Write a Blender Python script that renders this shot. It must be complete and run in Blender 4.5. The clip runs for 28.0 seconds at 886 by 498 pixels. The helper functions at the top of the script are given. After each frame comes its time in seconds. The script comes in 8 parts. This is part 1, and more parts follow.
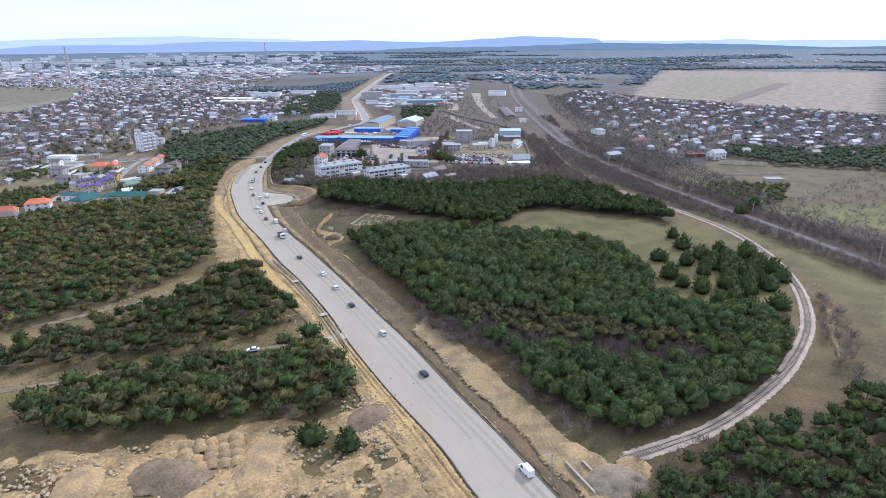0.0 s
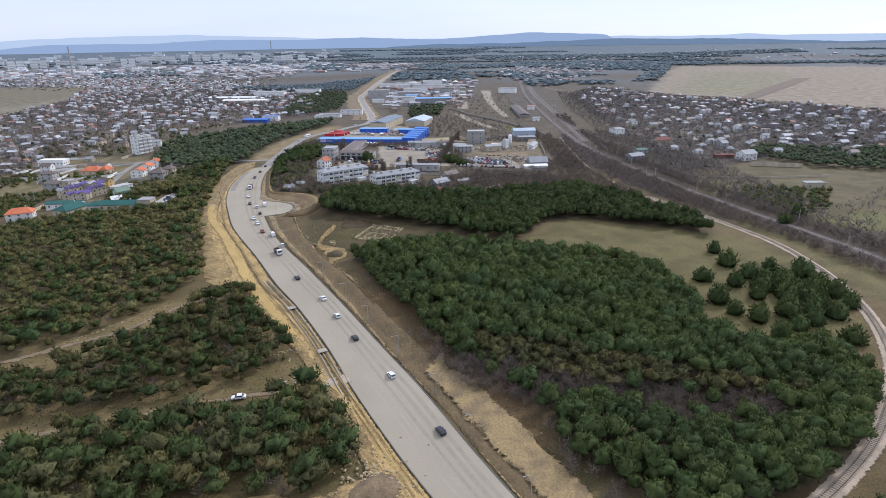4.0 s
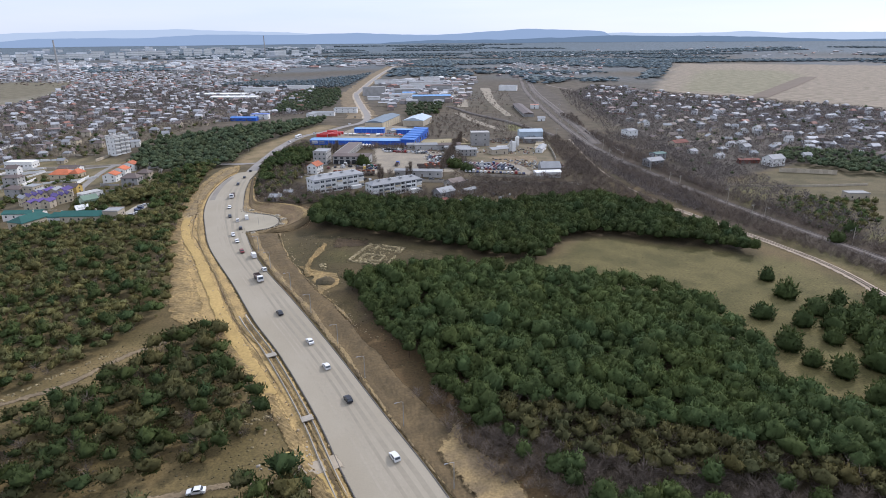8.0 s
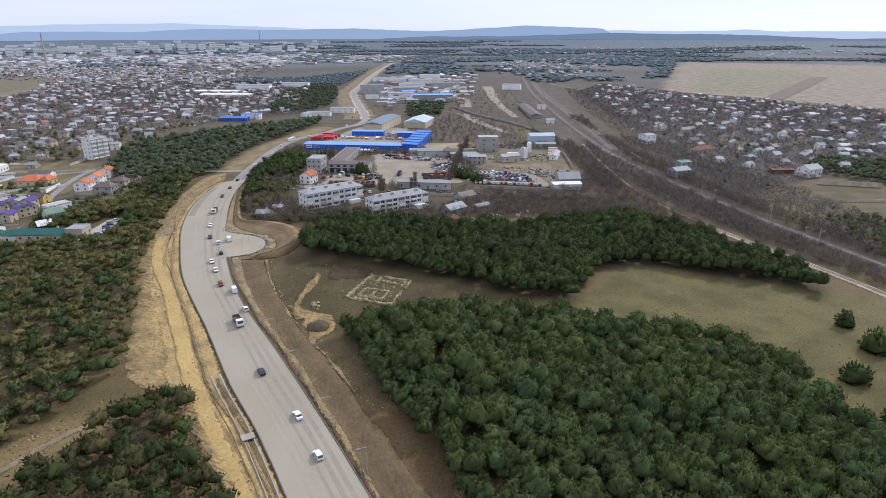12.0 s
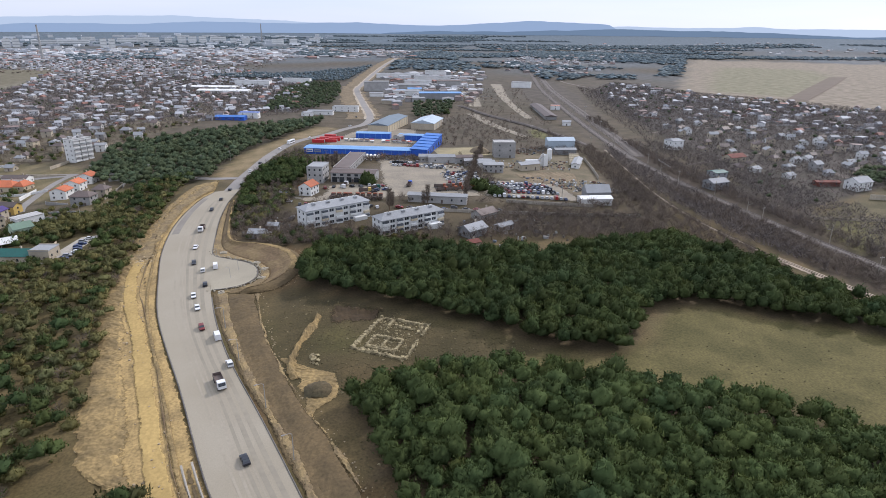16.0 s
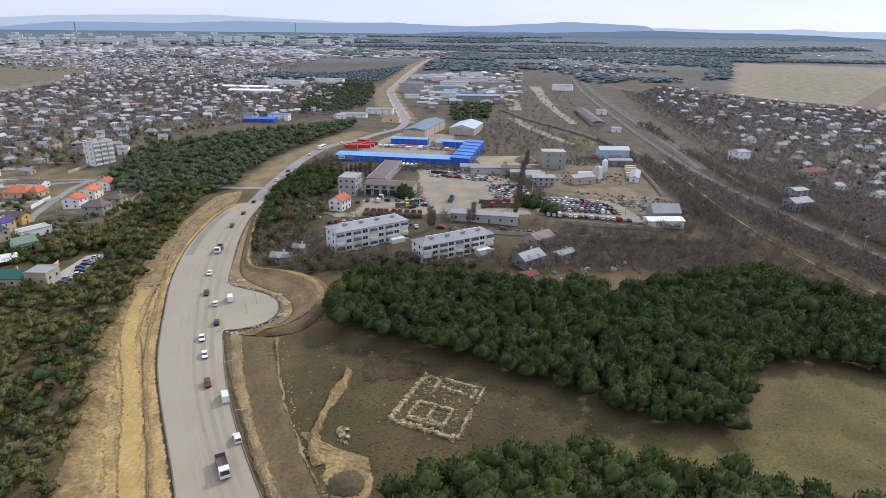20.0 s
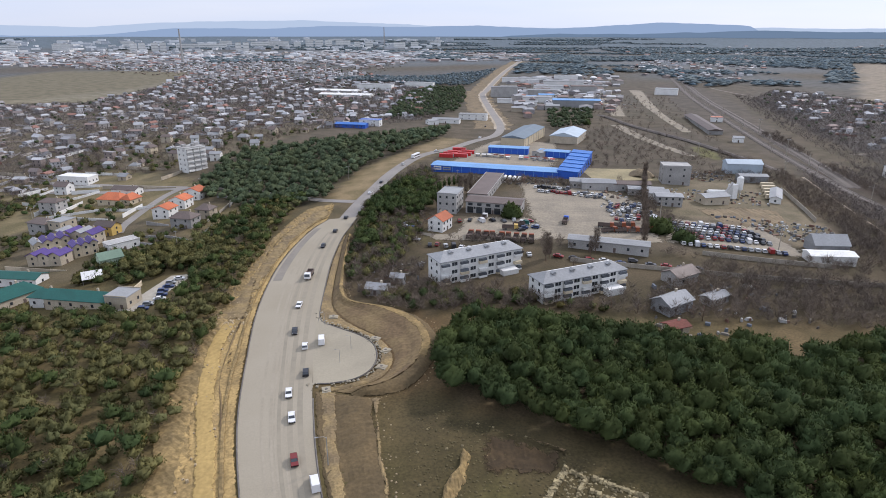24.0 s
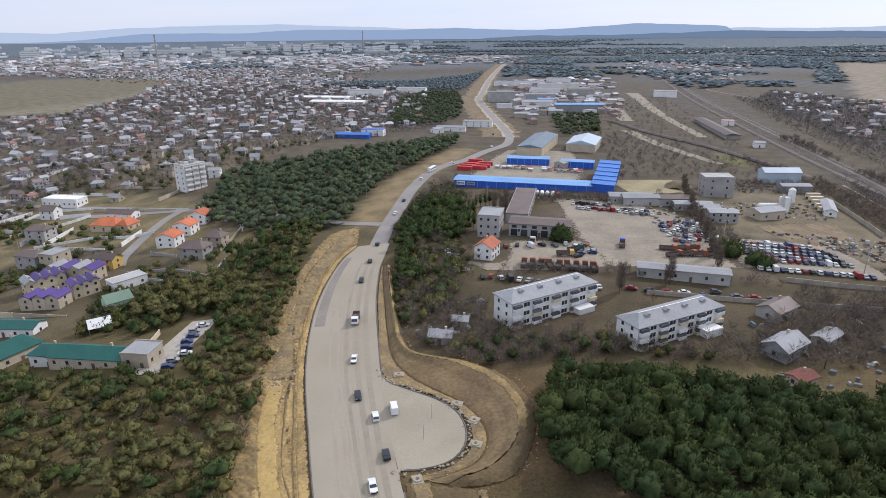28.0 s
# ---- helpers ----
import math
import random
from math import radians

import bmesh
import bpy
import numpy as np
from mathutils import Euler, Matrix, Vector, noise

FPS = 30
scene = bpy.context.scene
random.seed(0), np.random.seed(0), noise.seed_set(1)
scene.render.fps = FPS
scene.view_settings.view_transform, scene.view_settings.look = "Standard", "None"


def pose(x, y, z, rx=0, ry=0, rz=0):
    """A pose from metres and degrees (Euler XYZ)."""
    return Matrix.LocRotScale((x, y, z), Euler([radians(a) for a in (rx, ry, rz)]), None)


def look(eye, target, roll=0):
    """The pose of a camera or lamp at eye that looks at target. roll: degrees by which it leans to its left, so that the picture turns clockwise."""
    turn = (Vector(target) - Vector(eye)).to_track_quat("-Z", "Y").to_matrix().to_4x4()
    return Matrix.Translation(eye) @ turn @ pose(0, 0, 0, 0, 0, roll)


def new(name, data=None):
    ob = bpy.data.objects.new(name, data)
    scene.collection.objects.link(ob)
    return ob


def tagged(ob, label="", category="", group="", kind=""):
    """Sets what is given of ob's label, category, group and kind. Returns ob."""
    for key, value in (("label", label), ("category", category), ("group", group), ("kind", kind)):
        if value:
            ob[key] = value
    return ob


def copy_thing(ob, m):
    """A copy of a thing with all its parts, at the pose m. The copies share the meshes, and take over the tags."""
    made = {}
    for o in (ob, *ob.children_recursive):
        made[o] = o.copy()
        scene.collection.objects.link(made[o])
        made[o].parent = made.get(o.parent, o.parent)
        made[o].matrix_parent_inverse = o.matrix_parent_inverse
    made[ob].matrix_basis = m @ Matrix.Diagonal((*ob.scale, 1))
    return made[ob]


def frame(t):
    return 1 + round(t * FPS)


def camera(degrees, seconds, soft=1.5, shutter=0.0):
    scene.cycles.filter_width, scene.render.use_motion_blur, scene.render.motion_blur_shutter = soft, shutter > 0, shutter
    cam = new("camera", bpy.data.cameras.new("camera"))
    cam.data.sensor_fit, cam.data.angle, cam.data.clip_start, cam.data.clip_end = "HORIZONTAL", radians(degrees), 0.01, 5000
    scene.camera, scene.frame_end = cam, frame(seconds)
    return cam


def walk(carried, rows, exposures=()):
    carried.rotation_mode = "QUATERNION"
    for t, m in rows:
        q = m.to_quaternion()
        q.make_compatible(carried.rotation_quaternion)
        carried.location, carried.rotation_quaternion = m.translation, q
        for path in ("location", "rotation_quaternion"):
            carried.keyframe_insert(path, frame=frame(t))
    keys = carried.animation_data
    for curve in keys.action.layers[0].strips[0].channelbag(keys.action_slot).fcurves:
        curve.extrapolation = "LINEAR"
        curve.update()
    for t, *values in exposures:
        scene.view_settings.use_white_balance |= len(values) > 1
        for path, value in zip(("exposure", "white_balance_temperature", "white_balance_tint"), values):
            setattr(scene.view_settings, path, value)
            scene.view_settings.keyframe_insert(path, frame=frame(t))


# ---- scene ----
cam = camera(71.79, 28.0, soft=0.9)
PATH = [
    (0, (-5.20, -50.59, 102.82), (15.50, 41.89, 70.92), -0.39),
    (0.5, (-4.53, -47.50, 102.42), (15.99, 45.08, 70.66), -0.59),
    (1, (-3.90, -43.87, 102.10), (16.44, 48.75, 70.35), -0.61),
    (1.5, (-3.30, -39.77, 101.86), (16.61, 52.93, 70.06), -0.68),
    (2, (-2.73, -35.26, 101.68), (17.10, 57.43, 69.81), -0.68),
    (2.5, (-2.18, -30.39, 101.53), (17.59, 62.28, 69.57), -0.76),
    (3, (-1.65, -25.22, 101.41), (18.02, 67.40, 69.26), -0.70),
    (3.5, (-1.15, -19.82, 101.28), (18.34, 72.82, 69.05), -0.81),
    (5.5, (0.77, 3.06, 100.46), (20.37, 95.54, 67.87), -0.75),
    (6, (1.23, 8.91, 100.15), (21.02, 101.35, 67.55), -0.71),
    (6.5, (1.68, 14.78, 99.82), (21.60, 107.17, 67.14), -0.61),
    (7, (2.13, 20.69, 99.49), (22.15, 113.04, 66.78), -0.55),
    (7.5, (2.56, 26.61, 99.18), (22.72, 118.90, 66.37), -0.53),
    (8, (2.98, 32.54, 98.89), (23.32, 124.78, 66.07), -0.47),
    (8.5, (3.38, 38.48, 98.66), (23.38, 130.80, 65.85), -0.46),
    (9, (3.77, 44.42, 98.48), (23.79, 136.73, 65.65), -0.44),
    (9.5, (4.14, 50.36, 98.38), (24.33, 142.62, 65.50), -0.37),
    (10, (4.49, 56.29, 98.36), (24.89, 148.47, 65.41), -0.27),
    (10.5, (4.83, 62.20, 98.41), (25.43, 154.28, 65.30), -0.18),
    (11, (5.15, 68.09, 98.51), (25.88, 160.13, 65.36), -0.14),
    (11.5, (5.45, 73.95, 98.65), (26.28, 165.92, 65.38), -0.10),
    (12, (5.74, 79.77, 98.81), (26.69, 171.69, 65.47), -0.02),
    (12.5, (6.00, 85.56, 98.98), (27.05, 177.39, 65.46), -0.01),
    (14.5, (6.87, 108.18, 99.41), (27.76, 199.90, 65.49), 0.22),
    (15, (7.04, 113.69, 99.40), (28.11, 205.37, 65.48), 0.32),
    (15.5, (7.19, 119.16, 99.34), (28.29, 210.79, 65.31), 0.42),
    (16, (7.32, 124.60, 99.23), (28.11, 216.29, 65.17), 0.50),
    (16.5, (7.43, 130.02, 99.08), (27.32, 221.89, 64.95), 0.50),
    (17, (7.51, 135.44, 98.87), (27.17, 227.38, 64.82), 0.56),
    (17.5, (7.58, 140.86, 98.63), (27.22, 232.77, 64.48), 0.69),
    (18, (7.62, 146.29, 98.35), (26.02, 238.48, 64.25), 0.76),
    (18.5, (7.65, 151.76, 98.03), (24.74, 244.15, 63.81), 0.74),
    (19, (7.64, 157.26, 97.67), (24.31, 249.76, 63.52), 0.77),
    (19.5, (7.59, 162.79, 97.29), (23.95, 255.33, 63.11), 0.79),
    (20, (7.44, 168.33, 96.89), (23.73, 260.96, 62.90), 0.81),
    (20.5, (7.15, 173.85, 96.48), (22.79, 266.57, 62.44), 0.85),
    (21, (6.69, 179.33, 96.09), (19.21, 272.58, 62.20), 0.87),
    (21.5, (5.99, 184.75, 95.72), (16.31, 278.27, 61.85), 1.05),
    (22, (5.03, 190.08, 95.38), (11.62, 284.00, 61.68), 0.96),
    (22.5, (3.76, 195.30, 95.08), (9.51, 289.28, 61.39), 0.96),
    (24.5, (-5.10, 214.72, 94.54), (-2.63, 308.88, 60.95), -0.15),
    (25, (-8.21, 219.21, 94.59), (-7.04, 313.41, 61.05), -0.24),
    (25.5, (-11.60, 223.56, 94.71), (-11.22, 317.74, 61.08), -0.32),
    (26, (-15.22, 227.81, 94.89), (-15.46, 322.00, 61.30), -0.37),
    (26.5, (-19.02, 231.96, 95.14), (-18.08, 326.13, 61.53), -0.38),
    (27, (-22.97, 236.02, 95.45), (-21.98, 330.26, 62.02), -0.43),
    (27.5, (-27.00, 240.01, 95.83), (-25.23, 334.24, 62.40), -0.42),
    (28, (-31.09, 243.94, 96.26), (-23.87, 337.94, 62.94), -0.47),
]
walk(cam, [(t, look(eye, target, roll)) for t, eye, target, roll in PATH], [(0, 0.80, 5500, 19), (1.5, 0.54, 5650, 18), (3, 0.46, 5850, 17), (8, 0.46, 5950, 17), (15, 0.44, 6050, 17), (28, 0.37, 6150, 17)])

# ---- sky and sun ----
SUN_EL, SUN_AZ = radians(37), math.atan2(0.84, 0.54)
world = bpy.data.worlds.new("world")
scene.world = world
world.use_nodes = True
wn = world.node_tree.nodes
sky = wn.new("ShaderNodeTexSky")
sky.sky_type, sky.sun_disc = "NISHITA", False
sky.sun_elevation, sky.sun_rotation = SUN_EL, SUN_AZ
sky.altitude, sky.air_density, sky.dust_density, sky.ozone_density = 200, 1.0, 0.6, 1.5
wn["Background"].inputs[1].default_value = 0.172
# a thin veil of high cloud pales the blue, brighter overhead than at the rim
def world_node(kind, **values):
    n = wn.new(kind)
    for k, v in values.items():
        n.inputs[int(k[1:])].default_value = v
    return n


wl = world.node_tree.links
veil = wn.new("ShaderNodeHueSaturation")
veil.inputs["Saturation"].default_value = 0.42
wl.new(sky.outputs[0], veil.inputs["Color"])
way = wn.new("ShaderNodeTexCoord")
split = wn.new("ShaderNodeSeparateXYZ")
wl.new(way.outputs["Generated"], split.inputs[0])
height = world_node("ShaderNodeMapRange", _1=0.0, _2=1.0)
wl.new(split.outputs[2], height.inputs[0])
stretch = wn.new("ShaderNodeMapping")
stretch.inputs["Scale"].default_value = (1.6, 1.6, 14)
wl.new(way.outputs["Generated"], stretch.inputs[0])
wisps = wn.new("ShaderNodeTexNoise")
wisps.inputs["Scale"].default_value, wisps.inputs["Detail"].default_value = 1.5, 4
wl.new(stretch.outputs[0], wisps.inputs["Vector"])
thick = world_node("ShaderNodeMapRange", _1=0.35, _2=0.68, _3=0.0, _4=1.0)
wl.new(wisps.outputs["Fac"], thick.inputs[0])
thin = wn.new("ShaderNodeMix")
thin.data_type = "RGBA"
thin.inputs[6].default_value, thin.inputs[7].default_value = (2.72, 3.12, 3.72, 1), (3.1, 3.36, 3.74, 1)
wl.new(thick.outputs[0], thin.inputs[0])
dome = wn.new("ShaderNodeMix")
dome.data_type = "RGBA"
dome.inputs[7].default_value = (5.0, 5.4, 5.9, 1)
wl.new(height.outputs[0], dome.inputs[0])
wl.new(thin.outputs[2], dome.inputs[6])
cloud = wn.new("ShaderNodeMix")
cloud.data_type = "RGBA"
cloud.inputs[0].default_value = 0.88
wl.new(dome.outputs[2], cloud.inputs[7])
wl.new(veil.outputs[0], cloud.inputs[6])
wl.new(cloud.outputs[2], wn["Background"].inputs[0])
sun = new("sun", bpy.data.lights.new("sun", "SUN"))
sun.data.energy, sun.data.angle, sun.data.color = 1.95, radians(4), (1.0, 0.94, 0.84)
sun.matrix_world = look((0, 0, 0), (-math.sin(SUN_AZ) * math.cos(SUN_EL), -math.cos(SUN_AZ) * math.cos(SUN_EL), -math.sin(SUN_EL)))


# ---- materials ----
def material(name, colour, rough=0.8, vary=0.25, scale=1.0, second=None, bump=0.0, metal=0.0, own=0.0, island=0.0, fine=None, spec=0.3, attribute=""):
    """colour varied by coarse and fine noise in metres; second: another colour mixed in patches; own and island: how far
    objects and loose pieces differ from one another; attribute: a colour stored on the mesh, used in place of colour."""
    m = bpy.data.materials.new(name)
    m.use_nodes = True
    nt = m.node_tree
    N, L = nt.nodes, nt.links
    b = N["Principled BSDF"]
    b.inputs["Roughness"].default_value, b.inputs["Metallic"].default_value = rough, metal
    b.inputs["Specular IOR Level"].default_value = spec
    geo = N.new("ShaderNodeNewGeometry")
    coarse = N.new("ShaderNodeTexNoise")
    coarse.inputs["Scale"].default_value, coarse.inputs["Detail"].default_value = 0.35 / scale, 5
    grain = N.new("ShaderNodeTexNoise")
    grain.inputs["Scale"].default_value, grain.inputs["Detail"].default_value = fine or 4 / scale, 4
    for t in (coarse, grain):
        L.new(geo.outputs["Position"], t.inputs["Vector"])
    mix = N.new("ShaderNodeMix")
    mix.data_type = "RGBA"
    ramp = N.new("ShaderNodeMapRange")
    ramp.inputs[1].default_value, ramp.inputs[2].default_value = 0.4, 0.62
    L.new(coarse.outputs["Fac"], ramp.inputs[0])
    L.new(ramp.outputs[0], mix.inputs[0])
    mix.inputs[6].default_value = (*colour, 1)
    mix.inputs[7].default_value = (*(second or [c * (1 - vary) for c in colour]), 1)
    out = mix.outputs[2]
    if attribute:
        a = N.new("ShaderNodeVertexColor")
        a.layer_name = attribute
        shade = N.new("ShaderNodeMix")
        shade.data_type, shade.blend_type = "RGBA", "MULTIPLY"
        shade.inputs[0].default_value = 1
        L.new(a.outputs[0], shade.inputs[6])
        L.new(out, shade.inputs[7])
        out = shade.outputs[2]
    hsv = N.new("ShaderNodeHueSaturation")
    L.new(out, hsv.inputs["Color"])
    add = N.new("ShaderNodeMapRange")
    add.inputs[1].default_value, add.inputs[2].default_value = 0.25, 0.75
    add.inputs[3].default_value, add.inputs[4].default_value = 1 - vary, 1 + vary
    L.new(grain.outputs["Fac"], add.inputs[0])
    value = add.outputs[0]
    for amount, socket in ((own, "own"), (island, "island")):
        if amount:
            src = N.new("ShaderNodeObjectInfo").outputs["Random"] if socket == "own" else geo.outputs["Random Per Island"]
            r = N.new("ShaderNodeMapRange")
            r.inputs[3].default_value, r.inputs[4].default_value = 1 - amount, 1 + amount
            L.new(src, r.inputs[0])
            mul = N.new("ShaderNodeMath")
            mul.operation = "MULTIPLY"
            L.new(value, mul.inputs[0])
            L.new(r.outputs[0], mul.inputs[1])
            value = mul.outputs[0]
    L.new(value, hsv.inputs["Value"])
    L.new(hsv.outputs[0], b.inputs["Base Color"])
    if bump:
        bp = N.new("ShaderNodeBump")
        bp.inputs["Strength"].default_value, bp.inputs["Distance"].default_value = min(1, bump), bump * 0.3
        L.new(grain.outputs["Fac"], bp.inputs["Height"])
        L.new(bp.outputs[0], b.inputs["Normal"])
    return m


def leafy(m, share):
    """Lets part of the light through thin leaves and needles."""
    N, L = m.node_tree.nodes, m.node_tree.links
    b, out = N["Principled BSDF"], N["Material Output"]
    t, mix = N.new("ShaderNodeBsdfTranslucent"), N.new("ShaderNodeMixShader")
    mix.inputs[0].default_value = share
    L.new(b.inputs["Base Color"].links[0].from_socket, t.inputs["Color"])
    L.new(b.outputs[0], mix.inputs[1])
    L.new(t.outputs[0], mix.inputs[2])
    L.new(mix.outputs[0], out.inputs["Surface"])


def ragged_edge(m):
    """Lets the ground show through the worn outer edge of a layer of earth."""
    N, L = m.node_tree.nodes, m.node_tree.links
    out, b = N["Material Output"], N["Principled BSDF"]
    a = N.new("ShaderNodeAttribute")
    a.attribute_name = "edge"
    n = N.new("ShaderNodeTexNoise")
    n.inputs["Scale"].default_value, n.inputs["Detail"].default_value = 0.7, 6
    L.new(N.new("ShaderNodeNewGeometry").outputs["Position"], n.inputs["Vector"])
    add = N.new("ShaderNodeMath")
    add.operation = "MULTIPLY_ADD"
    add.inputs[1].default_value = 1.3
    L.new(n.outputs["Fac"], add.inputs[0])
    L.new(a.outputs["Fac"], add.inputs[2])
    r = N.new("ShaderNodeMapRange")
    r.inputs[1].default_value, r.inputs[2].default_value = 0.9, 1.15
    L.new(add.outputs[0], r.inputs[0])
    t, mix = N.new("ShaderNodeBsdfTransparent"), N.new("ShaderNodeMixShader")
    L.new(r.outputs[0], mix.inputs[0])
    L.new(t.outputs[0], mix.inputs[1])
    L.new(b.outputs[0], mix.inputs[2])
    L.new(mix.outputs[0], out.inputs["Surface"])


def palette(name, colours, rough=0.8, spread=0.12, by="island"):
    """A material whose loose pieces, or objects, each take one of several colours."""
    m = material(name, (1, 1, 1), rough, spread)
    N, L = m.node_tree.nodes, m.node_tree.links
    ramp = N.new("ShaderNodeValToRGB")
    ramp.color_ramp.interpolation = "CONSTANT"
    while len(ramp.color_ramp.elements) < len(colours):
        ramp.color_ramp.elements.new(1)
    for i, c in enumerate(colours):
        ramp.color_ramp.elements[i].position = i / len(colours)
        ramp.color_ramp.elements[i].color = (*c, 1)
    geo = next(n for n in N if n.bl_idname == "ShaderNodeNewGeometry")
    src = geo.outputs["Random Per Island"] if by == "island" else N.new("ShaderNodeObjectInfo").outputs["Random"]
    L.new(src, ramp.inputs[0])
    mix = next(n for n in N if n.bl_idname == "ShaderNodeMix")
    L.new(ramp.outputs[0], mix.inputs[6])
    dark = N.new("ShaderNodeHueSaturation")
    dark.inputs["Value"].default_value = 0.85
    L.new(ramp.outputs[0], dark.inputs["Color"])
    L.new(dark.outputs[0], mix.inputs[7])
    return m


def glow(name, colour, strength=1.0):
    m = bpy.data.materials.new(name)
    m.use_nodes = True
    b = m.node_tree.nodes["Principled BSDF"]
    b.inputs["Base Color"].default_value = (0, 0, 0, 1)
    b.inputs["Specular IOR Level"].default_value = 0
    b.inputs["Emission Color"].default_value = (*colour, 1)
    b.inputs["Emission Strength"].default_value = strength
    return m


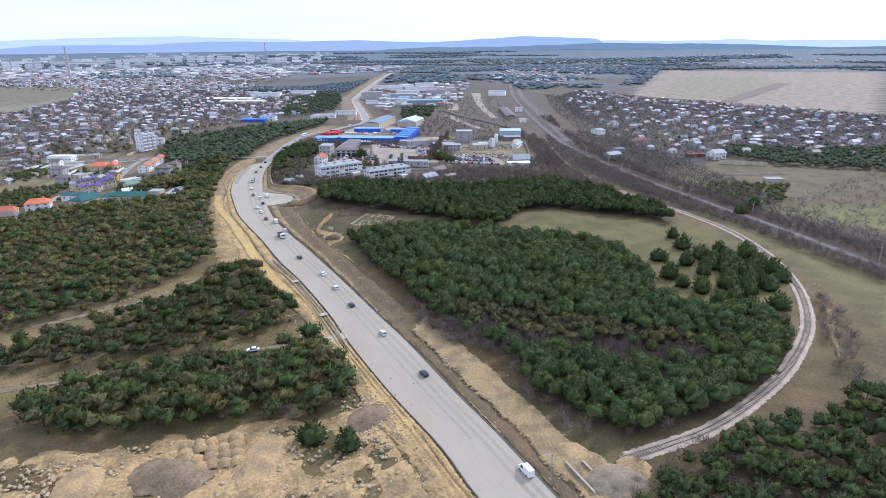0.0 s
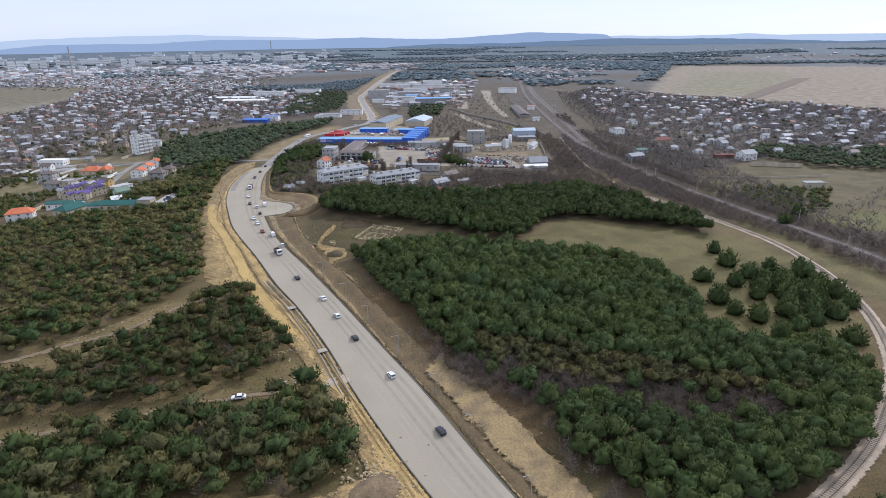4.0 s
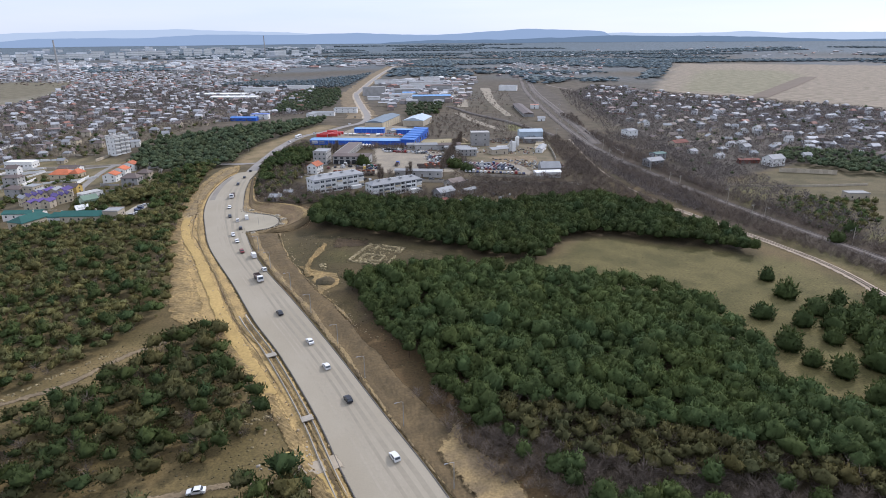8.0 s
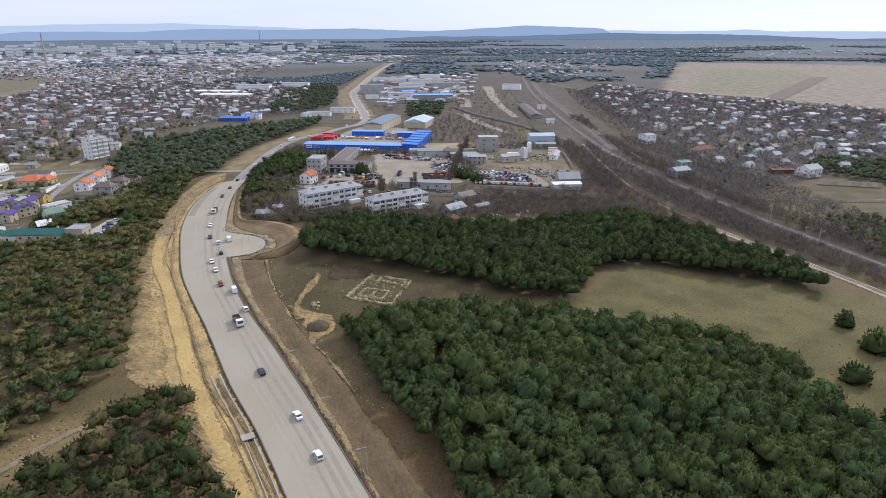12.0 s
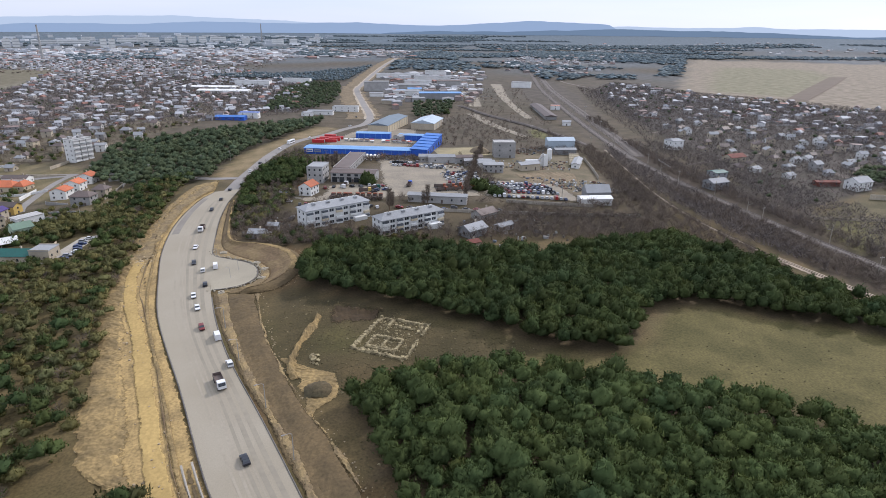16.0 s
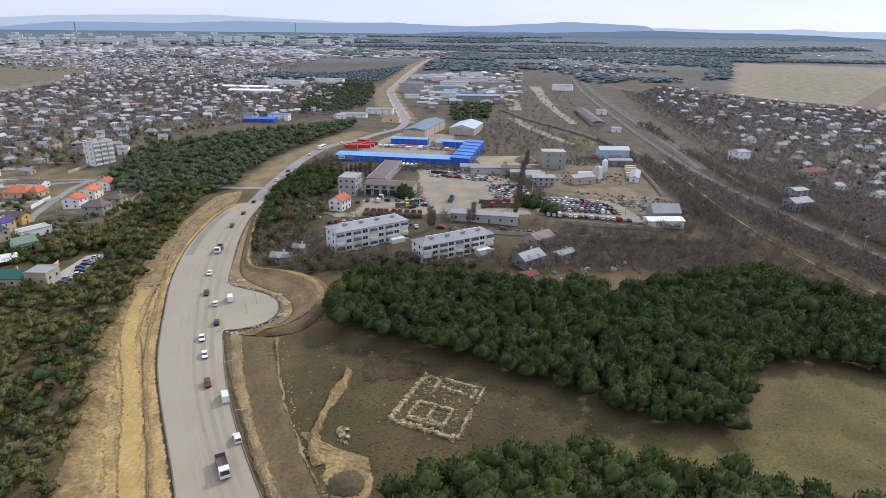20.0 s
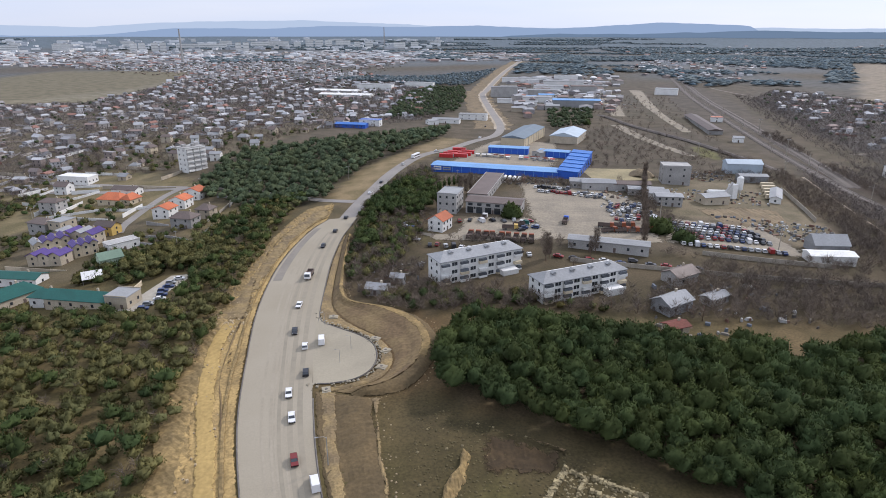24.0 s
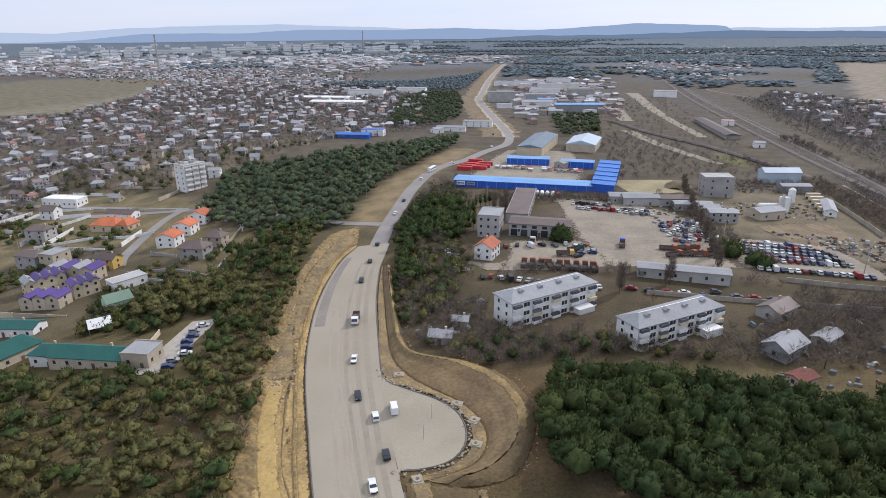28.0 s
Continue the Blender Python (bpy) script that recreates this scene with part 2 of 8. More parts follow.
M = dict(
    ground=material("earth and dry grass", (1.05, 1.05, 1.05), 0.95, 0.36, 5, second=(0.7, 0.73, 0.66), bump=0.25, fine=1.4, attribute="cover"),
    asphalt=material("pale worn asphalt", (0.292, 0.254, 0.19), 0.9, 0.08, 10, second=(0.318, 0.28, 0.215), bump=0.05, fine=3),
    streak=material("dust-pale wheel tracks", (0.322, 0.282, 0.218), 0.9, 0.08, 4, second=(0.296, 0.258, 0.197)),
    dirt=material("brown trodden dirt", (0.215, 0.162, 0.098), 0.95, 0.25, 3, second=(0.15, 0.115, 0.072), bump=0.3, fine=1.2),
    oldballast=material("dark oily ballast", (0.125, 0.108, 0.096), 0.95, 0.2, 4, second=(0.155, 0.132, 0.115), bump=0.3, fine=2),
    claystone=material("sandy limestone blocks", (0.44, 0.345, 0.215), 0.95, 0.2, 1, second=(0.36, 0.28, 0.175), bump=0.3, own=0.15),
    # blue-grey of distance haze is mixed into this wood's base colour
    haze_wood=material("far woodland with haze in its colour", (0.122, 0.15, 0.162), 0.95, 0.12, 60, second=(0.108, 0.135, 0.146), island=0.06, fine=0.1, spec=0.05, attribute="tint"),
    scrap=palette("scrap and stores", [(0.19, 0.12, 0.085), (0.3, 0.29, 0.27), (0.12, 0.11, 0.1), (0.45, 0.45, 0.44), (0.16, 0.09, 0.065), (0.13, 0.15, 0.18), (0.2, 0.18, 0.15), (0.1, 0.085, 0.07)]),
    orange=material("faded orange lorry paint", (0.27, 0.085, 0.04), 0.5, 0.15, 2),
    brownclay=material("brown and yellow cut clay", (0.18, 0.128, 0.064), 0.95, 0.28, 3, second=(0.135, 0.092, 0.05), bump=0.5, fine=1.0),
    worn=material("darker worn asphalt", (0.252, 0.222, 0.17), 0.88, 0.08, 6, second=(0.28, 0.245, 0.187)),
    stonyclay=material("stony yellow-grey clay", (0.26, 0.188, 0.09), 0.95, 0.34, 2, second=(0.17, 0.125, 0.07), bump=0.6, fine=1.6),
    quarry=material("pale quarried clay and crushed stone", (0.325, 0.226, 0.1), 0.95, 0.4, 2.5, second=(0.2, 0.141, 0.068), bump=0.6, fine=1.0),
    heapclay=material("dumped pale clay", (0.335, 0.235, 0.108), 0.95, 0.32, 2, second=(0.23, 0.165, 0.09), bump=0.6, fine=1.6),
    heapsoil=material("grey-brown spoil", (0.19, 0.138, 0.08), 0.95, 0.36, 2, second=(0.13, 0.096, 0.058), bump=0.6, fine=1.4),
    heapdark=material("dark weedy spoil", (0.095, 0.073, 0.04), 0.95, 0.4, 2, second=(0.065, 0.055, 0.03), bump=0.6, fine=1.4),
    heapgrey=material("grey clay spoil", (0.235, 0.185, 0.12), 0.95, 0.3, 2.5, second=(0.17, 0.135, 0.09), bump=0.5, fine=1.2),
    dirtclay=material("rough stony clay", (0.28, 0.196, 0.085), 0.95, 0.4, 2.5, second=(0.18, 0.129, 0.06), bump=0.5, fine=1.1),
    gravelpale=material("pale dusty cleared ground", (0.40, 0.335, 0.25), 0.95, 0.15, 8, second=(0.33, 0.275, 0.205)),
    patch=material("darker fresh asphalt", (0.2, 0.178, 0.15), 0.85, 0.08, 6, second=(0.23, 0.205, 0.172)),
    oldroad=material("old dusty asphalt", (0.25, 0.23, 0.21), 0.85, 0.12, 5),
    concrete=material("grey concrete", (0.36, 0.325, 0.27), 0.85, 0.15, 1, bump=0.1, own=0.08),
    kerb=material("dark kerb with dirt in the gutter", (0.16, 0.145, 0.13), 0.9, 0.3, 1.5),
    clay=material("yellow clay", (0.365, 0.252, 0.104), 0.95, 0.36, 3, second=(0.25, 0.175, 0.077), bump=0.4, fine=1.3),
    claypale=material("pale trodden clay", (0.41, 0.284, 0.107), 0.95, 0.2, 5, second=(0.345, 0.24, 0.092), bump=0.3, fine=1.0),
    brownsoil=material("brown turned soil", (0.132, 0.093, 0.046), 0.95, 0.28, 3, second=(0.097, 0.07, 0.036), bump=0.5, fine=1.2),
    ballast=material("pale track ballast", (0.38, 0.305, 0.225), 0.95, 0.22, 2, second=(0.29, 0.235, 0.175), bump=0.4, fine=3),
    rail=material("rusty rail", (0.075, 0.056, 0.046), 0.6, 0.2, 1, metal=0.2),
    sleeper=material("dusty weathered sleeper", (0.27, 0.22, 0.165), 0.9, 0.2, 1, own=0.2),
    pine=material("pine needles", (0.07, 0.093, 0.031), 0.9, 0.12, 9, second=(0.056, 0.08, 0.03), island=0.07, own=0.14, fine=1.6, spec=0.12, attribute="tint"),
    edgepine=material("thin olive-brown pine needles", (0.12, 0.112, 0.047), 0.9, 0.15, 9, second=(0.098, 0.098, 0.042), island=0.1, own=0.18, fine=1.6, spec=0.12, attribute="tint"),
    # paler and bluer than the near pines: haze put into the colour
    pinefar=material("haze-paled pine needles of far woods", (0.084, 0.106, 0.057), 0.9, 0.14, 20, second=(0.072, 0.094, 0.053), island=0.06, own=0.1, fine=0.8, spec=0.1, attribute="tint"),
    scrub=material("olive scrub leaves", (0.148, 0.139, 0.056), 0.9, 0.15, 9, second=(0.124, 0.121, 0.05), island=0.08, own=0.15, fine=1.6, spec=0.12, attribute="tint"),
    twig=material("bare grey-brown twigs", (0.162, 0.129, 0.102), 0.9, 0.25, 10, second=(0.128, 0.104, 0.086), island=0.3, fine=0.4, spec=0.1),
    # grey bark, paled further to put haze over the town into its colour
    twigfar=material("bare grey garden branches with haze added", (0.172, 0.145, 0.128), 0.9, 0.25, 10, second=(0.142, 0.122, 0.112), island=0.3, fine=0.4, spec=0.1),
    lane=material("grey-brown unpaved street", (0.2, 0.17, 0.14), 0.95, 0.2, 4),
    rust=material("rusty red sheet", (0.17, 0.055, 0.04), 0.8, 0.25, 2),
    rustsoil=material("dark rusty dug soil", (0.07, 0.046, 0.022), 0.95, 0.3, 2, second=(0.05, 0.034, 0.018), bump=0.5, fine=1.2),
    tuft=material("dry grass tufts", (0.11, 0.088, 0.043), 0.95, 0.25, 6, second=(0.085, 0.07, 0.033), island=0.3, fine=2),
    bark=material("pine bark", (0.15, 0.1, 0.07), 0.95, 0.3, 0.5, own=0.2),
    white=material("white plaster", (0.72, 0.715, 0.69), 0.85, 0.1, 3, own=0.06),
    cream=material("cream plaster", (0.55, 0.47, 0.34), 0.85, 0.1, 3, own=0.12),
    beige=material("sandy stone walls", (0.45, 0.39, 0.3), 0.85, 0.15, 2, own=0.15),
    grey=material("grey rendered wall", (0.36, 0.35, 0.335), 0.85, 0.15, 2, own=0.15),
    steelroof=material("dark blue-grey sheet roof", (0.15, 0.19, 0.225), 0.55, 0.1, 4),
    palegreen=material("pale green sheet roof", (0.16, 0.23, 0.17), 0.6, 0.1, 3),
    palewall=material("pale green rendered wall", (0.42, 0.5, 0.38), 0.85, 0.1, 3),
    layby=material("pale dusty concrete slab", (0.325, 0.287, 0.215), 0.9, 0.1, 5, second=(0.285, 0.252, 0.19), bump=0.05, fine=2),
    balconyglass=material("grey balcony glazing", (0.12, 0.132, 0.15), 0.25, 0.2, 2, own=0.3, spec=0.5),
    sand=material("pale olive sand", (0.3, 0.252, 0.145), 0.95, 0.2, 5, second=(0.24, 0.205, 0.12), bump=0.2),
    ploughed=material("dark ploughed soil", (0.15, 0.117, 0.088), 0.95, 0.12, 6),
    tealroof=material("pale blue sheet roof", (0.42, 0.49, 0.55), 0.6, 0.1, 3),
    slate=material("pale grey slate roof", (0.285, 0.29, 0.295), 0.75, 0.12, 3, own=0.12),
    darkroof=material("dark brown metal roof", (0.13, 0.1, 0.088), 0.6, 0.15, 3, own=0.2),
    redroof=material("orange-red tiled roof", (0.46, 0.135, 0.06), 0.7, 0.15, 2, own=0.18),
    purpleroof=material("violet metal roof", (0.078, 0.046, 0.185), 0.5, 0.12, 2, own=0.15),
    greenroof=material("teal green metal roof", (0.012, 0.09, 0.075), 0.5, 0.15, 2, own=0.15),
    yellow=material("yellow painted wall", (0.55, 0.38, 0.12), 0.8, 0.1, 2),
    blue=material("blue sheet metal", (0.03, 0.11, 0.5), 0.45, 0.1, 4),
    wingroof=material("mid-blue metal roof", (0.05, 0.17, 0.5), 0.5, 0.12, 4),
    blueroof=material("lighter blue metal roof", (0.16, 0.33, 0.6), 0.45, 0.12, 5),
    red=material("red sheet metal", (0.5, 0.04, 0.04), 0.5, 0.15, 3),
    glass=material("dark window glass", (0.035, 0.042, 0.05), 0.12, 0.15, 4, own=0.3, spec=0.6),
    tyre=material("tyre rubber", (0.025, 0.025, 0.026), 0.85, 0.1),
    carpaint=palette("car paint", [(0.62, 0.62, 0.62), (0.55, 0.56, 0.57), (0.03, 0.03, 0.035), (0.32, 0.33, 0.34), (0.03, 0.05, 0.13), (0.62, 0.62, 0.6), (0.25, 0.03, 0.03), (0.1, 0.1, 0.11)], 0.3, 0.03, "object"),
    carwhite=material("white car paint", (0.7, 0.7, 0.7), 0.3, 0.03),
    cardark=material("dark car paint", (0.03, 0.032, 0.04), 0.3, 0.05),
    carred=material("dark red car paint", (0.17, 0.03, 0.03), 0.35, 0.05),
    steel=material("galvanised steel", (0.38, 0.38, 0.37), 0.5, 0.1, metal=0.4),
    stone=material("pale rubble stone", (0.33, 0.272, 0.155), 0.95, 0.3, 0.7, second=(0.19, 0.156, 0.09), bump=0.2, own=0.25, island=0.2),
    housewall=palette("house walls", [(0.55, 0.54, 0.54), (0.42, 0.39, 0.36), (0.3, 0.285, 0.28), (0.48, 0.44, 0.4), (0.27, 0.225, 0.205), (0.66, 0.65, 0.65), (0.24, 0.22, 0.22)]),
    houseroof=palette("house roofs", [(0.33, 0.33, 0.34), (0.2, 0.165, 0.155), (0.42, 0.42, 0.43), (0.24, 0.18, 0.16), (0.34, 0.34, 0.35), (0.27, 0.14, 0.11), (0.2, 0.195, 0.2), (0.52, 0.52, 0.53), (0.28, 0.265, 0.26), (0.33, 0.335, 0.35)], 0.7),
    # whitened, bluish tones carry some haze over the far city
    block=palette("pale apartment blocks", [(0.7, 0.71, 0.72), (0.5, 0.52, 0.55), (0.66, 0.65, 0.63), (0.42, 0.44, 0.47), (0.76, 0.77, 0.78)]),
    gravel=material("pale gravel yard", (0.275, 0.236, 0.178), 0.95, 0.22, 5, second=(0.215, 0.186, 0.145), bump=0.3, fine=1),
    # the ranges glow by themselves, haze blue painted into their emission
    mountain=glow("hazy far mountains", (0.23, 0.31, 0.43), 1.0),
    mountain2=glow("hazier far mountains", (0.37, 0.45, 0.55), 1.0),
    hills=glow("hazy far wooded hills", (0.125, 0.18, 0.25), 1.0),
)
for key in ("clay", "claypale", "dirtclay", "quarry", "stonyclay", "rustsoil", "brownclay", "brownsoil", "dirt", "gravel", "gravelpale", "ballast", "oldballast"):
    ragged_edge(M[key])
for key in ("pine", "edgepine", "pinefar", "scrub"):
    leafy(M[key], 0.3)

# ---- building blocks ----
class Geo:
    """Vertices and faces of one mesh, with a material slot for each face."""

    def __init__(self):
        self.v, self.f, self.m, self.edge = [], [], [], None

    def add(self, verts, faces, slot=0):
        n = len(self.v)
        self.v += [tuple(p) for p in verts]
        self.f += [tuple(n + i for i in f) for f in faces]
        self.m += [slot] * len(faces)
        return self

    def box(self, x, y, z, sx, sy, sz, rz=0.0, slot=0, top=1.0):
        """A box that stands on z, its top scaled by top."""
        c, s = math.cos(rz), math.sin(rz)
        p = []
        for k, h in ((1, 0), (top, sz)):
            for i, j in ((-1, -1), (1, -1), (1, 1), (-1, 1)):
                a, b = i * sx / 2 * k, j * sy / 2 * k
                p.append((x + a * c - b * s, y + a * s + b * c, z + h))
        return self.add(p, [(3, 2, 1, 0), (4, 5, 6, 7), (0, 1, 5, 4), (1, 2, 6, 5), (2, 3, 7, 6), (3, 0, 4, 7)], slot)

    def gable(self, x, y, z, sx, sy, h, thick=0.25, hip=0.0, rz=0.0, slot=0, hollow=False):
        """A pitched roof with its ridge along x; hip: how far the ridge ends draw in; hollow: two slopes, open at the ends."""
        c, s = math.cos(rz), math.sin(rz)
        p = []
        for up in (0, thick):
            p += [(-sx / 2, -sy / 2, up), (sx / 2, -sy / 2, up), (sx / 2, sy / 2, up), (-sx / 2, sy / 2, up), (-sx / 2 + hip, 0, h + up), (sx / 2 - hip, 0, h + up)]
        p = [(x + a * c - b * s, y + a * s + b * c, z + d) for a, b, d in p]
        f = [(6, 7, 11, 10), (8, 9, 10, 11), (6, 10, 9), (7, 8, 11), (3, 2, 1, 0), (0, 1, 7, 6), (1, 2, 8, 7), (2, 3, 9, 8), (3, 0, 6, 9)]
        if hollow:
            f = [(6, 7, 11, 10), (8, 9, 10, 11), (1, 0, 4, 5), (3, 2, 5, 4), (0, 6, 10, 4), (4, 10, 9, 3), (1, 5, 11, 7), (2, 8, 11, 5), (0, 1, 7, 6), (2, 3, 9, 8)]
        return self.add(p, f, slot)

    def tube(self, path, radii, sides=6, slot=0):
        rings = []
        for i, (p, r) in enumerate(zip(path, radii)):
            a, b = Vector(path[max(0, i - 1)]), Vector(path[min(len(path) - 1, i + 1)])
            q = (b - a).to_track_quat("Z", "Y").to_matrix()
            rings.append([Vector(p) + q @ Vector((r * math.cos(t), r * math.sin(t), 0)) for t in (2 * math.pi * k / sides for k in range(sides))])
        v = [p for ring in rings for p in ring]
        f = [(i * sides + k, i * sides + (k + 1) % sides, (i + 1) * sides + (k + 1) % sides, (i + 1) * sides + k) for i in range(len(path) - 1) for k in range(sides)]
        f += [tuple(range(sides))[::-1], tuple((len(path) - 1) * sides + k for k in range(sides))]
        return self.add(v, f, slot)

    def mesh(self, name, *mats, smooth=False):
        me = bpy.data.meshes.new(name)
        me.from_pydata(self.v, [], self.f)
        for m in mats:
            me.materials.append(m)
        if len(mats) > 1:
            me.polygons.foreach_set("material_index", self.m)
        if smooth:
            me.polygons.foreach_set("use_smooth", [True] * len(self.f))
        if self.edge is not None:
            me.attributes.new("edge", "FLOAT", "POINT").data.foreach_set("value", np.asarray(self.edge, np.float32).ravel())
        me.update()
        return me


def part(name, geo, mat, parent, label="", at=None):
    """One mesh object under a thing or a part. geo: a Geo, or a mesh that several parts share."""
    me = geo if isinstance(geo, bpy.types.Mesh) else geo.mesh(name, mat)
    ob = new(name, me)
    ob.parent = parent
    if at is not None:
        ob.matrix_basis = at
    return tagged(ob, label)


def thing(name, label, category, x, y, z, rz=0.0, group="", kind=""):
    ob = new(name)
    ob.matrix_basis = Matrix.Translation((x, y, z)) @ Matrix.Rotation(rz, 4, "Z")
    return tagged(ob, label, category, group, kind)


def solid(name, geo, label, category, *mats, group="", kind="", smooth=False):
    return tagged(new(name, geo.mesh(name, *mats, smooth=smooth)), label, category, group, kind)


def joined(name, label, category, mat, verts, faces):
    """Many loose triangles or quads, from arrays, as one mesh."""
    me = bpy.data.meshes.new(name)
    k = faces.shape[1]
    me.vertices.add(len(verts))
    me.vertices.foreach_set("co", np.asarray(verts, np.float32).ravel())
    me.loops.add(faces.size)
    me.loops.foreach_set("vertex_index", np.asarray(faces, np.int32).ravel())
    me.polygons.add(len(faces))
    me.polygons.foreach_set("loop_start", np.arange(0, faces.size, k, dtype=np.int32))
    me.materials.append(mat)
    me.update(calc_edges=True)
    return tagged(new(name, me), label, category, "", "stuff")


# ---- lie of the land ----
HILLS = [-1.09, -4.98, -0.29, 2.58, 1.37, -2.76, -2.44, -0.62, -8.35, 2.52, 5.73, -7.85, -16.82, -0.79, 4.28, -2.04, -0.47, 6.93, -6.54, 0.91]


def gz(x, y):
    """Height of the ground: gentle swells near, a rise towards the rim of the plain."""
    z = 0.0
    for i, w in enumerate(HILLS):
        dx, dy = x - (-300 + 200 * (i % 4)), y - 200 * (i // 4)
        z = z + w * np.exp(-(dx * dx + dy * dy) / 45000.0)
    r = np.sqrt(x * x + (y - 100) ** 2)
    far = np.clip((r - 3000) / 1750, 0, 1)
    return z + 52 * far ** 1.5


def g(x, y):
    return float(gz(np.float64(x), np.float64(y)))


def curve(points, step=4.0):
    """A smooth line through a few points, evenly stepped."""
    p = np.array([points[0], *points, points[-1]], float)
    p[0], p[-1] = 2 * p[1] - p[2], 2 * p[-2] - p[-3]
    out = []
    for a, b, c, d in zip(p, p[1:], p[2:], p[3:]):
        t = np.linspace(0, 1, 24, endpoint=False)[:, None]
        out.append(0.5 * (2 * b + (c - a) * t + (2 * a - 5 * b + 4 * c - d) * t**2 + (3 * b - a - 3 * c + d) * t**3))
    q = np.concatenate([*out, p[-2:-1]])
    s = np.r_[0, np.cumsum(np.linalg.norm(np.diff(q, axis=0), axis=1))]
    n = max(2, int(s[-1] / step) + 1)
    u = np.linspace(0, s[-1], n)
    return np.stack([np.interp(u, s, q[:, 0]), np.interp(u, s, q[:, 1])], 1)


def shifted(line, off):
    """The line moved to its right by off metres."""
    d = np.gradient(line, axis=0)
    d /= np.linalg.norm(d, axis=1, keepdims=True)
    return line + np.stack([d[:, 1], -d[:, 0]], 1) * np.asarray(off).reshape(-1, 1)


def sheet(left, right, rise, across=6, bumps=0.0, profile=None, seed=0, ragged=0.0, fade=1.6):
    """A strip between two lines, draped over the ground. profile: heights across it; bumps: unevenness in metres."""
    n = min(len(left), len(right))
    u = np.linspace(0, 1, n)
    res = lambda l: np.stack([np.interp(u, np.linspace(0, 1, len(l)), l[:, k]) for k in (0, 1)], 1)  # noqa: E731
    if ragged:
        n = max(n, int(np.linalg.norm(np.diff(right, axis=0), axis=1).sum() / 1.3))
        u = np.linspace(0, 1, n)
    left, right = res(left), res(right)
    if ragged:
        rng = np.random.default_rng(seed + n)
        wave = lambda: sum(np.interp(np.arange(n), np.arange(0, n + k, k), rng.normal(0, a, len(np.arange(0, n + k, k)))) for k, a in ((9, 1.0), (4, 0.5), (2, 0.25)))[:, None] * ragged  # noqa: E731
        v = (right - left) / (np.linalg.norm(right - left, axis=1, keepdims=True) + 1e-6)
        left, right = left + v * wave(), right + v * wave()
    w = np.linspace(0, 1, across + 1)
    p = left[:, None] * (1 - w)[None, :, None] + right[:, None] * w[None, :, None]
    z = gz(p[..., 0], p[..., 1]) + rise
    if profile:
        ends = np.clip(np.minimum(np.arange(n), np.arange(n)[::-1]) / 4.0, 0, 1)[:, None]
        z = z + np.interp(w, np.linspace(0, 1, len(profile)), profile)[None] * ends
    if bumps:
        rng = np.random.default_rng(seed)
        z = z + rng.uniform(-bumps, bumps, z.shape)
    geo = Geo()
    geo.v = [(float(a), float(b), float(c)) for (a, b), c in zip(p.reshape(-1, 2), z.ravel())]
    wide = np.linalg.norm(right - left, axis=1)[:, None]
    along = np.minimum(np.arange(n), np.arange(n)[::-1])[:, None] * np.linalg.norm(right[1:] - right[:-1], axis=1).mean()
    geo.edge = np.clip(np.minimum(np.minimum(w, 1 - w)[None] * wide, along) / fade, 0, 1)
    k = across + 1
    geo.f = [(i * k + j, i * k + j + 1, (i + 1) * k + j + 1, (i + 1) * k + j) for i in range(n - 1) for j in range(across)]
    geo.m = [0] * len(geo.f)
    return geo


def inside(poly, x, y):
    """Which of the points lie within a polygon."""
    x, y = np.asarray(x), np.asarray(y)
    hit = np.zeros(x.shape, bool)
    for (ax, ay), (bx, by) in zip(poly, poly[1:] + poly[:1]):
        cut = ((ay > y) != (by > y)) & (x < (bx - ax) * (y - ay) / (by - ay + 1e-9) + ax)
        hit ^= cut
    return hit


def scatter(poly, gap, rng, jitter=0.46):
    """Points in a polygon, about gap metres apart, unevenly."""
    xs, ys = zip(*poly)
    gx, gy = np.meshgrid(np.arange(min(xs), max(xs) + gap, gap), np.arange(min(ys), max(ys) + gap, gap * 0.87))
    gx = gx + (np.arange(len(gx)) % 2)[:, None] * gap / 2
    gx, gy = gx + rng.normal(0, jitter * gap, gx.shape), gy + rng.normal(0, jitter * gap, gy.shape)
    ok = inside(poly, gx, gy)
    return np.stack([gx[ok], gy[ok]], 1)


def near_line(line, p):
    """Distance from each point to a line."""
    return np.min(np.linalg.norm(p[:, None] - line[None, ::2], axis=2), axis=1)


# ---- the plan ----
ROAD_L = curve([(62, -25), (48, 18), (36, 54), (30, 72), (25.8, 92), (15.7, 124), (6.1, 159), (-0.6, 188), (-11.5, 225), (-21.6, 253), (-32.6, 290), (-48, 339), (-55.5, 378), (-60.5, 412), (-62.3, 448), (-60.5, 478), (-56, 505), (-50, 522)])
ROAD_R = curve([(80, -20), (64, 24), (53, 50), (48.5, 68), (42.9, 93), (35.7, 120), (27, 155), (18.3, 184), (6, 225), (-8, 268), (-22.3, 310), (-31, 348), (-36.5, 390), (-39.2, 430), (-40.3, 457), (-39.6, 487), (-37.5, 505), (-35.5, 522)])
OLD_ROAD = curve([(-42.5, 500), (-40.8, 520), (-37, 548), (-31, 581), (-20, 634), (-2, 688), (25, 724), (47, 764), (70, 800), (82, 845), (87, 900), (89, 990), (96, 1170), (113, 1265), (176, 1590), (248, 1925), (330, 2280)])
SIDING = curve([(72, 74), (86.6, 76.1), (103.2, 79.7), (122.7, 87.9), (143.7, 99.5), (166.3, 116.3), (182.8, 132), (201.8, 157), (216.5, 184), (228, 214), (236, 252), (234.5, 289), (229, 325), (222.5, 366), (221, 417), (228, 470), (246, 545), (268, 625)])
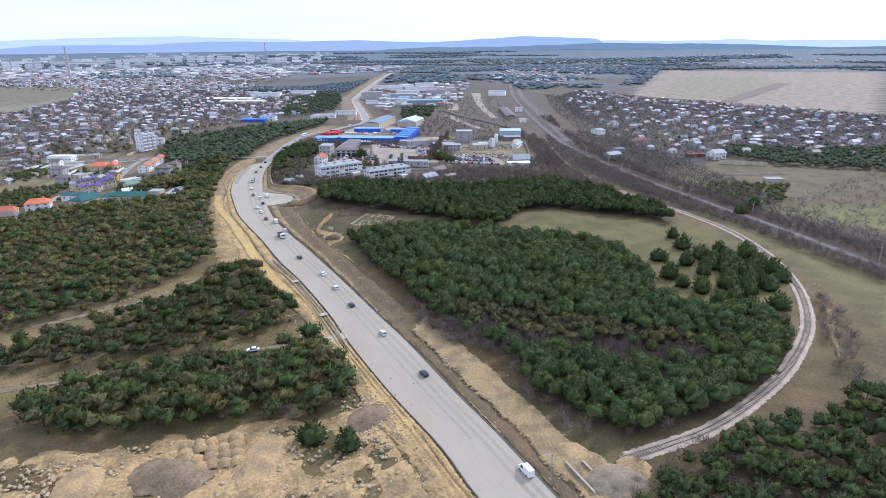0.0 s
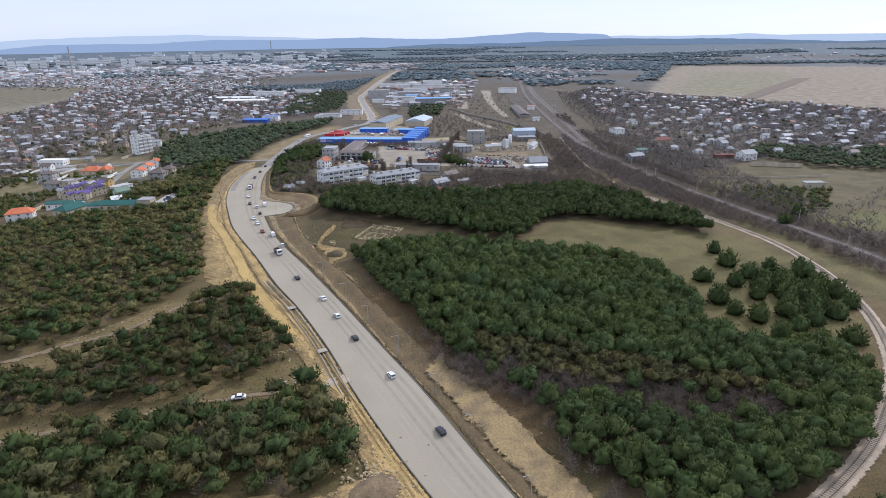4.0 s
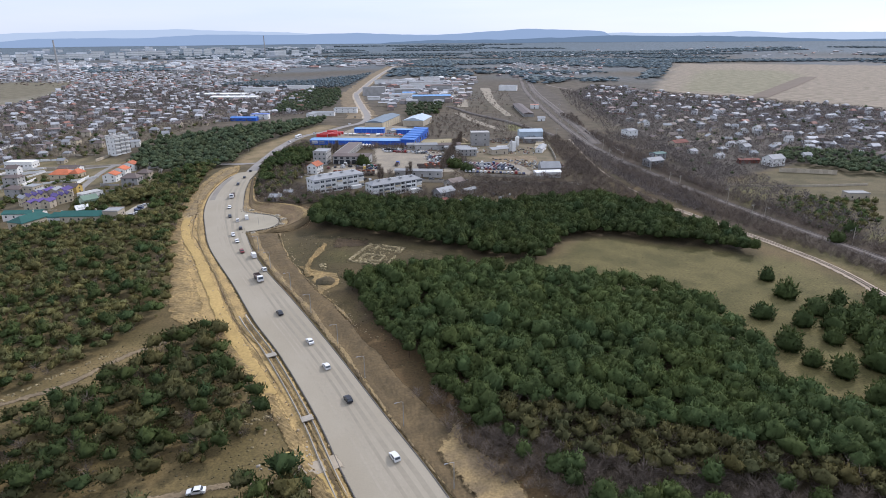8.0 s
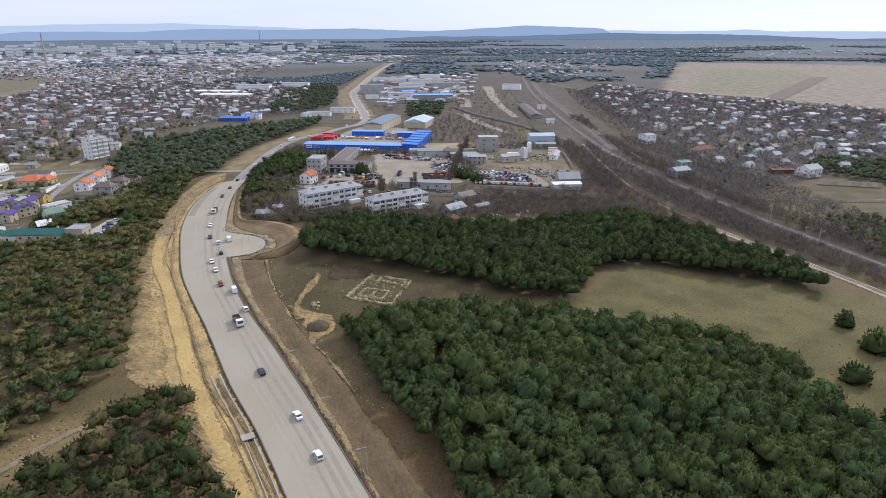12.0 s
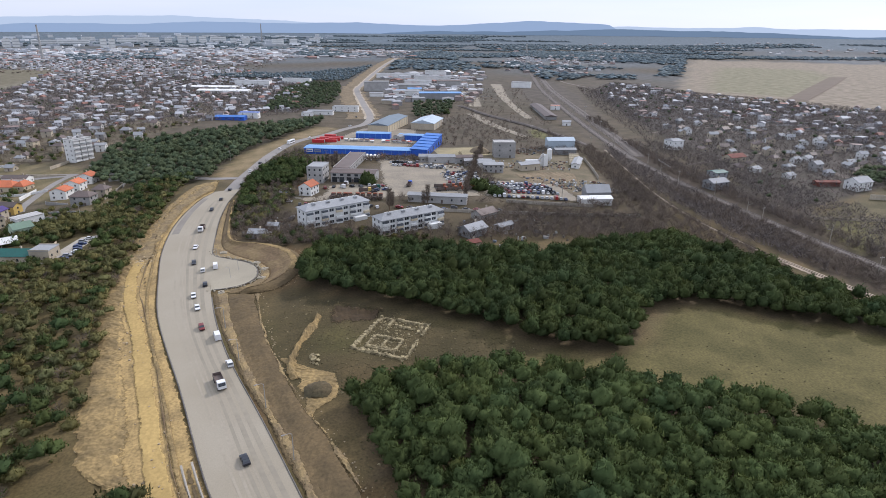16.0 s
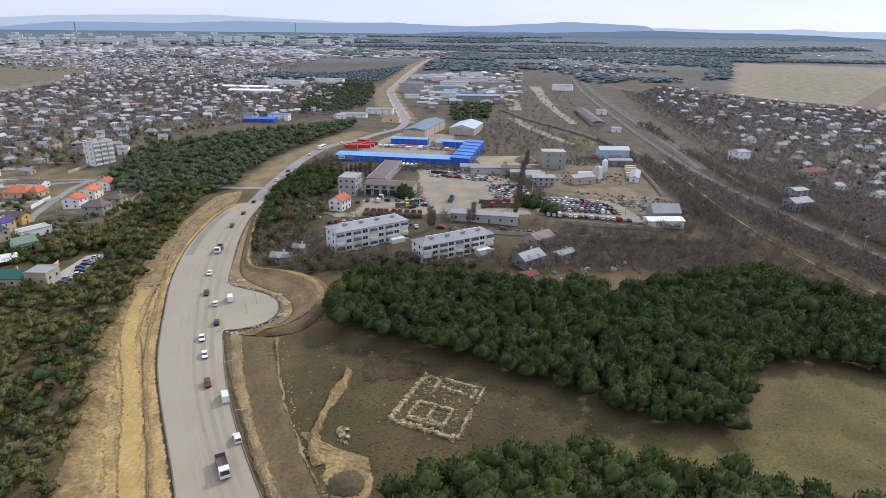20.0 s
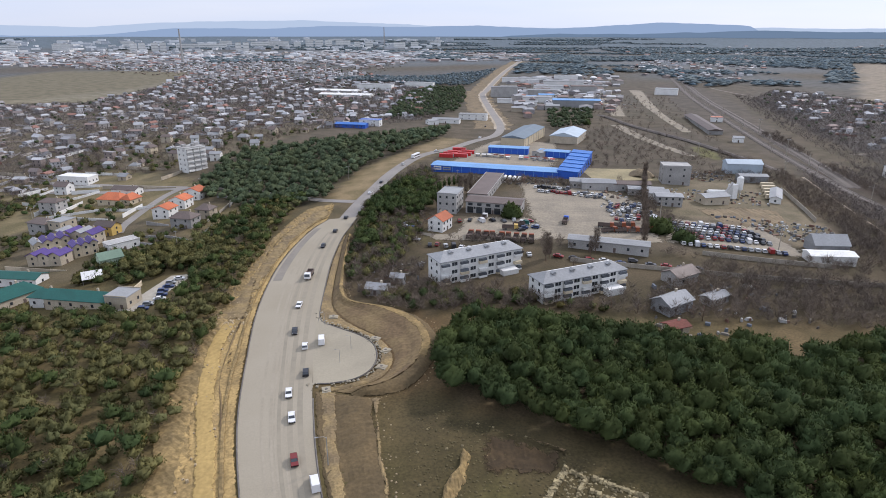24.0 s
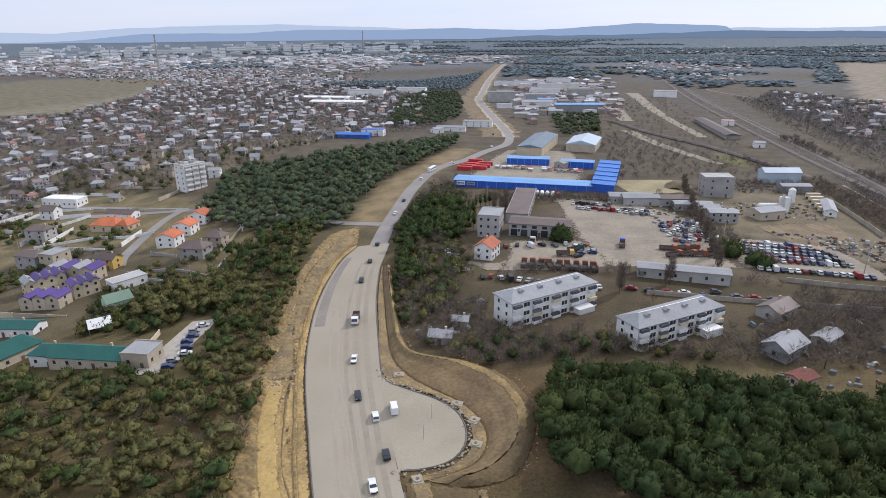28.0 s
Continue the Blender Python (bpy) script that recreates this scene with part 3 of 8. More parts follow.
MAIN = curve([(262, 40), (265, 174), (269, 247), (267, 330), (265, 440), (268, 540), (284, 640), (335, 861), (405, 1130), (500, 1430), (700, 2050)])
FOREST_1 = [(14, 276), (20, 248), (30, 215), (38, 186), (50, 150), (59, 134), (60, 114), (66, 97), (79, 81), (100, 85), (126, 92), (150, 104), (166, 124), (172, 140), (150, 147), (136, 165), (146, 190), (150, 228), (136, 245), (104, 263), (72, 277), (50, 284), (30, 280)]
FOREST_2 = [(3, 362), (5, 352), (16, 345), (35, 333), (67, 307), (82, 291), (105, 285), (118, 296), (131, 313), (156, 313), (180, 295), (198, 287), (206, 279), (210, 270), (216, 282), (218, 300), (214, 316), (206, 337), (194, 358), (186, 382), (150, 377), (114, 366), (83, 372), (60, 381), (42, 386), (27, 392), (10, 392), (5, 380)]
FOREST_L = [(-67, 573), (-73, 545), (-75, 497), (-72, 450), (-71, 415), (-71, 380), (-68, 360), (-63, 330), (-62, 309), (-55, 270), (-62, 256), (-72, 241), (-100, 215), (-150, 190), (-230, 200), (-260, 330), (-200, 400), (-156, 418), (-115, 402), (-96, 410), (-93, 445), (-105, 481), (-113, 527), (-98, 558)]
GROVE_A = [(-44, 247), (-30, 250), (-24, 225), (-19, 210), (-12, 186), (-30, 172), (-60, 168), (-110, 165), (-130, 178), (-100, 196), (-75, 210), (-60, 228)]
GROVE_B = [(-97, 137), (-76, 156), (-33, 153), (-4, 166), (4, 148), (8, 134), (1, 120), (-9, 113), (-35, 119), (-67, 120), (-91, 126)]
FOREST_T = [(-154, 608), (-156, 713), (-108, 735), (-44, 772), (30, 831), (20, 782), (-34, 665), (-53, 610), (-58, 566), (-70, 552), (-105, 560)]
THIN = [(38, 170), (60, 154), (90, 138), (118, 126), (138, 114), (120, 106), (100, 110), (76, 132), (58, 136), (40, 150)]
OLIVE = [(28, 190), (44, 188), (58, 178), (78, 164), (104, 146), (130, 128), (142, 116), (118, 124), (90, 136), (60, 150), (36, 164)]
WOOD_FAR = [(-190, 1470), (-60, 1390), (10, 1330), (84, 1318), (104, 1400), (150, 1600), (190, 1780), (110, 1640), (20, 1520), (-90, 1520)]
FOREST_BR = [(72, 62), (90, 68), (114, 77), (130, 76), (152, 84), (190, 75), (190, 0), (60, 0), (62, 50)]
TOWN_R = [(292, 430), (330, 560), (385, 800), (480, 1100), (600, 1250), (640, 1020), (790, 690), (900, 420), (800, 330), (480, 390), (410, 470)]
TOWN_L = [(-170, 560), (-165, 740), (-60, 800), (30, 870), (40, 1200), (-120, 1700), (-500, 2300), (-1300, 2600), (-1500, 1900), (-700, 1700), (-450, 1300), (-460, 1080), (-700, 1000), (-600, 700), (-330, 520)]

# ---- ground ----
def grid_lines(lo, hi, fine_lo, fine_hi, step):
    """Positions of grid lines: even inside the fine stretch, ever wider outside it."""
    mid = list(np.arange(fine_lo, fine_hi + step, step))
    s, a = step, [mid[0]]
    while a[-1] > lo:
        s *= 1.09
        a.append(max(lo, a[-1] - s))
    s, b = step, [mid[-1]]
    while b[-1] < hi:
        s *= 1.07
        b.append(min(hi, b[-1] + s))
    return np.array(a[:0:-1] + mid + b[1:])


def blend(base, colour, mask):
    return base + (np.array(colour) - base) * mask[:, None]


def edge_fade(poly, x, y, width, rng):
    """1 inside a polygon, 0 outside, with a ragged edge."""
    m = np.zeros(len(x))
    for _ in range(6):
        m += inside(poly, x + rng.normal(0, width, len(x)), y + rng.normal(0, width, len(x)))
    return m / 6


def build_ground():
    rng = np.random.default_rng(3)
    gx, gy = grid_lines(-4900, 4900, -340, 420, 5.0), grid_lines(-4700, 4900, -40, 900, 5.0)
    X, Y = np.meshgrid(gx, gy)
    x, y = X.ravel(), Y.ravel()
    z = gz(x, y)
    col = np.tile(np.array([0.108, 0.08, 0.045]), (len(x), 1))
    noise_ = np.array([noise.noise((a * 0.012, b * 0.012, 0)) for a, b in zip(x, y)])
    col = blend(col, (0.085, 0.074, 0.036), np.clip(noise_ * 1.6 + 0.3, 0, 1))
    meadow = [(100, 262), (150, 232), (150, 195), (138, 166), (172, 142), (200, 165), (225, 215), (228, 260), (205, 285), (180, 297), (156, 312), (131, 312), (118, 293), (100, 280), (60, 300), (40, 285)]
    col = blend(col, (0.102, 0.09, 0.041), edge_fade(meadow, x, y, 4, rng))
    for p, c in (
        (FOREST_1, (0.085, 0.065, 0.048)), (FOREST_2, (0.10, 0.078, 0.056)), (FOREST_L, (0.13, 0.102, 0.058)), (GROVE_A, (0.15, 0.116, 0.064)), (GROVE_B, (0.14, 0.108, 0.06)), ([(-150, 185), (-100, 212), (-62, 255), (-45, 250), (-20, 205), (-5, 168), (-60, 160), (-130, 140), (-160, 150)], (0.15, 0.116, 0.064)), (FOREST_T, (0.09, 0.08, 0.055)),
        # ground of TOWN_R is greyed a little, for haze over the town
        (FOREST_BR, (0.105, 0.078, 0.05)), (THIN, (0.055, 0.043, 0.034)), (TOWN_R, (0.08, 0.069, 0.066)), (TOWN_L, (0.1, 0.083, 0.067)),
        ([(-330, 500), (-165, 455), (-95, 500), (-105, 600), (-160, 640), (-165, 780), (-290, 800), (-400, 740)], (0.098, 0.08, 0.052)),
        ([(-345, 690), (-330, 590), (-262, 542), (-215, 575), (-190, 580), (-165, 560), (-150, 545), (-135, 570), (-160, 640), (-180, 665), (-240, 700)], (0.155, 0.128, 0.078)),
        ([(-128, 520), (-100, 500), (-96, 560), (-130, 580)], (0.13, 0.105, 0.062)),
        ([(268, 620), (300, 640), (420, 1000), (520, 1400), (450, 1400), (330, 1000)], (0.092, 0.076, 0.064)),
        ([(240, 40), (246, 250), (232, 330), (228, 430), (250, 560), (268, 640), (300, 660), (312, 430), (315, 40)], (0.068, 0.053, 0.045)),
        ([(292, 300), (420, 300), (480, 390), (410, 470), (300, 420)], (0.1, 0.085, 0.052)),
        ([(200, 100), (222, 170), (240, 240), (242, 300), (254, 300), (256, 150), (256, 40), (190, 60)], (0.112, 0.098, 0.052)),
        ([(285, 290), (335, 294), (400, 275), (380, 225), (321, 233), (305, 264)], (0.125, 0.122, 0.054)),
        ([(289, 402), (327, 410), (300, 374), (273, 358)], (0.125, 0.115, 0.052)),
        ([(581, 1005), (1315, 2090), (1900, 1700), (800, 690)], (0.25, 0.2, 0.145)),
        ([(742, 925), (1222, 1330), (1240, 1300), (765, 905)], (0.14, 0.105, 0.078)),
        ([(-600, 1070), (-860, 1460), (-520, 1680), (-455, 1370), (-457, 1095)], (0.21, 0.175, 0.11)),
        ([(8, 470), (8, 560), (100, 580), (215, 620), (222, 480), (100, 450)], (0.095, 0.077, 0.063)),
        ([(124, 520), (134, 600), (205, 612), (226, 590), (206, 500), (172, 470), (168, 500)], (0.145, 0.122, 0.094)),
        ([(20, 600), (60, 860), (280, 860), (270, 640), (120, 610)], (0.084, 0.068, 0.053)),
        ([(-45, 300), (20, 240), (42, 210), (50, 160), (60, 130), (50, 80), (20, 200), (-10, 290)], (0.098, 0.066, 0.037)),
        ([(-3, 283), (-12, 345), (-8, 352), (18, 338), (60, 308), (80, 290), (60, 283), (30, 280), (12, 274)], (0.066, 0.053, 0.029)),
        ([(7, 320), (17, 319), (22, 306), (14, 300), (6, 308)], (0.085, 0.074, 0.034)),
        ([(12, 295), (33, 291), (46, 293), (36, 281), (22, 278), (13, 284)], (0.078, 0.058, 0.031)),
        ([(-11, 347), (8, 347), (24, 338), (50, 322), (34, 324), (12, 338), (-4, 340)], (0.05, 0.041, 0.024)),
        ([(-400, 760), (-180, 690), (-160, 720), (-100, 830), (-80, 1000), (-300, 1100), (-460, 1000)], (0.125, 0.104, 0.078)),
        ([(-15, 353), (-5, 352), (4, 362), (6, 375), (6, 388), (-1, 401), (-14, 411), (-27, 416), (-30, 470), (-40, 470), (-36, 400), (-20, 380)], (0.092, 0.06, 0.033)),
        ([(246, 753), (250, 712), (236, 676), (226, 690), (236, 740)], (0.12, 0.115, 0.05)),
        ([(-30, 405), (0, 402), (70, 394), (190, 388), (240, 470), (235, 480), (100, 452), (8, 472), (-33, 470)], (0.075, 0.059, 0.041)),
        ([(-58, 560), (-52, 610), (-33, 665), (22, 785), (40, 770), (-10, 660), (-30, 600), (-38, 555)], (0.2, 0.155, 0.1)),
    ):
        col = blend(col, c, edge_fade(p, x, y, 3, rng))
    col = blend(col, (0.088, 0.071, 0.056), np.clip((y - 430) / 250, 0, 0.75) * (np.abs(col - np.array([0.1, 0.078, 0.042])).sum(1) < 0.035))
    # distance haze painted in: blue-grey grows with range, strongest at the rim
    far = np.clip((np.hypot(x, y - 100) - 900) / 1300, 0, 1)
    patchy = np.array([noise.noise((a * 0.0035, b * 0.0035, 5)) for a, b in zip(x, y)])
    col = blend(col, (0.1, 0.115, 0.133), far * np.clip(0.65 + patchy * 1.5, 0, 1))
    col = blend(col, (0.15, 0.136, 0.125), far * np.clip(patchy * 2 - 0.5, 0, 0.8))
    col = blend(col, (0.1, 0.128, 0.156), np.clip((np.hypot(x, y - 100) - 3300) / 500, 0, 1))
    for p, c in (([(581, 1005), (1315, 2090), (1900, 1700), (800, 690)], (0.232, 0.188, 0.142)), ([(690, 1080), (1150, 1700), (1330, 1580), (1180, 1330), (760, 960)], (0.2, 0.178, 0.115)), ([(-600, 1070), (-850, 1440), (-880, 1760), (-560, 1780), (-474, 1560), (-490, 1300), (-560, 1130)], (0.15, 0.127, 0.082))):
        col = blend(col, c, edge_fade(p, x, y, 6, rng))
    # ground close by is warmed, clear of the painted haze
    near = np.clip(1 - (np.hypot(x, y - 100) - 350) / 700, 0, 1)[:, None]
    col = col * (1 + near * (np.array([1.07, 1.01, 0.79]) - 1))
    n, k = len(gy), len(gx)
    geo = Geo()
    geo.v = np.stack([x, y, z], 1).tolist()
    geo.f = [(j * k + i, j * k + i + 1, (j + 1) * k + i + 1, (j + 1) * k + i) for j in range(n - 1) for i in range(k - 1)]
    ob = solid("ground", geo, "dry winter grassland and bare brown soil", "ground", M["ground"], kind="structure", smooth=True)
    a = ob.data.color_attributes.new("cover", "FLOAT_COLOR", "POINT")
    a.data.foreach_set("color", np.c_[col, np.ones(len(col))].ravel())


build_ground()

# ---- roads ----
solid("road", sheet(ROAD_L, ROAD_R, 0.30, 10), "wide new pale grey asphalt road between earth banks", "road", M["asphalt"], kind="structure")
solid("road", sheet(shifted(OLD_ROAD, -4.2), shifted(OLD_ROAD, 4.2), 0.25, 4), "narrow dusty old asphalt road past the market", "road", M["oldroad"], kind="structure")
FAR_CUT = curve([(82, 845), (87, 900), (89, 990), (96, 1170), (113, 1265), (176, 1590), (248, 1925), (330, 2280)], 8)
solid("embankment", sheet(shifted(FAR_CUT, -30), shifted(FAR_CUT, 14), 0.06, 8, 0.1, None, 3, 2.5), "wide brown strip of cleared soil along the far road", "earth bank", M["dirt"], kind="structure")
solid("embankment", sheet(shifted(FAR_CUT, -8), shifted(FAR_CUT, 7), 0.16, 6, 0.05, None, 2, 1.0), "wide pale strip of cleared clay along the road", "earth bank", M["gravelpale"], kind="structure")
CROSS = curve([(-320, 660), (-230, 640), (-159, 629), (-115, 607), (-65, 568), (-40, 556)])
solid("road", sheet(shifted(CROSS, -3), shifted(CROSS, 3), 0.2, 3), "dusty side road running to the houses", "road", M["oldroad"], kind="structure")

# the carriageway goes on behind
solid("road", sheet(curve([(62, -25), (79, -75), (108, -160), (150, -265), (215, -400)], 6), curve([(80, -20), (96.5, -69), (125.5, -153), (167, -257), (232, -391)], 6), 0.296, 8), "wide new pale grey asphalt road going on", "road", M["asphalt"], kind="structure")

# pale wheel tracks and darker lanes along the carriageway
def lane(a, b, lo, hi, mat, rise):
    n = min(len(ROAD_L), len(ROAD_R))
    u = lambda w: (np.stack([np.interp(np.linspace(0, 1, n), np.linspace(0, 1, len(q)), q[:, k]) for q in (ROAD_L, ROAD_R) for k in (0, 1)], 1) * np.array([1 - w, 1 - w, w, w])).reshape(n, 2, 2).sum(1)  # noqa: E731
    wob = np.sin(np.arange(n) * 0.31 + a * 40)[:, None] * 0.12
    return solid("road_wear", sheet((u(a) + wob)[lo:hi], (u(b) + wob)[lo:hi], rise, 2), "worn band along the asphalt", "road", M[mat], kind="structure")


lane(0.66, 0.735, 8, 134, "worn", 0.33)
lane(0.80, 0.875, 8, 134, "worn", 0.33)
lane(0.52, 0.57, 30, 134, "worn", 0.33)
lane(0.30, 0.335, 8, 134, "streak", 0.335)
lane(0.41, 0.45, 8, 134, "streak", 0.335)
lane(0.475, 0.5, 20, 134, "streak", 0.335)
lane(0.60, 0.62, 20, 134, "streak", 0.335)
lane(0.04, 0.2, 118, 136, "patch", 0.335)

# lay-by with a rounded end beside the road
LAYBY = curve([(-34, 361), (-28, 360.5), (-21.5, 362), (-17.3, 366.5), (-15.9, 373.5), (-17.5, 381), (-22, 387), (-29, 392.5), (-35.5, 398), (-38.6, 405)], 2)
LAYBY_IN = curve([(-32.5, 358), (-35, 375), (-37.4, 395), (-39, 412)], 2)
solid("pavement", sheet(LAYBY_IN, LAYBY, 0.33, 6), "pale concrete lay-by with a rounded end", "lay-by", M["layby"], kind="structure")


def kerb_line(line, off, name, label, width=0.45, height=0.28, mat="kerb", rise=0.24):
    a, b = shifted(line, off - width / 2), shifted(line, off + width / 2)
    solid(name, sheet(a, b, rise, 3, profile=[0, height, height, 0]), label, "kerb", M[mat], kind="structure")


kerb_line(ROAD_L, -0.2, "kerb", "dark kerb with dirt along the road edge")
kerb_line(ROAD_R[:98], 0.2, "kerb", "dark kerb with dirt along the road edge")
kerb_line(ROAD_R[107:], 0.2, "kerb", "dark kerb with dirt along the road edge")
kerb_line(LAYBY, 0.2, "kerb", "dark kerb round the lay-by")

# ---- earthworks beside the road ----
CLAY_OUT = curve([(20, 72), (16, 92), (8, 118), (0, 152), (-8, 180), (-17, 204), (-27, 228), (-40, 252), (-52, 266), (-60, 307), (-69, 350), (-75, 395), (-76, 430), (-74, 470), (-71, 510), (-64, 545), (-50, 556)])
solid("embankment", sheet(CLAY_OUT, shifted(ROAD_L, -0.4)[20:], 0.12, 18, 0.10, [0, 0.25, 0.1, 0.35, 0.05, 0.1, 0.05, 0.45, 0.1, 0.15, 0.2, 0.1], fade=3.5), "strip of bare yellow clay beside the road", "earth bank", M["clay"], kind="structure")
half = np.linspace(0, 1, 130)
even = lambda l: np.stack([np.interp(half, np.linspace(0, 1, len(l)), l[:, k]) for k in (0, 1)], 1)  # noqa: E731
co, ri = even(CLAY_OUT), even(shifted(ROAD_L, -0.4)[20:])
solid("embankment", sheet(shifted(co, -2.0), co * 0.6 + ri * 0.4, 0.42, 8, 0.16, [-0.4, 0.1, 0.15, 0.05, -0.1], 3, 0.9, 4.5), "rough stony edge of the clay strip", "earth bank", M["dirtclay"], kind="structure")
solid("embankment", sheet(co * 0.25 + ri * 0.75, co * 0.16 + ri * 0.84, 0.42, 3, 0.08, [0, 0.35, 0.1], 5, 0.3), "low windrow of brown earth", "earth bank", M["dirtclay"], kind="structure")
BENCH = curve([(-14, 200), (-21, 222), (-29, 243), (-36, 266), (-46, 305), (-53.2, 330), (-59.5, 350), (-64.5, 367), (-67.5, 392), (-68, 402)])
solid("track", sheet(shifted(BENCH, -3.1), shifted(BENCH, 3.1), 0.5, 6, 0.05, [-0.1, 0.1, 0.1, 0.05, 0.1, -0.1], 17, 0.35), "smooth band of pale yellow clay", "dirt track", M["claypale"], kind="structure")
def even_line(l, n):
    """The line with n evenly counted points."""
    return np.stack([np.interp(np.linspace(0, 1, n), np.linspace(0, 1, len(l)), l[:, k]) for k in (0, 1)], 1)


SOIL_OUT = curve([(72, 50), (60, 84), (54, 108), (46, 140), (33, 180), (23, 214), (11, 252), (-1, 285), (-9, 315), (-13.8, 341), (-15, 353)])
solid("ditch", sheet(shifted(BENCH, 3.5), shifted(BENCH, 4.2), 0.62, 2, 0.08, [-0.2, 0, -0.2], 18, 0.15, 0.4), "dark groove beside the clay band", "ditch", M["brownclay"], kind="structure")
SOIL_OUT = even_line(SOIL_OUT, 160)
SOIL_IN = even_line(shifted(ROAD_R, 0.5)[12:99], 160)
VERGE = SOIL_IN + (SOIL_OUT - SOIL_IN) * np.interp(np.arange(160), [0, 70, 100, 130, 159], [0.06, 0.08, 0.3, 0.36, 0.42])[:, None]
solid("embankment", sheet(SOIL_IN, SOIL_OUT, 0.1, 12, 0.12, [-0.25, 0.3, 0.3, 0.1, -0.1, 0.1, 0.3, 0.5, 0.6, 0.5, 0.3, 0.1], 2, 0.4), "brown turned soil sloping beside the road", "earth bank", M["brownsoil"], kind="structure")
solid("embankment", sheet(SOIL_IN + (VERGE - SOIL_IN) * 0.2, VERGE, 0.42, 5, 0.16, [-0.35, 0.1, 0.2, 0.1, -0.4], 12, 0.35), "strip of stony yellow-grey clay along the kerb", "earth bank", M["stonyclay"], kind="structure")
solid("embankment", sheet((SOIL_IN * 0.75 + SOIL_OUT * 0.25)[4:66], (SOIL_OUT * 1.3 - SOIL_IN * 0.3)[4:66], 0.85, 14, 0.05, [-0.8, -0.1, 0.05, 0.1, 0.15, 0.1, 0.0, -0.8], 19, 1.4, 6.0), "flat tan clay above the road cut", "earth bank", M["stonyclay"], kind="structure")
solid("embankment", sheet(shifted(SOIL_OUT, -0.9)[100:], shifted(SOIL_OUT, 0.7)[100:], 0.3, 4, 0.14, [-0.2, 0.35, 0.3, -0.2], 13, 0.5), "low windrow of pale stones and clay", "earth bank", M["stonyclay"], kind="structure")
RING = even_line(curve([(-21, 353.5), (-14.7, 353.2), (-6.3, 355.9), (-0.5, 365.1), (2.7, 375.7), (2.6, 386.4), (-3.3, 399), (-15.5, 407.9), (-26.5, 412), (-29.5, 420), (-31, 432), (-32.5, 453), (-33.5, 477), (-34, 492)], 2), 150)
CREST = even_line(curve([(-22, 354.6), (-13, 356.6), (-5.4, 364.1), (-1.8, 373.1), (-1.4, 383.5), (-5.7, 393.8), (-15.6, 403.9), (-26.6, 409), (-31, 416), (-33, 430), (-34.6, 453), (-35.6, 477), (-36, 492)], 2), 150)
FOOT = even_line(curve([(-27, 356.5), (-21.4, 358.4), (-14.4, 362), (-11.2, 369.6), (-12.4, 378.1), (-17.3, 386.2), (-24.5, 393.6), (-30.4, 401.5), (-34.4, 412), (-36, 430), (-37, 453), (-38, 477), (-38, 492)], 2), 150)
RING_IN = even_line(curve([(-31, 357.5), (-22, 359.8), (-16, 365), (-14.5, 373), (-16.3, 381.5), (-21.5, 388.2), (-29, 393.6), (-36, 399), (-38.2, 410), (-38.8, 430), (-39.6, 457), (-39, 487), (-38.6, 492)], 2), 150)
solid("embankment", sheet(RING_IN, FOOT + (CREST - FOOT) * 0.06, 0.12, 6, 0.1, [0.25, 0.3, 0.2, 0.1, -0.2], 21, 0, 0.3), "stony clay verge behind the kerb of the lay-by", "earth bank", M["stonyclay"], kind="structure")
solid("embankment", sheet(FOOT, CREST, 0.1, 8, 0.08, [-0.5, 0.1, 0.6, 0.9, 0.75, 1.5, 1.95, 2.0], 22, 0, 0.2), "brown cut slope round the lay-by", "earth bank", M["brownclay"], kind="structure")
solid("embankment", sheet(CREST + (FOOT - CREST) * 0.06, RING, 0.12, 7, 0.06, [1.9, 1.75, 1.5, 1.2, 0.6, -0.1], 23, 0, 0.6), "outer slope of brown earth round the cut", "earth bank", M["brownsoil"], kind="structure")
solid("track", sheet((CREST + (FOOT - CREST) * 0.12)[22:], (CREST + (RING - CREST) * 0.5)[22:], 0.3, 3, 0.05, [1.8, 1.95, 1.65, 1.3], 24, 0.2, 0.8), "pale yellow path along the crest of the cut", "dirt track", M["dirtclay"], kind="structure")


# dark ploughed strip and furrow across the far field
solid("ploughed_strip", sheet(curve([(716, 932), (930, 1120), (1165, 1325)], 12), curve([(742, 916), (970, 1110), (1215, 1325)], 12), 0.5, 4), "dark ploughed strip across the pale field", "field", M["ploughed"], kind="structure")
solid("ploughed_strip", sheet(curve([(645, 1040), (690, 975), (722, 922)], 12), curve([(650, 1046), (696, 980), (730, 928)], 12), 0.5, 2), "narrow dark furrow across the pale field", "field", M["ploughed"], kind="structure")


# ---- railways ----
def track(line, name, label, width):
    solid("railway_bed", sheet(shifted(line, -width / 2), shifted(line, width / 2), 0.12, 4, 0.05, [0, 0.3, 0.3, 0.3, 0]), label, "track bed", M[name], kind="structure")


track(SIDING[:94], "ballast", "pale gravel bed of the curved siding", 6.6)
track(SIDING[93:], "ballast", "narrow pale bed of the siding among scrub", 3.4)
track(MAIN, "oldballast", "dark gravel bed of the main railway", 10.0)


def rails(line, off, parent):
    for side in (-0.76, 0.76):
        a, b = shifted(line, off + side - 0.12), shifted(line, off + side + 0.12)
        part("rail", sheet(a, b, 0.46, 3, 0, [0, 0.16, 0.16, 0]), M["rail"], parent)


siding = thing("railway_track", "single curved track of rusty rails on pale gravel", "railway", 0, 0, 0, kind="structure")
rails(SIDING, 0, siding)
main_line = thing("railway_track", "double track of the straight main railway", "railway", 0, 0, 0, kind="structure")
rails(MAIN, -2.6, main_line)
rails(MAIN, 2.6, main_line)


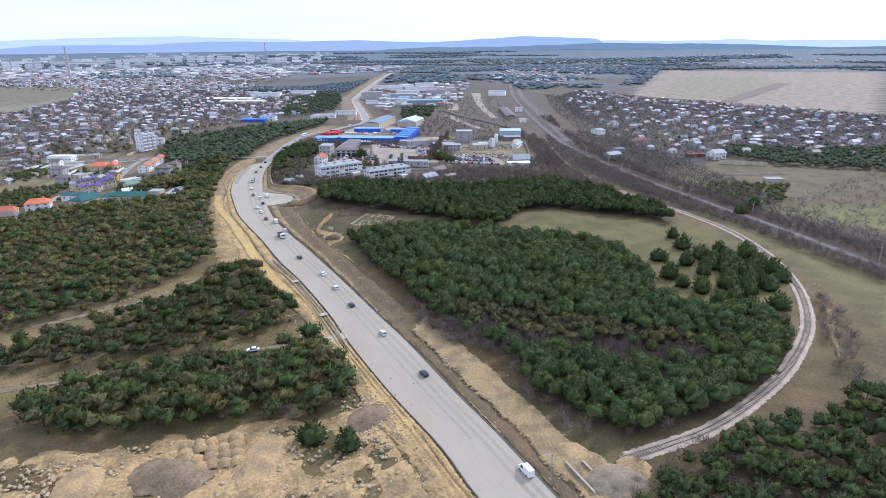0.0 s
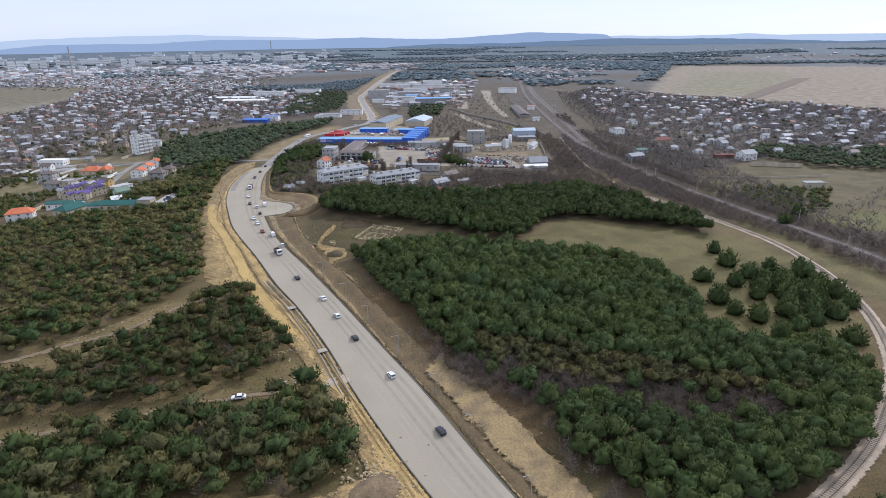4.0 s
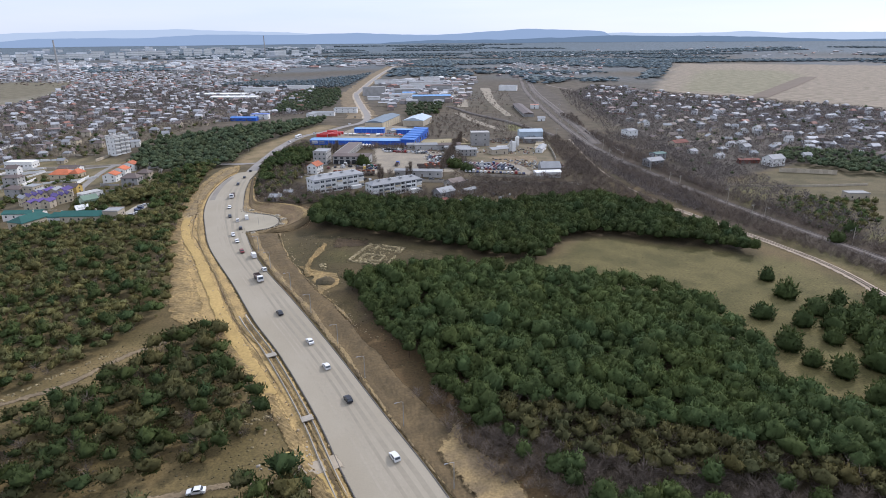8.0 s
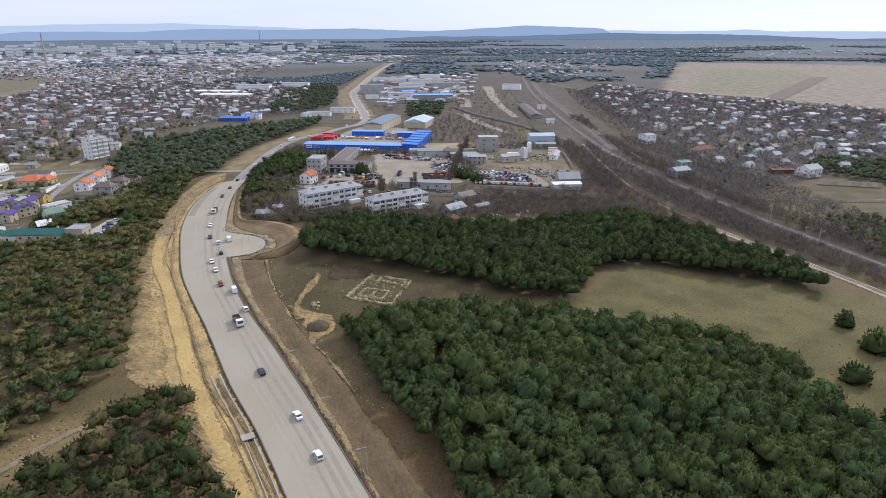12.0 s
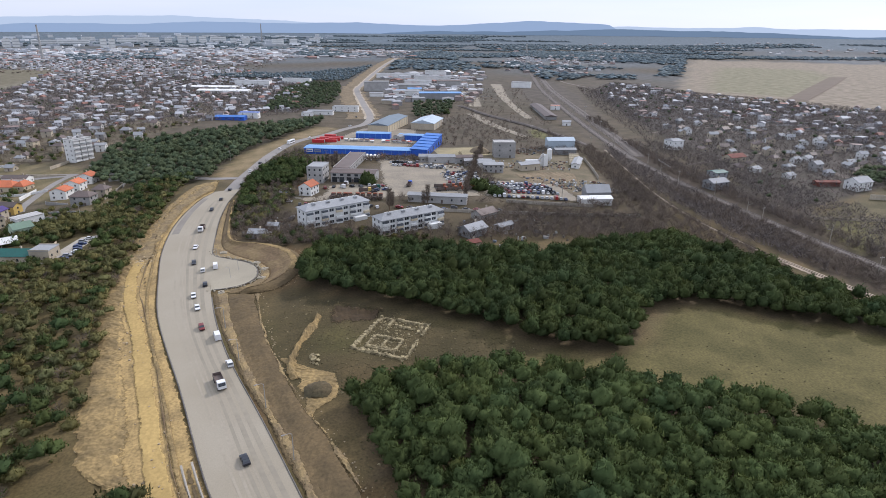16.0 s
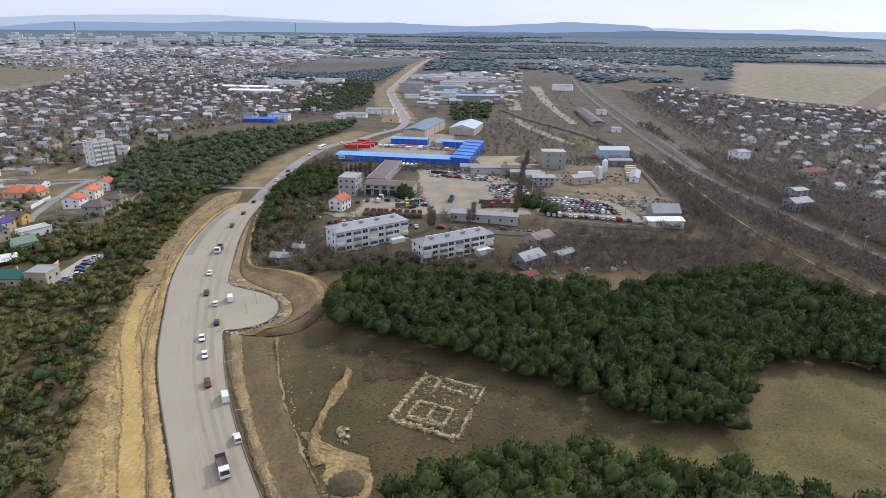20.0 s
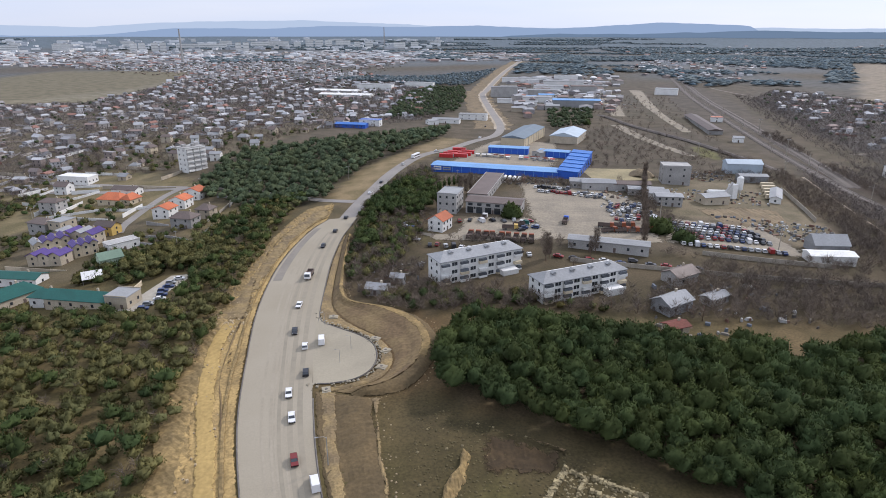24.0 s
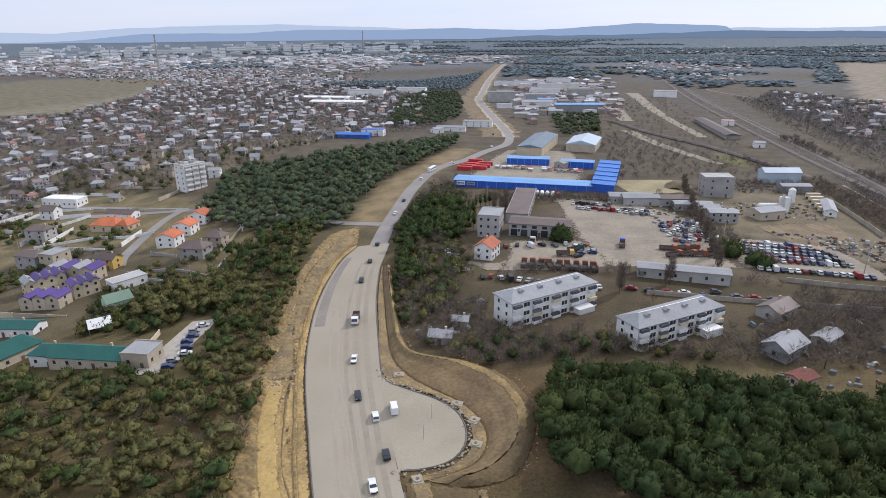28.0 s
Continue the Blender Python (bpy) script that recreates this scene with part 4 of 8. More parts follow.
# ---- trees ----
BALL_V = np.array([(1, 0, 0), (-1, 0, 0), (0, 1, 0), (0, -1, 0), (0, 0, 1), (0, 0, -1)], float)
BALL_F = np.array([(0, 2, 4), (2, 1, 4), (1, 3, 4), (3, 0, 4), (2, 0, 5), (1, 2, 5), (3, 1, 5), (0, 3, 5)])


def crown_arrays(rng, height, radius, lobes, size, low=0.25, leaf=200, rings=5, sides=9, billow=0.48):
    """A crown: a domed, billowing body under many small upright needle tufts. Returns vertices, faces and rounded normals."""
    zc = height * (low + (1 - low) * 0.38)
    up, down = height - zc, zc - height * low
    t = (np.arange(lobes) + 0.5) / lobes
    ang = np.arange(lobes) * 2.4 + rng.uniform(0, 6) + rng.normal(0, 0.3, lobes)
    lz = np.clip(-0.25 + 1.2 * t + rng.normal(0, 0.05, lobes), -0.4, 0.97)
    lobe = np.stack([np.sqrt(1 - lz**2) * np.cos(ang), np.sqrt(1 - lz**2) * np.sin(ang), lz], 1)
    reach = rng.uniform(0.82, 1.1, lobes)

    def surface(d):
        """How far the crown reaches along each direction, and which way it faces there."""
        near = d @ lobe.T
        w = np.exp((near - 1) / 0.15) * reach
        k = np.argmax(w, 1)
        r = 1.06 - billow + billow * w.max(1)
        face = d * 0.5 + (d - lobe[k]) * 1.3 + (0, 0, 0.1)
        return r, face / np.linalg.norm(face, axis=1, keepdims=True)

    size_ = np.array([radius * rng.uniform(0.85, 1.15), radius * rng.uniform(0.85, 1.15), 1.0])
    place = lambda d, r: d * r[:, None] * size_ * np.stack([np.ones(len(d)), np.ones(len(d)), np.where(d[:, 2] > 0, up, down)], 1) + (0, 0, zc)  # noqa: E731
    dz = np.sin(np.linspace(-1.2, 1.35, rings))
    a = np.arange(sides) * 2 * math.pi / sides
    d = np.stack([(np.sqrt(1 - dz**2)[:, None] * np.cos(a)[None]).ravel(), (np.sqrt(1 - dz**2)[:, None] * np.sin(a)[None]).ravel(), np.repeat(dz, sides)], 1)
    r, face = surface(d)
    core = place(d, r * rng.uniform(0.82, 0.93, len(d)))
    f = []
    for i in range(rings - 1):
        for k in range(sides):
            p, q = i * sides + k, i * sides + (k + 1) % sides
            f += [(p, q, q + sides), (p, q + sides, p + sides)]
    f += [((rings - 1) * sides, (rings - 1) * sides + k, (rings - 1) * sides + k + 1) for k in range(1, sides - 1)]
    n = len(core)
    z = 1 - 1.4 * (np.arange(leaf) + 0.5) / leaf
    a = np.arange(leaf) * 2.39996 + rng.uniform(0, 6)
    d2 = np.stack([np.sqrt(1 - z**2) * np.cos(a), np.sqrt(1 - z**2) * np.sin(a), z], 1) + rng.normal(0, 0.09, (leaf, 3))
    d2 /= np.linalg.norm(d2, axis=1, keepdims=True)
    r2, face2 = surface(d2)
    p = place(d2, r2 * rng.uniform(0.8, 0.97, leaf))
    tip = face2 * 0.75 + (0, 0, 0.42) + rng.normal(0, 0.38, (leaf, 3))
    side = np.cross(tip, rng.normal(0, 1, (leaf, 3)))
    side /= np.linalg.norm(side, axis=1, keepdims=True)
    sz = size * rng.uniform(0.6, 1.3, (leaf, 1))
    tri = np.stack([p - side * sz * 0.42, p + side * sz * 0.42, p + tip * sz], 1)
    turn = np.einsum("ij,ij->i", np.cross(tri[:, 1] - tri[:, 0], tri[:, 2] - tri[:, 0]), face2) < 0
    tri[turn] = tri[turn][:, (1, 0, 2)]
    v = np.concatenate([core, tri.reshape(-1, 3)])
    ns = np.concatenate([face, np.repeat(face2 + rng.normal(0, 0.12, (leaf, 3)), 3, 0)])
    return v, np.concatenate([np.array(f), np.arange(3 * leaf).reshape(-1, 3) + n]), ns / np.linalg.norm(ns, axis=1, keepdims=True)


def tinted(me, tints):
    """Stores how the needles of each tree differ in colour."""
    me.color_attributes.new("tint", "FLOAT_COLOR", "POINT").data.foreach_set("color", np.asarray(tints, np.float32).ravel())


def rounded(me, normals):
    """Shades the loose fans of a crown as one soft rounded mass."""
    me.polygons.foreach_set("use_smooth", np.ones(len(me.polygons), bool))
    me.attributes.new("custom_normal", "FLOAT_VECTOR", "POINT").data.foreach_set("vector", np.asarray(normals, np.float32).ravel())


def twig_arrays(rng, height, radius, count, width):
    """Triangles of a bare crown: thin blades fanning up and out from the trunk."""
    ang, t = rng.uniform(0, 2 * math.pi, count), rng.uniform(0.15, 0.75, count)
    r0 = radius * 0.5 * rng.uniform(0, 1, count)
    a = np.stack([r0 * np.cos(ang), r0 * np.sin(ang), height * t], 1)
    tip = a + np.stack([np.cos(ang), np.sin(ang), rng.uniform(0.4, 1.4, count)], 1) * (radius * rng.uniform(0.35, 0.6, count))[:, None] + rng.normal(0, radius * 0.12, (count, 3))
    side = np.cross(tip - a, rng.normal(0, 1, (count, 3)))
    side *= width / np.linalg.norm(side, axis=1, keepdims=True)
    v = np.stack([a - side, a + side, tip], 1)
    v[:, :, 2] = np.maximum(v[:, :, 2], 0.05)
    return v.reshape(-1, 3), np.arange(3 * count).reshape(-1, 3)


def stand(name, label, category, mat, kinds, spots, rng, lo=0.75, hi=1.2, tone=1.0):
    """Trees of a wood that nobody could count, as one mesh."""
    vs, fs, ns, cs, n = [], [], [], [], 0
    for x, y in spots:
        k, f, *q = kinds[rng.integers(len(kinds))]
        a, s = rng.uniform(0, 2 * math.pi), rng.uniform(lo, hi)
        c, d = math.cos(a) * s, math.sin(a) * s
        v = np.empty_like(k)
        v[:, 0], v[:, 1], v[:, 2] = k[:, 0] * c - k[:, 1] * d + x, k[:, 0] * d + k[:, 1] * c + y, k[:, 2] * s * rng.uniform(0.88, 1.1) + g(x, y)
        vs.append(v)
        fs.append(f + n)
        n += len(v)
        if q:
            q = q[0]
            ns.append(np.stack([(q[:, 0] * c - q[:, 1] * d) / s, (q[:, 0] * d + q[:, 1] * c) / s, q[:, 2]], 1))
            lit, warm = tone * rng.uniform(0.82, 1.2), rng.normal(0, 0.04)
            cs.append(np.tile((lit * (1 + warm), lit, lit * (1 - warm), 1), (len(v), 1)))
    if vs:
        ob = joined(name, label, category, mat, np.concatenate(vs), np.concatenate(fs))
        if ns:
            rounded(ob.data, np.concatenate(ns))
            tinted(ob.data, np.concatenate(cs))
        return ob


rng = np.random.default_rng(11)
PINES = [crown_arrays(rng, rng.uniform(7.5, 9.5), rng.uniform(3.0, 3.9), 8, 0.55, leaf=260, rings=5, sides=9) for _ in range(10)]
OPEN_PINES = [crown_arrays(rng, rng.uniform(5.5, 7.5), rng.uniform(2.5, 3.3), 7, 0.55, low=0.32, leaf=140, rings=4, sides=9, billow=0.62) for _ in range(8)]
FAR_PINES = [crown_arrays(rng, rng.uniform(7, 9), rng.uniform(3.2, 4.0), 8, 0.9, leaf=26, rings=4, sides=7) for _ in range(6)]
SCRUB = [crown_arrays(rng, rng.uniform(3.5, 6.0), rng.uniform(2.1, 3.0), 9, 0.55, low=0.1, leaf=110, rings=4, sides=8) for _ in range(6)]
LOW = [crown_arrays(rng, rng.uniform(3.5, 5.0), rng.uniform(2.4, 3.2), 7, 0.7, low=0.05, leaf=40, rings=3, sides=7) for _ in range(5)]
SHRUB = [crown_arrays(rng, rng.uniform(3.2, 4.6), rng.uniform(2.2, 3.0), 9, 0.6, low=0.0, leaf=80, rings=4, sides=8) for _ in range(6)]
BARE = [twig_arrays(rng, rng.uniform(4.5, 6.5), rng.uniform(2.2, 3.2), 76, 0.068) for _ in range(6)]
BARE_MID = [twig_arrays(rng, rng.uniform(4.0, 6.0), rng.uniform(2.2, 3.0), 44, 0.085) for _ in range(5)]
BARE_FAR = [twig_arrays(rng, rng.uniform(4.5, 6.5), rng.uniform(2.5, 3.4), 13, 0.2) for _ in range(5)]


def keep_off(p, clear=11.0):
    """Trees stand clear of the carriageway, the siding and the lay-by."""
    ok = near_line(np.array(SIDING), p) > 4.5
    ok &= (near_line(np.array(ROAD_L), p) > clear) & (near_line(np.array(ROAD_R), p) > 6)
    return p[ok]


f1, f2 = scatter(FOREST_1, 4.2, rng, 0.27), scatter(FOREST_2, 4.2, rng, 0.27)
fl, ga, gb = scatter(FOREST_L, 4.1, rng), scatter(GROVE_A, 4.6, rng), scatter(GROVE_B, 4.2, rng)
f1, f2 = keep_off(f1), keep_off(f2)
f1 = f1[~(inside(THIN, f1[:, 0], f1[:, 1]) & (rng.uniform(0, 1, len(f1)) < 0.8))]
# the trees nearest to the road stand as single things
edge = np.concatenate([f1, f2])
order = np.argsort(near_line(np.array(ROAD_R), edge))[:70]
SINGLE = edge[order]
single = {tuple(p) for p in SINGLE}
f1, f2 = (np.array([p for p in f if tuple(p) not in single]) for f in (f1, f2))
olive = inside(OLIVE, f1[:, 0], f1[:, 1])
stand("pine_wood", "dense dark green pine plantation", "wood", M["pine"], PINES, f1[~olive], rng)
stand("pine_wood", "thin olive-brown pines along the plantation's edge", "wood", M["edgepine"], OPEN_PINES, f1[olive], rng, 0.9, 1.2)
# tone lowers the colour of every crown in this plantation
stand("pine_wood", "pine plantation toned a darker green", "wood", M["pine"], PINES, f2, rng, tone=0.85)
fl = keep_off(fl)
green = rng.uniform(0, 1, len(fl)) < np.interp(fl[:, 1], [230, 290, 330, 420, 450, 600], [0.35, 0.28, 0.14, 0.12, 0.3, 0.5])
stand("pine_wood", "open olive green pine wood over dry grass", "wood", M["pine"], OPEN_PINES, fl[green], rng, 0.6, 1.25)
stand("pine_wood", "open olive green pine wood over dry grass", "wood", M["scrub"], OPEN_PINES + SCRUB, fl[~green], rng, 0.6, 1.05)
ga, gb = keep_off(ga, 14), keep_off(gb, 9)
stand("pine_wood", "scattered pines over dry grass", "wood", M["pine"], OPEN_PINES, ga[::2], rng, 0.7, 1.4)
stand("pine_wood", "scattered olive pines over dry grass", "wood", M["edgepine"], OPEN_PINES, ga[1::2], rng, 0.7, 1.4)
stand("pine_wood", "clump of green pines above the clay cut", "wood", M["pine"], OPEN_PINES, gb[::2], rng, 0.8, 1.55)
stand("pine_wood", "clump of olive green pines above the clay cut", "wood", M["edgepine"], OPEN_PINES, gb[1::2], rng, 0.8, 1.55)
stand("pine_wood", "dark pines between the road and the works", "wood", M["pine"], OPEN_PINES, scatter([(-8, 596), (4, 584), (6, 545), (3, 528), (-4, 514), (-14, 522), (-25, 514), (-27, 488), (-20, 470), (-31, 468), (-33, 520), (-24, 560)], 4.2, rng), rng, 0.8, 1.25)
stand("pine_wood", "olive pines among the green-roofed houses", "wood", M["scrub"], OPEN_PINES, scatter([(-136, 464), (-120, 459), (-98, 462), (-92, 480), (-106, 506), (-128, 488), (-135, 472)], 4.4, rng), rng, 0.75, 1.15)
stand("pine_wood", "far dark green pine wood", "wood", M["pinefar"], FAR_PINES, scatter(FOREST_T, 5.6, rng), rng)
stand("pine_wood", "green pines below the siding", "wood", M["pine"], OPEN_PINES, keep_off(scatter(FOREST_BR, 4.4, rng)), rng, 0.8, 1.2)

# ---- buildings ----
def box_mesh(name, sx, sy, sz, mat, top=1.0):
    return Geo().box(0, 0, 0, sx, sy, sz, top=top).mesh(name, mat)


WINDOW = box_mesh("window", 1.0, 0.12, 1.2, M["glass"])
WIDE_WINDOW = box_mesh("window", 2.3, 0.12, 1.4, M["glass"])
DOOR = box_mesh("door", 1.1, 0.12, 2.1, M["darkroof"])
GATE = box_mesh("gate", 3.2, 0.14, 3.3, M["glass"])


def on_wall(w, d, side, u, z, proud=0.03):
    """The place of a window on one of a building's four walls, u metres from the wall's middle."""
    if side in (0, 2):
        return pose(u if side == 0 else -u, (-d / 2 - proud) if side == 0 else (d / 2 + proud), z)
    return pose((w / 2 + proud) if side == 1 else (-w / 2 - proud), u, z, 0, 0, 90)


def house(x, y, deg, w, d, h, wall, roof, label, rise=2.2, hip=0.0, floors=1, group="", name="house", win=3.2, over=0.5, chimney=True, sink=1.5, panes=True, ridge_across=False):
    """A house with walls, a pitched or flat roof, windows on all sides, a door and a chimney."""
    o = thing(name, label, "house" if name == "house" else "building", x, y, g(x, y), radians(deg), group)
    part("wall", Geo().box(0, 0, -sink, w, d, h + sink), M[wall], o)
    if rise > 0:
        geo = Geo()
        if ridge_across:
            geo.gable(0, 0, h - 0.05, d + over * 2, w + over * 2, rise, 0.22, hip, math.pi / 2)
            if not hip:
                geo.add([(-w / 2, -d / 2, h), (w / 2, -d / 2, h), (0, -d / 2, h + rise), (-w / 2, d / 2, h), (w / 2, d / 2, h), (0, d / 2, h + rise)], [(0, 1, 2), (4, 3, 5)])
        else:
            geo.gable(0, 0, h - 0.05, w + over * 2, d + over * 2, rise, 0.22, hip, hollow=not hip)
        part("roof", geo, M[roof], o)
        if not hip and not ridge_across:
            part("gable_wall", Geo().add([(-w / 2, -d / 2, h), (-w / 2, d / 2, h), (-w / 2, 0, h + rise * 0.96)], [(1, 0, 2)]), M[wall], o)
            part("gable_wall", Geo().add([(w / 2, -d / 2, h), (w / 2, d / 2, h), (w / 2, 0, h + rise * 0.96)], [(0, 1, 2)]), M[wall], o)
    else:
        part("roof", Geo().box(0, 0, h, w + 0.3, d + 0.3, 0.3), M[roof], o)
        for s in (-1, 1):
            part("parapet", Geo().box(0, s * d / 2, h + 0.3, w + 0.3, 0.25, 0.35), M[wall], o)
    if panes:
        fh = h / floors
        for side, run in ((0, w), (1, d), (2, w), (3, d)):
            n = max(1, int(run / win))
            for fl in range(floors):
                for i in range(n):
                    u = (i + 0.5) * run / n - run / 2
                    if side == 0 and fl == 0 and i == n // 2:
                        part("door", DOOR, None, o, at=on_wall(w, d, side, u, 0.05))
                    else:
                        part("window", WINDOW, None, o, at=on_wall(w, d, side, u, fl * fh + fh * 0.36))
    if chimney and rise > 0:
        part("chimney", Geo().box(w * 0.22, d * 0.12, h + rise * 0.4, 0.7, 0.7, rise * 0.6 + 0.9), M["beige"], o)
    return o


def flats(x, y, deg, length, depth, h, floors, label):
    """A long white block of flats with balconies, a hipped slate roof, dormers and porches. x, y: its near left corner."""
    o = thing("apartment_block", label, "building", x, y, g(x, y), radians(deg), "white blocks of flats")
    part("wall", Geo().box(length / 2, depth / 2, -1.5, length, depth, h + 1.5), M["white"], o)
    part("roof", Geo().gable(length / 2, depth / 2, h, length + 1.0, depth + 1.0, 2.3, 0.25, 4.5), M["slate"], o, "pale grey slate roof with a white ridge")
    part("ridge_cap", Geo().box(length / 2, depth / 2, h + 2.5, length - 8, 0.35, 0.12), M["white"], o)
    for k in range(4):
        u = length * (0.17 + 0.22 * k)
        dm = part("dormer", Geo().box(u, depth * 0.36, h + 1.0, 1.3, 1.6, 1.2), M["grey"], o)
        part("dormer_roof", Geo().gable(u, depth * 0.36, h + 2.15, 1.9, 2.0, 0.6, 0.1, 0, math.pi / 2), M["slate"], dm)
    fh = h / floors
    bay = length / 9
    for fl in range(floors):
        for i in range(9):
            u = (i + 0.5) * bay
            if i in (0, 2, 4, 6, 8):
                b = part("balcony", Geo().box(u, -0.65, fl * fh + 0.25, bay * 0.86, 1.3, 1.05), M["white"] if (i + fl) % 3 else M["cream"], o)
                if (i + fl) % 4 != 1:
                    part("glazing", Geo().box(u, -0.55, fl * fh + 1.3, bay * 0.8, 1.1, 0.95), M["balconyglass"], b, "grey balcony glazing")
            else:
                w = part("window", WIDE_WINDOW, None, o, at=pose(u, -0.03, fl * fh + 1.0))
                part("window_frame", Geo().box(u, -0.02, fl * fh + 0.9, 2.5, 0.1, 0.1).box(u, -0.08, fl * fh + 0.95, 0.09, 0.1, 1.5), M["white"], w, at=w.matrix_basis.inverted())
        for i in range(8):
            part("window", WINDOW, None, o, at=pose((i + 0.5) * length / 8, depth + 0.03, fl * fh + 1.0))
        for u in (depth * 0.28, depth * 0.72):
            part("window", WINDOW, None, o, at=pose(-0.03, u, fl * fh + 1.0, 0, 0, 90))
            part("window", WINDOW, None, o, at=pose(length + 0.03, u, fl * fh + 1.0, 0, 0, 90))
    part("porch", Geo().box(length * 0.8, -2.4, -0.5, 7, 3.6, 3.2), M["white"], o)
    part("pipe", Geo().tube([(0.1, -0.12, 0), (0.1, -0.12, h)], [0.07, 0.07]), M["slate"], o)
    return o


flats(5.2, 424.0, 25, 36.5, 10.4, 9.2, 3, "long white three-storey flats with grey hipped roof")
flats(40.6, 405.5, 21.5, 36, 9.6, 7.6, 3, "long white flats with balconies and grey hipped roof")


def long_hall(x, y, deg, length, depth, h, wall, roof, label, rise=1.2, posts=8, doors=4, name="market_hall"):
    """A long sheet-metal hall. x, y: its near left corner."""
    o = thing(name, label, "building", x, y, g(x, y) , radians(deg))
    part("wall", Geo().box(length / 2, depth / 2, -2, length, depth, h + 2), M[wall], o)
    part("roof", Geo().gable(length / 2, depth / 2, h, length + 0.8, depth + 0.8, rise, 0.2), M[roof], o)
    part("gable_wall", Geo().add([(0, 0, h), (0, depth, h), (0, depth / 2, h + rise), (length, 0, h), (length, depth, h), (length, depth / 2, h + rise)], [(1, 0, 2), (3, 4, 5)]), M[wall], o)
    for i in range(posts):
        part("rib", Geo().box((i + 0.5) * length / posts, -0.06, -1, 0.25, 0.14, h + 1), M[roof], o)
    for i in range(doors):
        part("gate", GATE, None, o, at=pose((i + 0.5) * length / doors, depth + 0.05, 0))
    return o


long_hall(6, 630.5, -18.5, 87, 15, 4.6, "blue", "blueroof", "long blue sheet-metal market hall with light roof", 0.7, 14, 8)
sign = thing("wall_sign", "white and blue sign panels on the market hall", "sign", 10.4, 628.7, g(10, 629) + 1.6, radians(-18.5))
part("panel", Geo().box(0, -0.15, 0, 5.5, 0.15, 2.6), M["white"], sign)
part("panel", Geo().box(6.6, -0.15, 0, 5.5, 0.15, 2.2), M["slate"], sign)
part("bar", Geo().box(0, -0.25, 0.9, 4.4, 0.06, 0.7), M["blue"], sign)
part("bar", Geo().box(6.6, -0.25, 0.8, 4.4, 0.06, 0.6), M["blue"], sign)


def stepped_wing(x, y, deg, length, depth, h, steps):
    """A sheet-metal wing whose roof climbs in steps. x, y: its near outer corner."""
    o = thing("market_hall", "blue sheet-metal wing of the market with a stepped roof", "building", x, y, g(x, y), radians(deg))
    run = length / steps
    for i in range(steps):
        up = h + 0.45 * i
        part("wall", Geo().box((i + 0.5) * run, depth / 2, -2, run, depth, up + 2), M["blue"], o)
        part("roof", Geo().add([(i * run - 0.3, -0.5, up + 0.02), ((i + 1) * run - 0.05, -0.5, up + 0.02), ((i + 1) * run - 0.05, depth + 0.5, up + 0.5), (i * run - 0.3, depth + 0.5, up + 0.5), (i * run - 0.3, -0.5, up + 0.27), ((i + 1) * run - 0.05, -0.5, up + 0.27), ((i + 1) * run - 0.05, depth + 0.5, up + 0.75), (i * run - 0.3, depth + 0.5, up + 0.75)], [(3, 2, 1, 0), (4, 5, 6, 7), (0, 1, 5, 4), (1, 2, 6, 5), (2, 3, 7, 6), (3, 0, 4, 7)]), M["wingroof"], o)
        part("gate", GATE, None, o, at=pose((i + 0.5) * run, -0.05, 0))
        part("rib", Geo().box(i * run + 0.3, -0.06, -1, 0.25, 0.14, up + 1), M["blueroof"], o)
    return o


stepped_wing(101, 599, 67, 66, 13.5, 4.9, 6)
long_hall(54, 704, -16, 32, 11, 4.6, "blue", "blueroof", "blue market shed with pale roof", 0.5, 6, 5)
long_hall(92, 689, -22, 24, 10, 4.6, "blue", "blueroof", "blue market shed with pale roof", 0.5, 5, 4)
long_hall(89, 738, 65.5, 75, 21, 7.0, "cream", "steelroof", "large cream warehouse with dark blue-grey roof", 2.2, 8, 3, "warehouse")
long_hall(139.7, 755, 65.5, 45, 25, 6.5, "beige", "tealroof", "sandy warehouse with pale blue pitched roof", 3.4, 6, 2, "warehouse")
sign = thing("wall_sign", "white and red sign on the corner of the warehouse", "sign", 73.5, 746.5, g(74, 747) + 3.6, radians(-24.5))
part("panel", Geo().box(0, -0.2, 0, 5.0, 0.2, 4.2), M["white"], sign)
part("bar", Geo().box(0, -0.32, 0.5, 4.2, 0.1, 1.2), M["red"], sign)
part("bar", Geo().box(0, -0.32, 2.4, 4.2, 0.1, 1.2), M["red"], sign)
for cx, cy in ((19, 684), (22.5, 691), (26, 698), (30, 684), (33.5, 691), (37, 700), (31, 712)):
    c = thing("container", "red shipping container beside the market", "container", cx, cy, g(cx, cy), radians(-18), "red containers")
    part("body", Geo().box(0, 0, 0, 11, 3.0, 2.8), M["red"], c)
    for k in range(8):
        part("rib", Geo().box(-4.9 + k * 1.4, -1.53, 0.1, 0.25, 0.08, 2.6), M["red"], c)
    part("door", Geo().box(5.53, 0, 0.1, 0.06, 2.3, 2.5), M["slate"], c)
rng = np.random.default_rng(52)
